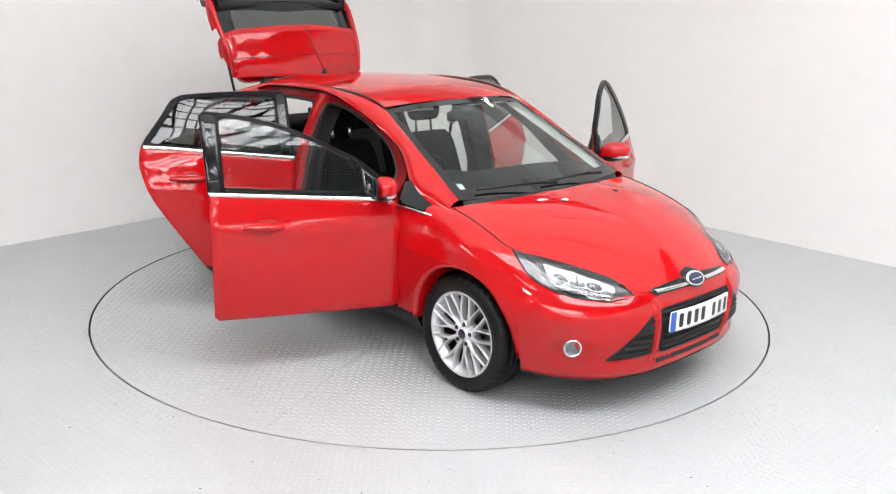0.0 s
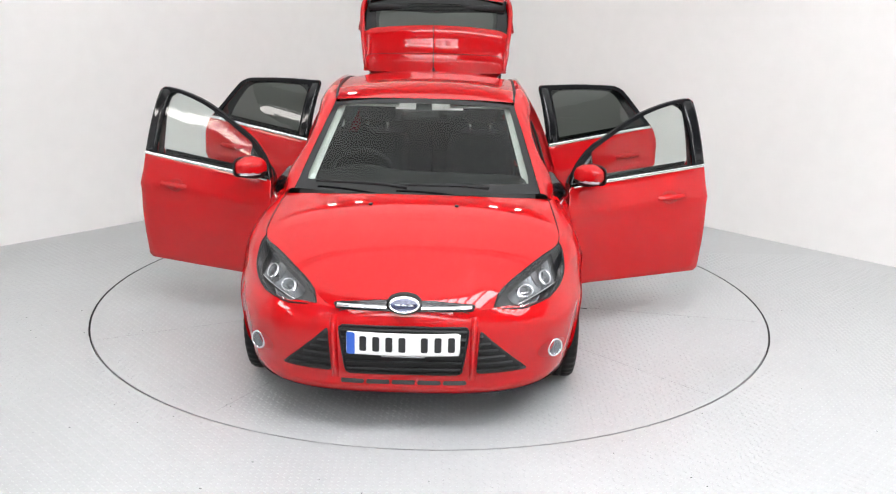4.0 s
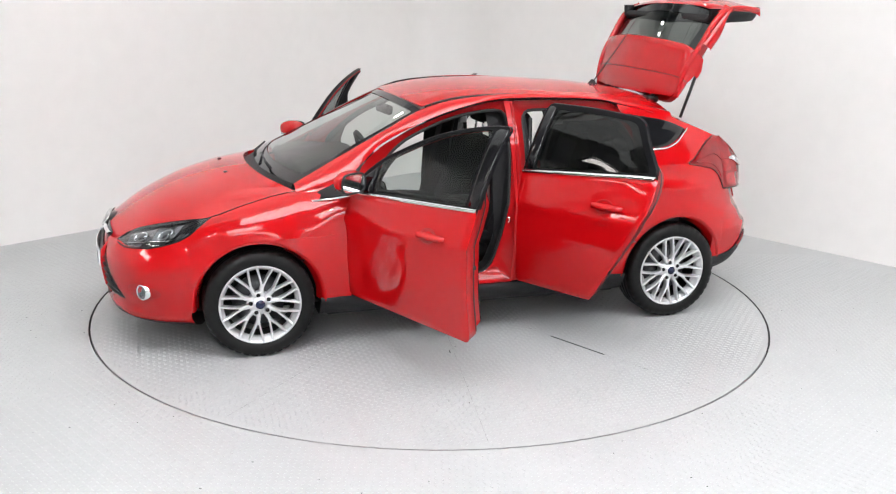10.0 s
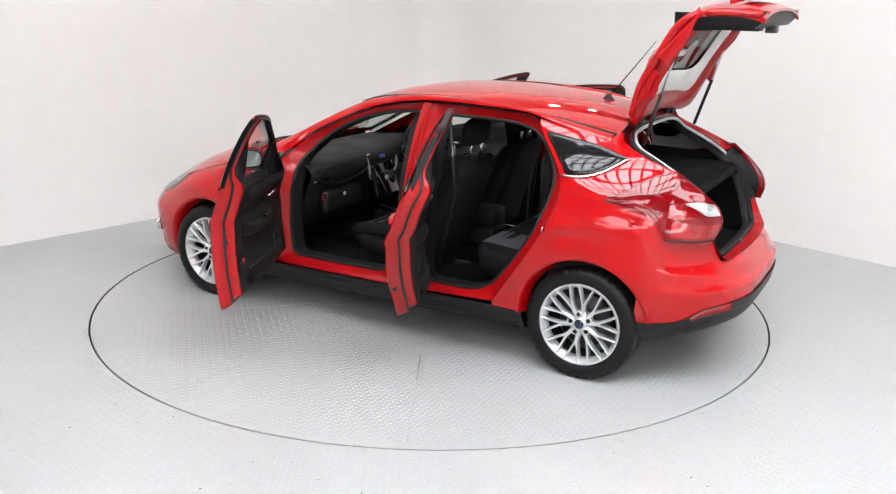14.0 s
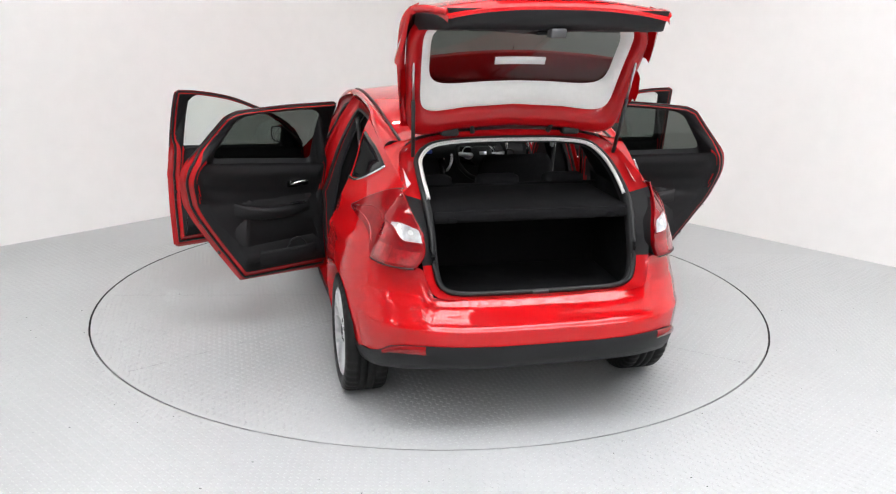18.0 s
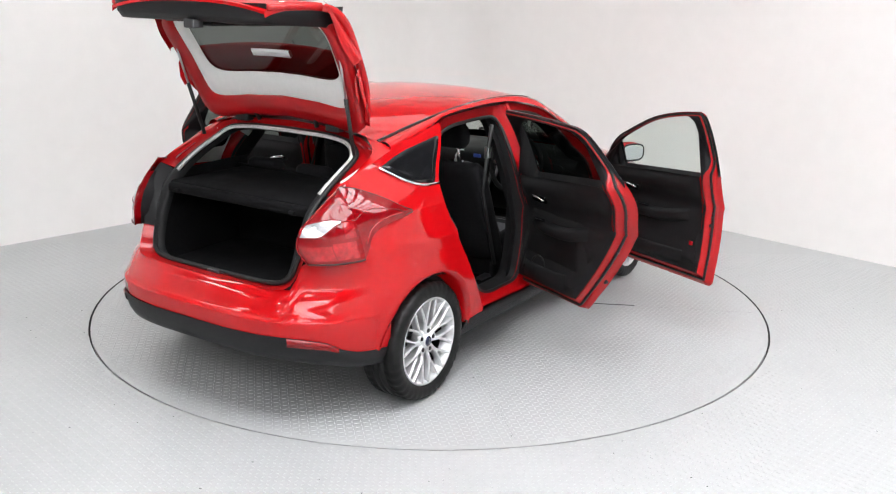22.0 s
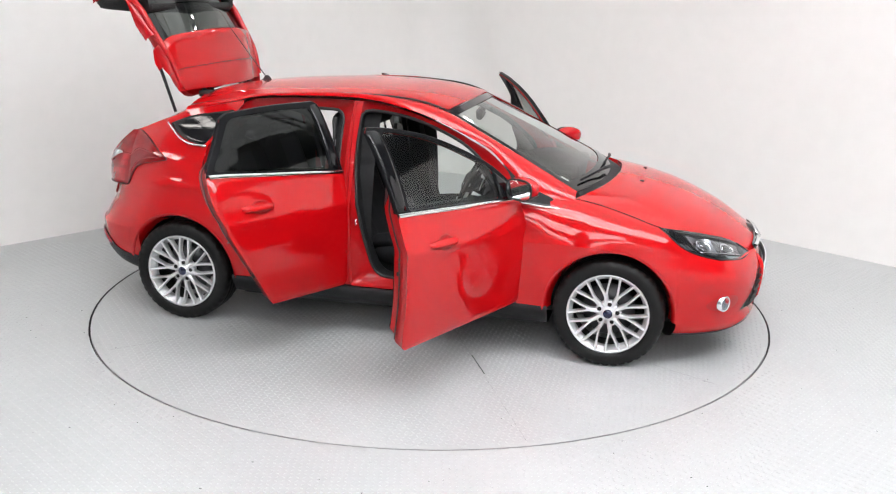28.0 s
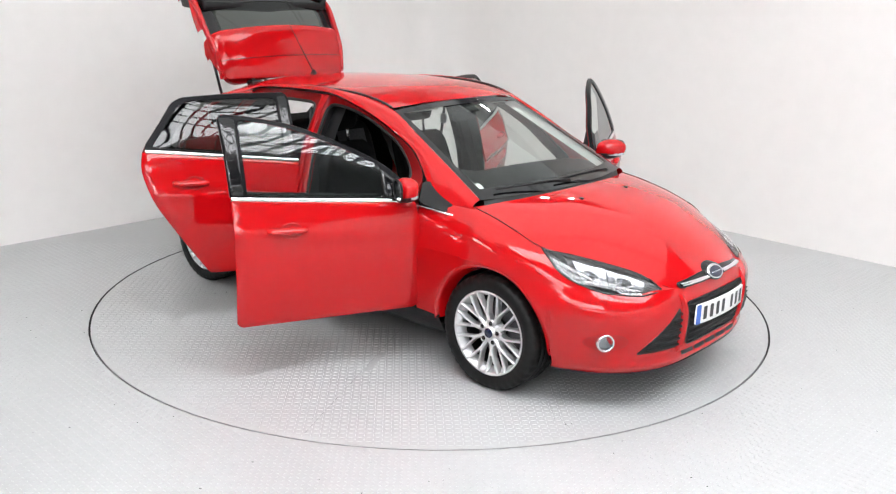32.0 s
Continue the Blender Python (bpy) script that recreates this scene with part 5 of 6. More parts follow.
# ---------- lamps, grille, bumper details ----------
def build_head_lamp(s):
    def pt(k, v, d=0.0):
        """k from the outer tail (0) to the inner end (1)."""
        x0 = spline(LAMP_EDGE, v)
        x1 = lamp_end(v)
        return wing(x0 + (x1 - x0) * k, v * 0.995, d)
    rows = [[pt(k / 20, v / 10, 0.040 * math.sin(math.pi * v / 10) ** 0.5 * min(1, 4 * k / 20, 4 * (1 - k / 20))) for k in range(21)] for v in range(11)]
    lamp = part("head_lamp", mirrored(flip(grid(rows)), s), LAMP_BASE, car, "clear head lamp with black surround")
    rows = [[pt(k / 20, 0.02 + 0.96 * v / 10, -0.002 * math.sin(math.pi * v / 10)) for k in range(21)] for v in range(11)]
    ln = part("lens", mirrored(flip(grid(rows)), s), LENS, lamp)
    ln.visible_shadow = False
    # bright reflector bowls, fluted across
    def patch(k0, k1, v0, v1, d, n=8, deep=0.022, flute=0.0):
        o = [[pt(k0 + (k1 - k0) * a / n, v0 + (v1 - v0) * b / n, d + deep * (1 - ((2 * a / n - 1) ** 2 + (2 * b / n - 1) ** 2) / 2) + (flute if a % 2 else 0.0)) for a in range(n + 1)] for b in range(n + 1)]
        return flip(grid(o))

    def bowl(k, v, rk, rv, rings, n=24):
        return grid([[pt(k + rk * r_ * math.cos(q * math.tau / n), v + rv * r_ * math.sin(q * math.tau / n), d) for q in range(n)] for r_, d in rings], close_u=True)
    edge = [pt(0, 1 - v / 12, -0.001) for v in range(13)] + [pt(k / 24, 0.0, -0.001) for k in range(1, 25)] + [pt(1, v / 8, -0.001) for v in range(1, 9)]
    part("lamp_edge", mirrored(tube(edge, 0.0045, 6), s), BLACK_GLOSS, lamp)
    part("lamp_brow_cover", mirrored(flip(grid([[pt(k / 20, v, 0.001) for k in range(21)] for v in (0.90, 0.95, 0.995)])), s), BLACK_GLOSS, lamp)
    part("lamp_tail_cover", mirrored(flip(grid([[pt(0.01 + 0.17 * k / 6, v, 0.001) for k in range(7)] for v in (0.03, 0.25, 0.5, 0.75, 0.95)])), s), BLACK_GLOSS, lamp)
    part("reflector", mirrored(patch(0.24, 0.53, 0.28, 0.84, 0.006, 10), s), REFLECTOR, lamp)
    part("reflector", mirrored(patch(0.54, 0.86, 0.34, 0.82, 0.006, 10), s), REFLECTOR, lamp)
    part("indicator_reflector", mirrored(patch(0.58, 0.97, 0.05, 0.26, 0.004, 12, 0.010, 0.004), s), REFLECTOR, lamp)
    part("lamp_bezel", mirrored(flip(grid([[pt(0.18 + 0.78 * k / 16, v + 0.03 * k / 16, 0.003) for k in range(17)] for v in (0.255, 0.290)])), s), BLACK_GLOSS, lamp)
    part("lamp_bezel", mirrored(tube([pt(0.20 + 0.70 * k / 16, 0.300 + 0.03 * k / 16, 0.001) for k in range(17)], 0.0025, 5), s), CHROME, lamp)
    for k, v in ((0.385, 0.56), (0.70, 0.58)):
        part("lamp_ring", mirrored(flip(bowl(k, v, 0.085, 0.185, ((1.0, 0.010), (0.94, 0.001), (0.84, 0.006)))), s), CHROME, lamp)
        part("lamp_bulb", mirrored(flip(bowl(k, v, 0.072, 0.155, ((1.0, 0.014), (0.8, 0.005), (0.45, 0.000), (0.02, -0.001)))), s), LENS, lamp)
        part("bulb_shield", mirrored(flip(bowl(k, v, 0.072, 0.155, ((0.42, 0.020), (0.30, 0.008), (0.02, 0.006)))), s), STEEL, lamp)
    for k in (0.06, 0.125):
        part("marker_lamp", mirrored(flip(bowl(k, 0.42, 0.022, 0.085, ((1.0, 0.002), (0.7, -0.002), (0.02, 0.000)))), s), STEEL, lamp)


def build_tail_lamp(s):
    # flank part of the lamp, then the part round the corner
    xs = span(-1.413, -1.722, 24)
    fl = columns(xs, lamp_lower, lamp_upper, lambda x, z: side(x, z, -0.003 - 0.009 * smooth01((-1.413 - x) / 0.15)), 10)
    rows = []
    for r in range(17):
        w = r / 16
        a = side(-1.722, 0.826 + 0.325 * w, -0.012)
        inn = Vector((spline(((0, -1.935), (0.25, -1.962), (0.45, -1.945), (0.7, -1.868), (1, -1.738)), w),
                      spline(((0, 0.605), (0.25, 0.566), (0.45, 0.568), (0.7, 0.600), (1, 0.628)), w), 0.822 + 0.328 * w))
        mid = (a + inn) * 0.5 + Vector((-0.062, 0.058, 0.004)) * (1 - 0.9 * smooth01((w - 0.35) / 0.45))
        rows.append([(1 - u) ** 2 * a + 2 * u * (1 - u) * mid + u * u * inn for u in [q / 16 for q in range(17)]])
    lamp = part("tail_lamp", mirrored(join(flip(fl), flip(grid(rows))), s), LENS_RED, car, "glossy red tail lamp with clear section")
    def face(u, w, o=0.0):
        i, f = min(15, int(u * 16)), u * 16 - min(15, int(u * 16))
        j, g = min(15, int(w * 16)), w * 16 - min(15, int(w * 16))
        p = rows[j][i].lerp(rows[j][i + 1], f).lerp(rows[j + 1][i].lerp(rows[j + 1][i + 1], f), g)
        return p + Vector((-0.75, 0.6, 0.2)) * o
    sub = []
    for b in range(6):
        sub.append([])
        for a in range(11):
            k = a / 10
            lo_, hi_ = 0.54 - 0.165 * smooth01(k / 0.6), 0.585 + 0.03 * math.sin(math.pi * k) - 0.03 * k
            sub[-1].append(face(0.30 + 0.69 * k, lo_ + (hi_ - lo_) * b / 5, 0.004))
    part("reverse_lens", mirrored(flip(grid(sub)), s), LENS_CLEAR, lamp, "clear reversing lens")
    rim_ = sub[0] + [r[-1] for r in sub[1:]] + sub[-1][::-1]
    part("lens_rim", mirrored(tube(rim_, 0.0035, 5), s), LENS_RED, lamp)
    for k, w in ((0.55, 0.555), (0.80, 0.50)):
        c_ = face(k, w, 0.0045)
        ds = [[face(k + 0.055 * r_ * math.cos(q * math.tau / 14), w + 0.032 * r_ * math.sin(q * math.tau / 14), 0.006) for q in range(14)] for r_ in (1.0, 0.6, 0.1)]
        part("lamp_bulb", mirrored(grid(ds, close_u=True), s), SATIN, lamp)
    part("lens_edge", mirrored(tube([rows[r][16] + Vector((-0.002, -0.002, 0)) for r in range(17)], 0.005, 6), s), LENS_RED, lamp)
    seam = [side(x, lamp_lower(x), -0.001) for x in reversed(xs)] + [side(x, lamp_upper(x), -0.001) for x in xs]
    part("lamp_seam", mirrored(tube(seam, 0.0045, 5), s), SEAM_RED, lamp)
    low = rows[0]
    part("lamp_foot_seam", mirrored(tube(low, 0.0045, 5), s), SEAM_RED, lamp)
    # brighter moulded segments under the clear one and along the flank
    for u0, u1, w0, w1 in ((0.08, 0.46, 0.05, 0.28), (0.48, 0.95, 0.05, 0.25), (0.05, 0.24, 0.33, 0.55)):
        part("lens_segment", mirrored(flip(grid([[face(u0 + (u1 - u0) * a / 6, w0 + (w1 - w0) * b / 4, 0.0015 + 0.002 * math.sin(math.pi * a / 6) * math.sin(math.pi * b / 4)) for a in range(7)] for b in range(5)])), s), LENS_RED_BRIGHT, lamp)
    bar = [side(x, lamp_lower(x) + 0.016 + 0.012 * smooth01((-1.45 - x) / 0.1), -0.0125) for x in span(-1.47, -1.70, 12)]
    part("lens_bar", mirrored(tube(bar, 0.0035, 5), s), LENS_RED_BRIGHT, lamp)
    ridge = [side(x, lamp_lower(x) * 0.45 + lamp_upper(x) * 0.55, -0.011) for x in span(-1.46, -1.722, 12)] + [rows[9][q] for q in range(1, 9)]
    part("lens_ridge", mirrored(tube(ridge, 0.004, 5), s), LENS_RED, lamp)
    # dark pocket beside the lamp, towards the boot
    inner_ = [r[-1] for r in rows[:14]]
    turn_in = [p + Vector((0.030, -0.007, -0.001)) for p in inner_]
    part("lens_return", mirrored(flip(grid([inner_, [p.lerp(q, 0.5) + Vector((0, -0.002, 0.001)) for p, q in zip(inner_, turn_in)], turn_in])), s), LENS_RED, lamp)
    part("lamp_side", mirrored(flip(grid([turn_in, [p + Vector((0.09, -0.02, 0.0)) for p in inner_]])), s), TRIM, lamp)


def on_nose(y, z, out=0.0):
    """A point on the front bumper at y and z."""
    lo, hi = 0.0, 1.0
    for _ in range(26):
        m = (lo + hi) / 2
        if nose(m, z).y < abs(y):
            lo = m
        else:
            hi = m
    p = nose(lo, z, 0.0)
    return Vector((p.x + out, y, z))


def flat(outline, out, rings=4, lip=0.004, drop=0.004):
    return disc([Vector(p) for p in outline], lambda y, z, d=0: on_nose(y, z, out - d), rings, lip, drop)


def slat(y0, y1, z, out, h=0.010, n=12):
    ys = span(y0, y1, n)
    return grid([[on_nose(y, z + dz, out + o) for y in ys] for dz, o in ((-h, -0.002), (-h * 0.6, 0.010), (h * 0.5, 0.014), (h, -0.002))])


def build_front():
    # upper slot with its bright bar and oval badge
    q = rounded([(-0.322, 0.622), (0.322, 0.622), (0.330, 0.650), (0.12, 0.670), (-0.12, 0.670), (-0.330, 0.650)], 0.010, 96)
    slot = part("upper_grille", disc(q, lambda y, z, d=0: on_nose(y, z, 0.008 - d), 4, 0.003, 0.006), BLACK_GLOSS, car, "black upper grille slot with chrome bar")
    for a, b in ((-0.312, -0.080), (0.080, 0.312)):
        part("chrome_bar", slat(a, b, 0.641, 0.014, 0.0075), CHROME, slot)
    c = Vector((2.146, 0, 0.655))
    el = lambda ky, kz, o: [c + Vector((o - 0.02 * (ky * math.cos(a)) ** 2 / 0.01 * 0.08, ky * math.cos(a), kz * math.sin(a))) - Vector((0.75 * kz * math.sin(a), 0, 0)) for a in [q * math.tau / 40 for q in range(40)]]
    part("badge_surround", grid([el(0.086, 0.042, -0.035), el(0.082, 0.039, -0.006), el(0.072, 0.032, -0.004)], close_u=True), BLACK_GLOSS, slot)
    part("badge_rim", grid([el(0.073, 0.033, -0.02), el(0.073, 0.033, 0.0), el(0.067, 0.028, 0.006), el(0.062, 0.025, 0.003)], close_u=True), CHROME, slot)
    v, f = grid([el(0.062, 0.025, 0.003), el(0.03, 0.012, 0.006)], close_u=True)
    f.append(tuple(range(40, 80)))
    part("badge", (v, f), BADGE_BLUE, slot, "dark blue oval badge")
    part("badge_mark", join(*[box(c.x + 0.004, c.x + 0.008, y - 0.012, y + 0.012, 0.655 - 0.004, 0.655 + 0.004, 0.001) for y in (-0.030, 0.0, 0.030)]), CHROME, slot)
    # main grille
    q = rounded([(-0.300, 0.555), (-0.268, 0.322), (0.268, 0.322), (0.300, 0.555)], 0.018, 80)
    g = part("lower_grille", flip(flat(q, 0.004, 5)), SEAL, car, "black lower grille with slats")
    for i in range(6):
        z = 0.346 + 0.038 * i
        w = 0.262 + (z - 0.322) * 0.14
        part("slat", slat(-w, w, z, 0.004), BLACK_PLASTIC, g)
    part("grille_rim", tube([on_nose(p[0], p[1], 0.006) for p in q + q[:2]], 0.006, 6), BLACK_PLASTIC, g)
    # number plate with a blue band; its writing is only bars
    pl = rounded([(-0.262, 0.428), (0.262, 0.428), (0.262, 0.538), (-0.262, 0.538)], 0.008, 60)
    bow = lambda y, z, d=0: Vector((2.210 - 0.30 * y * y - d, y, z))
    pb = part("number_plate", flip(disc(pl, bow, 4, 0.003, 0.006)), PLATE_WHITE, car, "white number plate with blue band")
    bb = rounded([(-0.260, 0.430), (-0.222, 0.430), (-0.222, 0.536), (-0.260, 0.536)], 0.004, 28)
    part("blue_band", flip(disc(bb, lambda y, z, d=0: bow(y, z, -0.0015), 2, 0)), PLATE_BLUE, pb)
    for y in (-0.184, -0.124, -0.064, -0.004, 0.098, 0.160, 0.222):
        k = rounded([(y - 0.016, 0.448), (y + 0.016, 0.448), (y + 0.016, 0.520), (y - 0.016, 0.520)], 0.004, 20)
        part("bar", flip(disc(k, lambda a, z, d=0: bow(a, z, -0.0015), 2, 0)), INK, pb)
    part("plate_strip", slat(-0.10, 0.10, 0.416, 0.012, 0.003), SATIN, pb)
    # chin slots
    for y in (-0.24, -0.12, 0.0, 0.12, 0.24):
        k = rounded([(y - 0.056, 0.266), (y + 0.056, 0.266), (y + 0.056, 0.288), (y - 0.056, 0.288)], 0.006, 28)
        part("chin_slot", flip(flat(k, 0.003, 2)), SEAL, car)
    for s in (1, -1):
        # three-cornered side vents
        q = rounded([(s * 0.352, 0.545), (s * 0.338, 0.318), (s * 0.590, 0.318), (s * 0.562, 0.350)], [0.02, 0.02, 0.02, 0.05], 60)
        vent = part("side_vent", (flip if s > 0 else (lambda d: d))(flat(q, 0.003, 4)), SEAL, car, "black three-cornered vent with slats")
        for i in range(6):
            z = 0.338 + 0.034 * i
            y1 = 0.352 + 0.238 * (0.535 - z) / 0.227 - 0.014
            y0 = 0.342 + (z - 0.318) * 0.06
            d = slat(y0, max(y0 + 0.01, y1), z, 0.003, 0.010, 8)
            part("slat", mirrored(d, s), BLACK_PLASTIC, vent)
        # raised rib between grille and vent
        rib = [[on_nose(s * (0.306 + 0.034 * u + 0.02 * (z - 0.42)), z, 0.002 + 0.022 * math.sin(math.pi * u) ** 0.7 * smooth01((z - 0.285) / 0.06) * smooth01((0.60 - z) / 0.05)) for u in (0, 0.2, 0.4, 0.6, 0.8, 1)] for z in span(0.285, 0.60, 12)]
        part("bumper_rib", (lambda d: d)(grid(rib)) if s > 0 else flip(grid(rib)), RED, car)
        # painted shade of the pocket, and fog lamp in a bright ring
        pk = [Vector((s * (0.705 + 0.072 * math.cos(a)), 0.394 + 0.046 * math.sin(a))) for a in [q * math.tau / 40 for q in range(40)]]
        # flat disc on the bumper, darkened to stand for a shaded recess
        part("fog_pocket", (flip if s > 0 else (lambda d: d))(flat(pk, 0.0025, 3, 0)), RED_DEEP, car)
        c = on_nose(s * 0.715, 0.393)
        nrm = (on_nose(s * 0.735, 0.393) - on_nose(s * 0.695, 0.393)).cross(Vector((0, 0, 1))).normalized()
        nrm = (nrm if nrm.x > 0 else -nrm) * 0.75 + Vector((0.35, 0, 0))
        nrm.normalize()
        m = Matrix.Translation(c + nrm * 0.012) @ nrm.to_track_quat("Y", "Z").to_matrix().to_4x4()
        fog = part("fog_lamp", moved(lathe([(0.048, -0.022), (0.046, 0.000), (0.041, 0.006), (0.036, 0.000)], 36), m), CHROME, car, "round fog lamp in a chrome ring")
        part("fog_reflector", moved(lathe([(0.037, -0.001), (0.030, -0.005), (0.016, -0.006), (0.0, -0.004)], 32), m), REFLECTOR, fog)
        part("fog_lens", moved(lathe([(0.037, 0.002), (0.025, 0.006), (0.0, 0.007)], 32), m), LENS, fog)
        # bonnet washer jets
        p = Vector((1.435, s * 0.225, hood_z(1.435, 0.225)))
        part("washer_jet", box(p.x - 0.012, p.x + 0.012, p.y - 0.010, p.y + 0.010, p.z - 0.004, p.z + 0.008, 0.004), BLACK_PLASTIC, car)
        build_head_lamp(s)
        build_tail_lamp(s)
        # rear reflectors, tow cover
        a0 = next(q / 200 for q in range(200) if tail(q / 200, 0.42).y > 0.56)
        a1 = next((q / 200 for q in range(200) if tail(q / 200, 0.42).y > 0.735), 0.7)
        rr = [[tail(a0 + (a1 - a0) * q / 10, bumper_foot(a0 + (a1 - a0) * q / 10) - dz * (1 - 0.5 * (q / 10) ** 3), -o) for q in range(11)] for dz, o in ((0.0, 0.004), (0.004, 0.013), (0.040, 0.014), (0.046, 0.004))]
        part("rear_reflector", mirrored(flip(grid(rr)), s), LENS_RED, car)


build_front()


# ---------- inside the car ----------
def build_cabin():
    # floor and boot floor, bulkheads, side linings
    part("cabin_floor", box(-1.20, 0.98, -0.735, 0.735, 0.27, 0.315, 0.01), CARPET, car)
    part("centre_tunnel", box(-0.75, 0.90, -0.13, 0.13, 0.30, 0.44, 0.04), CARPET, car)
    part("bulkhead", box(0.93, 1.0, -0.76, 0.76, 0.28, 0.94, 0.02), TRIM, car)
    part("boot_floor", box(-1.93, -1.15, -0.60, 0.60, 0.585, 0.62, 0.01), CARPET, car)
    for s in (1, -1):
        part("boot_side", mirrored(flip(grid([[Vector((-1.16 + (xe + 1.16) * q / 4, y - 0.05 * (q / 4) ** 2, z)) for q in range(5)] for y, z, xe in ((0.545, 0.60, -1.91), (0.545, 0.80, -1.89), (0.56, 0.98, -1.83), (0.55, 1.10, -1.70))])), s), CARPET, car)
        part("kick_panel", mirrored(box(0.70, 0.95, 0.735, 0.77, 0.30, 0.92, 0.01), s), TRIM, car)
        # pale lining of roof pillars, seen through the screens
        def inn(x, z, d):
            return side(x, z, d)
        pl = [[screen(u, v, d) for v in (0.06, 0.3, 0.55, 0.8, 1.0)] for u, d in ((0.985, 0.012), (0.955, 0.030), (0.90, 0.055))]
        part("front_pillar_lining", mirrored(join(grid(pl), flip(grid(pl))), s), HEADLINING, car)
        pc = [[side(x, z, 0.10) for x, z in row] for row in (((-0.95, 1.34), (-1.12, 1.31), (-1.40, 1.285)), ((-1.05, 1.18), (-1.20, 1.25), (-1.38, 1.24)))]
        part("rear_pillar_lining", mirrored(join(grid(pc), flip(grid(pc))), s), HEADLINING, car)
        bp = [[side(x, z, 0.12) for z in (0.36, 0.7, 1.0, 1.2, 1.36)] for x in (-0.10, -0.36)]
        part("centre_pillar_lining", mirrored(join(grid(bp), flip(grid(bp))), s), TRIM, car)
        qp = [[side(x, z, 0.11) for z in (0.34, 0.6, 0.85, 1.05)] for x in (-1.09, -1.2, -1.3, -1.4)]
        part("rear_side_lining", mirrored(join(grid(qp), flip(grid(qp))), s), TRIM, car)
    rows = []
    for q in range(15):
        x = 0.31 - 1.65 * q / 14
        rows.append([Vector((x - 0.02, 0.56 * u, roof_z(x, 0.56 * u) - 0.038 - 0.02 * abs(u) ** 3)) for u in [-1 + k / 8 for k in range(17)]])
    part("headlining", grid(rows), HEADLINING, car, "pale cloth headlining")
    # parcel shelf and rear of the back seat
    part("parcel_shelf", join(box(-1.78, -1.24, -0.50, 0.50, 1.028, 1.052, 0.01), box(-1.81, -1.76, -0.485, 0.485, 0.995, 1.045, 0.014), *[box(-1.825, -1.80, y - 0.02, y + 0.02, 1.0, 1.022, 0.006) for y in (-0.40, 0.40)]), CARPET, car, "black parcel shelf")
    part("seat_back_panel", box(-1.26, -1.20, -0.58, 0.58, 0.60, 1.06, 0.02), CARPET, car)


def pad_mesh(prof, y0, y1, crown=0.02, n=10, bolster=0.035):
    """A padded seat piece: a closed (x, z) section drawn across the car, thinner at its sides, with raised bolsters."""
    k = len(prof)
    mid = sum((Vector(p) for p in prof), Vector((0, 0))) / k
    rows = []
    for q in range(n + 1):
        u = -1 + 2 * q / n
        f = 1 - 0.35 * abs(u) ** 8
        y = (y0 + y1) / 2 + (y1 - y0) / 2 * u
        rows.append([Vector((mid[0] + (p[0] - mid[0]) * f, y, mid[1] + (p[1] - mid[1]) * f)) + Vector((0, 0, 0)) for p in prof])
    v, f = grid(rows, close_u=True)
    f.append(tuple(range(k - 1, -1, -1)))
    f.append(tuple(range(len(v) - k, len(v))))
    return v, f


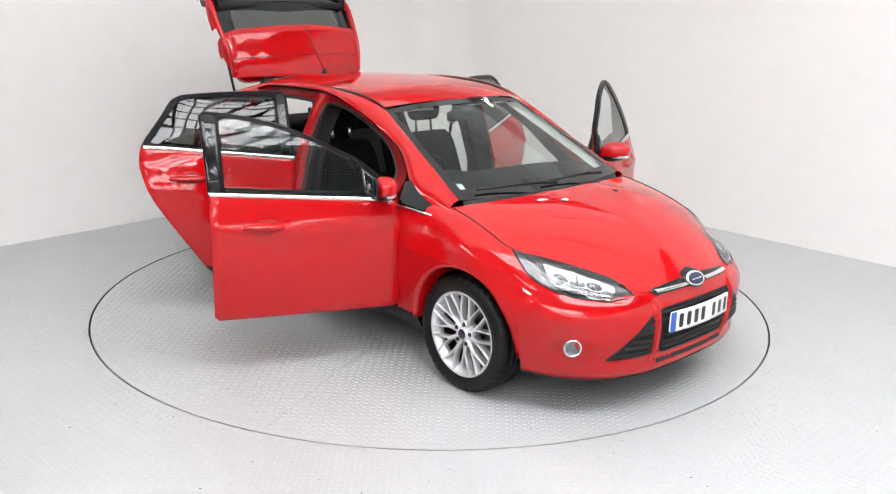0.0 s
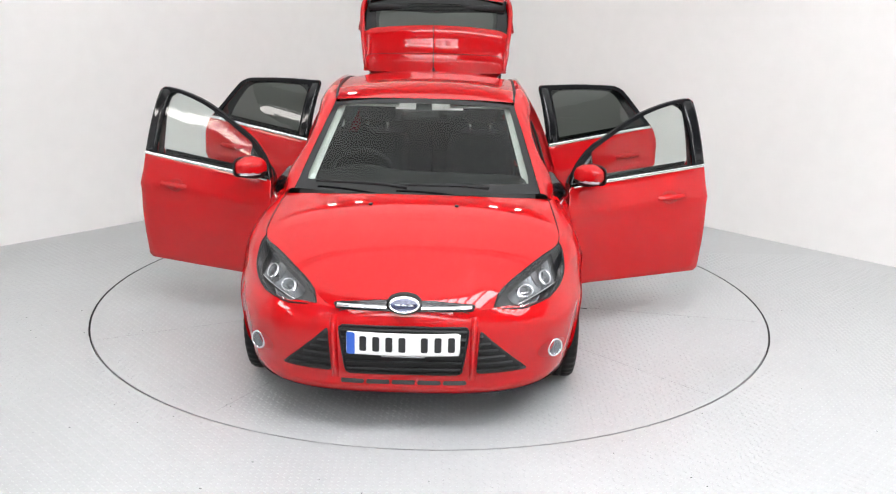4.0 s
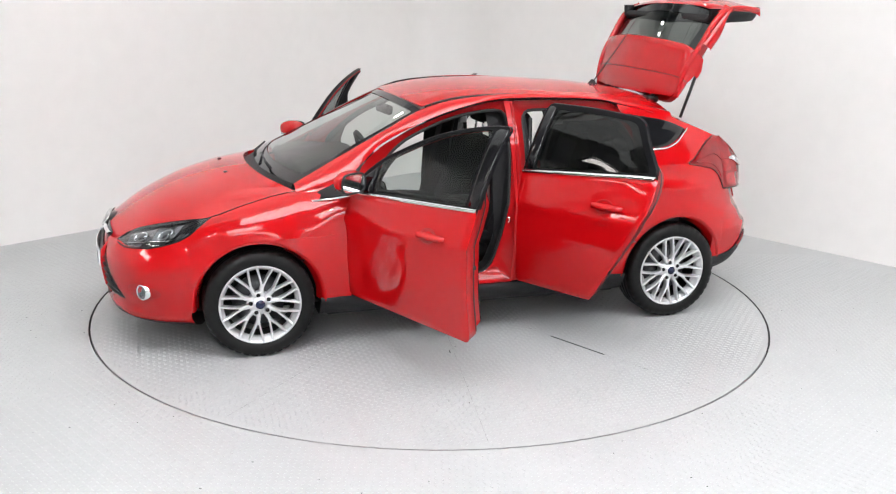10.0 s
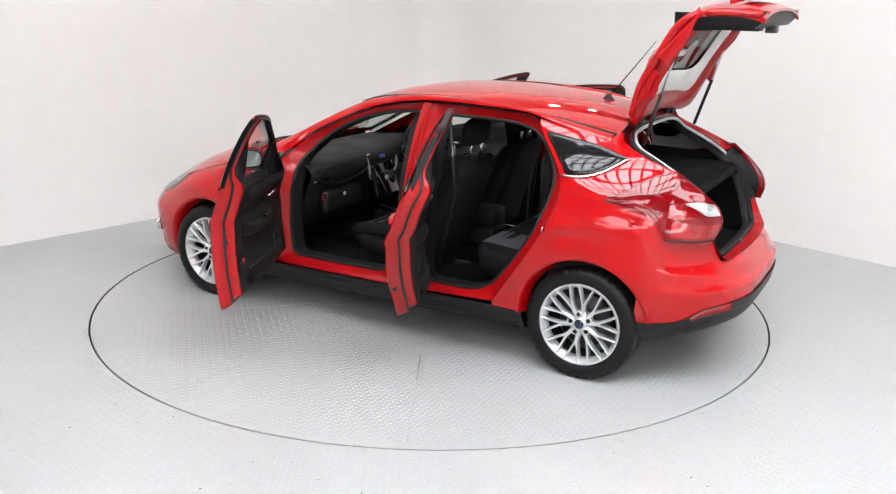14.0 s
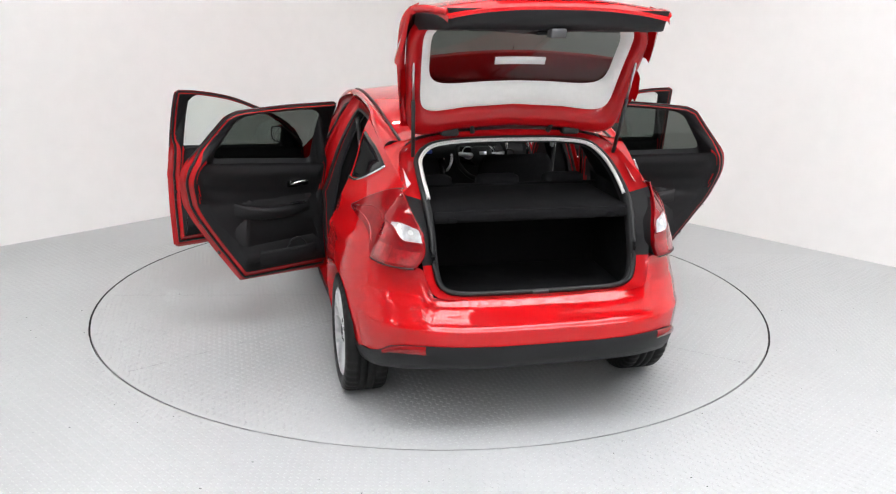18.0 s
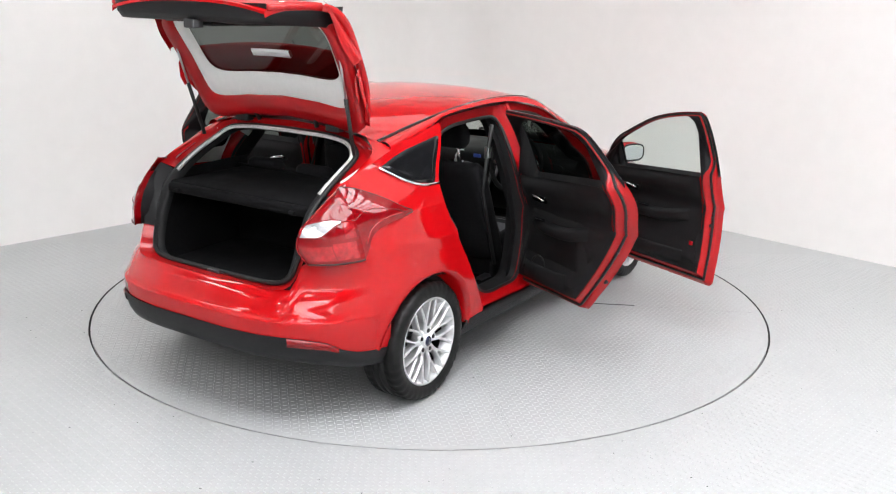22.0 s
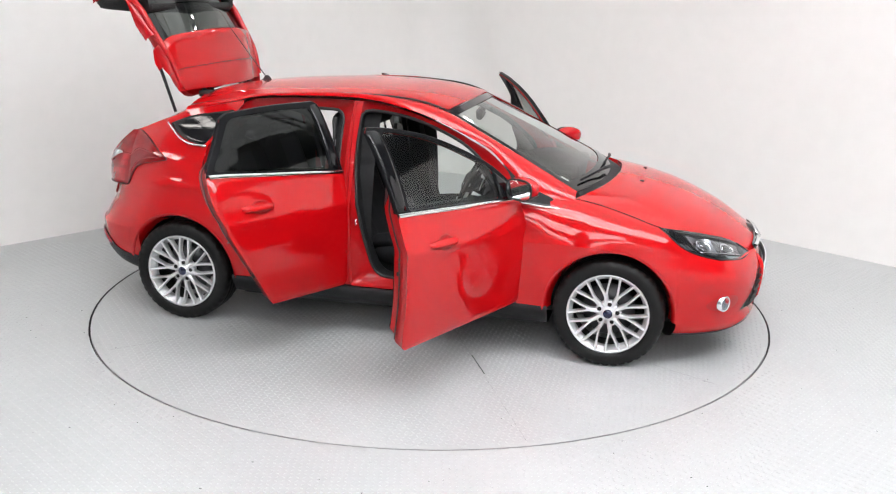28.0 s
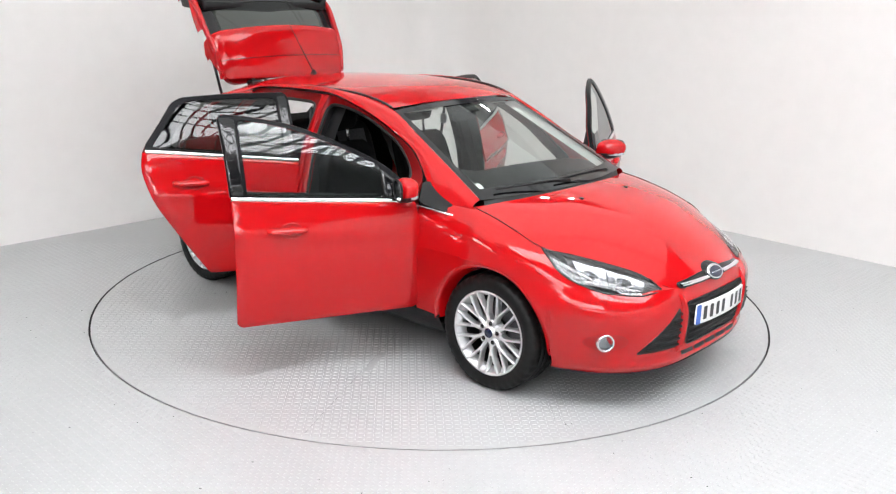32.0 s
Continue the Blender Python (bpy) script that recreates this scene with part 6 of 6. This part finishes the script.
def build_seat(y):
    """A front seat, tipped back a little."""
    cush = curve([(0.36, 0.475), (0.38, 0.535), (0.30, 0.570), (0.0, 0.535), (-0.18, 0.515), (-0.22, 0.47), (-0.16, 0.40), (0.25, 0.40)], 40, True)
    seat = part("front_seat", pad_mesh(cush, y - 0.25, y + 0.25), CLOTH, car, "charcoal cloth front seat with grey inserts")
    ins = [[Vector((x, y + 0.155 * u, z + 0.006)) for x, z in ((0.345, 0.556), (0.26, 0.566), (0.05, 0.544), (-0.10, 0.527))] for u in (-1, -0.5, 0, 0.5, 1)]
    part("cushion_insert", flip(grid(ins)), CLOTH_GREY, seat)
    for e in (-1, 1):
        part("cushion_bolster", tube(curve([(0.35, y + e * 0.205, 0.535), (0.2, y + e * 0.215, 0.570), (-0.02, y + e * 0.215, 0.560), (-0.18, y + e * 0.205, 0.530)], 12), [0.03] + [0.045] * 10 + [0.03], 10), CLOTH, seat)
    back = curve([(-0.13, 0.50), (-0.21, 0.70), (-0.295, 0.92), (-0.355, 1.040), (-0.405, 1.064), (-0.455, 1.03), (-0.42, 0.90), (-0.34, 0.68), (-0.27, 0.46), (-0.18, 0.43)], 44, True)
    rows = []
    n = 16
    for q in range(n + 1):
        u = -1 + 2 * q / n
        f = 1 - 0.45 * abs(u) ** 7
        r = []
        for p in back:
            h = (p[1] - 0.45) / 0.67
            w = 0.255 - 0.03 * h - 0.05 * smooth01((h - 0.8) / 0.2)
            c = Vector((-0.22 - 0.22 * h, p[1]))
            bol = 0.035 * smooth01((abs(u) - 0.55) / 0.3) * (1 - smooth01((abs(u) - 0.93) / 0.07)) if p[0] > c[0] else 0
            r.append(Vector((c[0] + (p[0] - c[0]) * f + bol, y + w * u, p[1])))
        rows.append(r)
    v, f = grid(rows, close_u=True)
    k = len(back)
    f.append(tuple(range(k - 1, -1, -1)))
    f.append(tuple(range(len(v) - k, len(v))))
    part("backrest", (v, f), CLOTH, seat)
    ins = [[Vector((-0.205 - 0.365 * (z - 0.62) * 0.62 / 0.62 + 0.004, y + (0.135 - 0.02 * (z - 0.62)) * u, z)) for z in (0.62, 0.72, 0.82, 0.92, 0.99)] for u in (-1, -0.5, 0, 0.5, 1)]
    part("back_insert", grid(ins), CLOTH_GREY, seat)
    hr = curve([(-0.375, 1.150), (-0.36, 1.215), (-0.385, 1.290), (-0.42, 1.310), (-0.455, 1.285), (-0.46, 1.205), (-0.44, 1.150)], 28, True)
    part("head_restraint", pad_mesh([Vector(p) for p in hr], y - 0.125, y + 0.125, n=12), CLOTH, seat)
    for e in (-1, 1):
        part("restraint_post", tube([(-0.400, y + e * 0.07, 1.05), (-0.420, y + e * 0.07, 1.18)], 0.0085, 8), CHROME, seat)
    part("seat_base", box(-0.20, 0.32, y - 0.21, y + 0.21, 0.30, 0.44, 0.03), TRIM, seat)
    part("seat_rail", box(-0.30, 0.42, y - 0.19, y - 0.15, 0.305, 0.335, 0.004), STEEL, seat)


def build_rear_seat():
    cush = curve([(-0.52, 0.49), (-0.51, 0.55), (-0.58, 0.585), (-0.85, 0.555), (-1.04, 0.54), (-1.06, 0.45), (-0.80, 0.38), (-0.56, 0.40)], 40, True)
    seat = part("rear_seat", pad_mesh(cush, -0.64, 0.64, n=24), CLOTH, car, "charcoal cloth rear bench with grey inserts")
    back = curve([(-0.98, 0.52), (-1.04, 0.72), (-1.12, 0.95), (-1.165, 1.045), (-1.215, 1.05), (-1.24, 0.95), (-1.18, 0.62), (-1.12, 0.48)], 40, True)
    for y0, y1 in ((-0.60, -0.005), (0.005, 0.60)):
        part("backrest", pad_mesh([Vector(p) for p in back], y0, y1, n=14), CLOTH, seat)
    for y in (-0.37, 0.37):
        ins = [[Vector((x, y + 0.15 * u, z + 0.007)) for x, z in ((-0.545, 0.577), (-0.62, 0.580), (-0.76, 0.566), (-0.92, 0.550))] for u in (-1, -0.5, 0, 0.5, 1)]
        part("cushion_insert", flip(grid(ins)), CLOTH_GREY, seat)
        ins = [[Vector((x + 0.008, y + 0.14 * u, z)) for x, z in ((-1.005, 0.60), (-1.05, 0.75), (-1.105, 0.90), (-1.14, 0.99))] for u in (-1, 0, 1)]
        part("back_insert", grid(ins), CLOTH_GREY, seat)
    for y in (-0.37, 0.0, 0.37):
        hr = curve([(-1.155, 1.035), (-1.145, 1.07), (-1.165, 1.098), (-1.20, 1.105), (-1.235, 1.09), (-1.235, 1.04)], 24, True)
        part("head_restraint", pad_mesh([Vector(p) for p in hr], y - 0.115, y + 0.115, n=10), CLOTH, seat)
    # belt buckles and belts
    for s in (1, -1):
        part("seat_belt", mirrored(tube([(-0.375, 0.635, 1.30), (-0.40, 0.60, 0.9), (-0.33, 0.66, 0.45)], 0.014, 4), s), SEAL, seat)
        part("belt_guide", mirrored(box(-0.395, -0.355, 0.60, 0.63, 1.10, 1.17, 0.006), s), SATIN, seat)


def build_dash():
    # the board: a section drawn across the car, its face hollowed towards the middle
    sec = [(1.02, 0.90), (1.04, 0.955), (0.86, 0.972), (0.66, 0.968), (0.56, 0.945), (0.525, 0.90), (0.545, 0.84), (0.575, 0.78), (0.60, 0.70), (0.66, 0.60), (0.74, 0.52), (0.93, 0.50)]
    prof = curve(sec, 44, True)
    rows = []
    for q in range(33):
        u = -1 + q / 16
        y = 0.735 * u
        r = []
        hump = 0.045 * math.exp(-((y + 0.37) / 0.17) ** 2)
        for p in prof:
            x, z = p[0], p[1]
            if x < 0.75:
                x += 0.10 * abs(u) ** 3 * 0.6 - 0.02
            if z > 0.88 and x < 0.8:
                z += hump * smooth01((0.80 - x) / 0.15)
            if z > 0.93:
                z += 0.012 * (1 - u * u)
            r.append(Vector((x, y, z)))
        rows.append(r)
    dash = part("dashboard", flip(grid(rows, close_u=True)), TRIM, car, "black moulded dashboard with silver accents")
    # instruments under their hood
    part("instrument_panel", moved(box(-0.01, 0.01, -0.14, 0.14, -0.05, 0.05, 0.01), pose(0.512, -0.37, 0.915, 0, 18, 0)), BLACK_GLOSS, dash)
    part("instrument_display", moved(box(-0.004, 0.004, -0.016, 0.016, -0.015, 0.012, 0.002), pose(0.497, -0.37, 0.920, 0, 18, 0)), SCREEN, dash)
    for y in (-0.445, -0.295):
        m = pose(0.498, y, 0.915, 0, 18, 0) @ pose(0, 0, 0, 0, 0, 90)
        part("dial_ring", moved(lathe([(0.040, 0.0), (0.044, 0.004), (0.048, 0.0)], 28), m), SATIN, dash)
    # centre stack: screen, audio keys, upright silver-edged vents
    part("radio_panel", moved(box(-0.03, 0.05, -0.135, 0.135, -0.17, 0.17, 0.025), pose(0.515, 0, 0.80, 0, 20, 0)), BLACK_GLOSS, dash)
    part("centre_display", moved(box(-0.004, 0.004, -0.030, 0.030, -0.012, 0.012, 0.003), pose(0.512, 0, 0.925, 0, 20, 0)), SCREEN, dash)
    for s in (1, -1):
        ly = s * 0.125
        ring_ = [(0.535, ly + s * 0.035, 0.94), (0.505, ly + s * 0.05, 0.88), (0.515, ly + s * 0.02, 0.79), (0.525, ly - s * 0.015, 0.79), (0.52, ly - s * 0.005, 0.88), (0.537, ly - s * 0.005, 0.94)]
        part("air_vent_surround", tube(curve(ring_, 30, True) + curve(ring_, 30, True)[:2], 0.0105, 6), SATIN, dash)
        part("air_vent", moved(box(-0.01, 0.01, -0.022, 0.022, -0.055, 0.055, 0.008), pose(0.524, ly + s * 0.018, 0.87, 0, 14, 0)), SEAL, dash)
        part("side_vent_surround", tube([Vector((0.545 + 0.04 * abs(math.sin(a)) * 0, s * (0.60 + 0.06 * math.cos(a)), 0.895 + 0.035 * math.sin(a))) for a in [q * math.tau / 24 for q in range(26)]], 0.006, 6), BLACK_GLOSS, dash)
        part("dash_strip", tube(curve([(0.515, s * 0.20, 0.865), (0.505, s * 0.36, 0.83), (0.53, s * 0.55, 0.82), (0.58, s * 0.70, 0.85)], 16), 0.010, 8), BLACK_GLOSS, dash)
    for i in range(3):
        for j in range(4):
            part("audio_key", moved(box(-0.006, 0.004, -0.012, 0.012, -0.006, 0.006, 0.002), pose(0.487 + 0.012 * i - 0.0, -0.048 + 0.032 * j, 0.815 - 0.028 * i, 0, 20, 0)), STEEL, dash)
    part("audio_knob", moved(lathe([(0.0, -0.016), (0.018, -0.014), (0.020, 0.0)], 20), pose(0.478, 0, 0.775, 0, 0, 0) @ pose(0, 0, 0, 0, 0, -90)), SATIN, dash)
    part("glove_box", box(0.535, 0.60, 0.20, 0.62, 0.62, 0.78, 0.03), TRIM, dash)
    part("glove_box_lock", moved(lathe([(0.0, -0.006), (0.012, -0.005), (0.014, 0.0)], 16), pose(0.534, 0.42, 0.73, 0, 0, -90)), SATIN, dash)
    part("light_switch", moved(lathe([(0.0, -0.016), (0.016, -0.014), (0.018, 0.0)], 20), pose(0.525, -0.60, 0.775, 0, 0, -90)), SATIN, dash)
    lb = [[screen(0.885 + 0.030 * k * math.cos(q * math.tau / 24), 0.115 + 0.05 * k * math.sin(q * math.tau / 24), 0.007) for q in range(24)] for k in (1.0, 0.62, 0.1)]
    part("round_sticker", grid(lb, close_u=True), INK, car, "small black round windscreen sticker")
    ab = [Vector((0.545, 0.655 + 0.022 * math.cos(q * math.tau / 20), 0.745 + 0.022 * math.sin(q * math.tau / 20))) for q in range(22)]
    part("warning_ring", tube([p + Vector((-0.015, 0, 0)) for p in ab], 0.003, 5), LENS_RED, dash)
    part("windscreen_label", grid([[screen(-0.915 + 0.045 * i / 3, 0.108 + 0.055 * j / 3, 0.008) for i in range(4)] for j in range(4)]), PLATE_WHITE, car, "small white paper label on the windscreen")
    # console with gear lever
    part("centre_console", join(box(-0.42, 0.52, -0.105, 0.105, 0.42, 0.56, 0.03), box(-0.42, -0.08, -0.095, 0.095, 0.54, 0.68, 0.03)), TRIM, car, "black centre console with gear lever")
    cc = car.children[-1]
    part("console_trim", box(0.10, 0.46, -0.085, 0.085, 0.555, 0.572, 0.008), BLACK_GLOSS, cc)
    for e in (-1, 1):
        part("console_rail", tube([(0.08, e * 0.088, 0.568), (0.28, e * 0.092, 0.575), (0.47, e * 0.088, 0.60)], 0.005, 6), SATIN, cc)
    part("gear_gaiter", lathe_at((0.26, 0, 0.57), [(0.018, 0.075), (0.028, 0.05), (0.05, 0.0)], (1, 1)), SEAL, cc)
    part("gear_lever", tube([(0.26, 0, 0.60), (0.25, 0, 0.685)], 0.008, 8), CHROME, cc)
    part("gear_knob", lathe_at((0.25, 0, 0.675), [(0.0, 0.055), (0.018, 0.05), (0.024, 0.03), (0.018, 0.005), (0.008, 0.0)]), SATIN, cc)
    part("hand_brake", tube([(0.0, -0.045, 0.60), (0.10, -0.045, 0.63), (0.19, -0.045, 0.655)], [0.018, 0.016, 0.014], 8), SATIN, cc)
    # steering wheel
    m = pose(0.415, -0.37, 0.915, 0, 0, 0) @ pose(0, 0, 0, 0, 24, 0)
    rim = [Vector((0, 0.182 * math.cos(a), 0.182 * math.sin(a))) for a in [q * math.tau / 48 for q in range(49)]]
    sw = part("steering_wheel", moved(tube(rim + [rim[1]], 0.0165, 10, False), m), TRIM, car, "black leather steering wheel with silver spokes")
    part("wheel_boss", moved(box(-0.045, 0.03, -0.075, 0.075, -0.065, 0.06, 0.03, 3), m), TRIM, sw)
    for a in ((0.0, 0.17, 0.0, 0.06), (0.0, -0.17, 0.0, -0.06)):
        part("wheel_spoke", moved(tube([(-0.01, a[3], -0.01), (-0.012, (a[1] + a[3]) / 2, -0.004), (0, a[1], 0.01)], [0.022, 0.018, 0.014], 8), m), SATIN, sw)
    part("wheel_spoke", moved(tube([(-0.01, 0, -0.05), (0, 0, -0.175)], [0.026, 0.016], 8), m), SATIN, sw)
    part("wheel_badge", moved(box(-0.050, -0.044, -0.026, 0.026, -0.012, 0.012, 0.002), m), SATIN, sw)
    part("steering_column", tube([(0.43, -0.37, 0.905), (0.58, -0.37, 0.84)], 0.05, 12), TRIM, sw)
    for e in (-1, 1):
        part("stalk", tube([(0.47, -0.37, 0.89), (0.455, -0.37 + e * 0.15, 0.90)], [0.009, 0.007], 6), SEAL, sw)
    # rear-view mirror on its foot
    rv = part("rear_view_mirror", moved(box(-0.018, 0.018, -0.115, 0.115, -0.032, 0.032, 0.016, 3), pose(0.385, -0.02, 1.292, 0, -8, 6)), SEAL, car, "black interior mirror at the windscreen")
    part("mirror_pane", moved(box(-0.020, -0.0185, -0.105, 0.105, -0.025, 0.025), pose(0.385, -0.02, 1.292, 0, -8, 6)), MIRROR, rv)
    part("mirror_foot", join(tube([(0.385, 0, 1.305), (0.405, 0, 1.342)], 0.012, 8), moved(box(-0.045, 0.045, -0.05, 0.05, -0.008, 0.008, 0.006), pose(0.405, 0, 1.338, 0, 25, 0))), SEAL, rv)
    for e in (-1, 1):
        part("sun_visor", moved(box(-0.075, 0.075, e * 0.33 - 0.17, e * 0.33 + 0.17, -0.008, 0.008, 0.006), pose(0.22, 0, 1.352, 0, 14, 0)), HEADLINING, car)


build_cabin()
for y in (-0.365, 0.365):
    build_seat(y)
build_rear_seat()
build_dash()


# ---------- the boot opening ----------
def boot_frame():
    # outer edge of the opening follows the shut tailgate; inner edge is the load opening
    half_out = [Vector(p) for p in ((-1.375, 0.0, 1.372), (-1.380, 0.30, 1.358), (-1.388, 0.50, 1.318), (-1.42, 0.575, 1.275), (-1.55, 0.600, 1.215), (-1.66, 0.612, 1.165), (-1.745, 0.622, 1.118),
                                    (-1.83, 0.598, 1.045), (-1.89, 0.575, 0.96), (-1.905, 0.565, 0.86), (-1.945, 0.550, 0.77), (-1.985, 0.52, 0.705), (-2.01, 0.44, 0.690), (-2.025, 0.2, 0.688), (-2.03, 0.0, 0.688))]
    half_in = [Vector(p) for p in ((-1.415, 0.0, 1.325), (-1.42, 0.30, 1.318), (-1.435, 0.42, 1.298), (-1.475, 0.478, 1.250), (-1.60, 0.495, 1.185), (-1.72, 0.495, 1.115), (-1.81, 0.493, 1.04),
                                   (-1.86, 0.490, 0.95), (-1.89, 0.488, 0.88), (-1.915, 0.482, 0.80), (-1.935, 0.465, 0.74), (-1.95, 0.425, 0.712), (-1.955, 0.37, 0.70), (-1.96, 0.2, 0.695), (-1.96, 0.0, 0.693))]
    def full(h):
        c = curve(h, 60)
        return c + [Vector((p.x, -p.y, p.z)) for p in reversed(c[:-1])][:-1]
    a, b = full(half_out), full(half_in)
    mid = [p.lerp(q, 0.84) + Vector((0.035, 0, -0.018)) for p, q in zip(a, b)]
    n = len(a)
    k0 = next(i for i in range(60) if a[i].z < 1.135)
    k1 = next(i for i in range(60) if a[i].z < 0.835)
    red = [i % n for i in range(-k0, k0 + 1)]
    part("boot_frame", grid([[a[i] for i in red], [a[i].lerp(mid[i], 0.5) + Vector((0.03, 0, -0.01)) for i in red], [mid[i] for i in red]]), RED_DEEP, car)
    for lo, hi in ((k0, k1), (n - k1, n - k0)):
        part("boot_side_trim", grid([[a[i] for i in range(lo, hi + 1)], [mid[i] for i in range(lo, hi + 1)]]), TRIM, car)
    part("boot_sill", grid([[a[i] for i in range(k1, n - k1 + 1)], [mid[i] for i in range(k1, n - k1 + 1)]]), RED_DEEP, car)
    part("boot_edge_trim", grid([mid, b, [p + Vector((0.07, 0, -0.03)) for p in b]], close_u=True), TRIM, car)
    part("boot_seal", tube([p + Vector((-0.012, 0, 0.012)) for p in mid + mid[:2]], 0.013, 8), SEAL, car, "black rubber boot seal")
    c = b[: 36]
    arc = list(reversed([Vector((p.x, -p.y, p.z)) for p in b[1:29]])) + b[:29]
    part("boot_pale_edge", tube([p + Vector((0.012, 0, -0.004)) for p in arc], 0.010, 6), HEADLINING, car, "pale edge of the headlining round the boot")
    part("boot_lock", box(-1.965, -1.945, -0.04, 0.04, 0.676, 0.694, 0.004), STEEL, car)
    part("load_sill", box(-1.99, -1.90, -0.42, 0.42, 0.640, 0.672, 0.012), BLACK_PLASTIC, car)


boot_frame()


# ---------- what moves: the turntable and the car on it turn together ----------
def heading(t):
    keys = ((0.0, -48.2), (0.5, -51.4), (1.0, -56.4))
    slow = ((29.5, -392.5), (30.0, -397.8), (30.5, -401.0), (31.0, -402.7), (31.5, -403.0), (32.0, -403.0))
    for q, a in keys + slow:
        if abs(q - t) < 0.01:
            return a
    return -56.54 - 11.79 * (t - 1)


def motions():
    rows_table, rows_car = [], []
    for i in range(65):
        t = i * 0.5
        m = pose(0, 0, 0, 0, 0, heading(t))
        rows_table.append((t, m))
        rows_car.append((t, m @ pose(-0.0586, -0.0578, 0)))
    walk(turntable, rows_table)
    walk(car, rows_car)


motions()
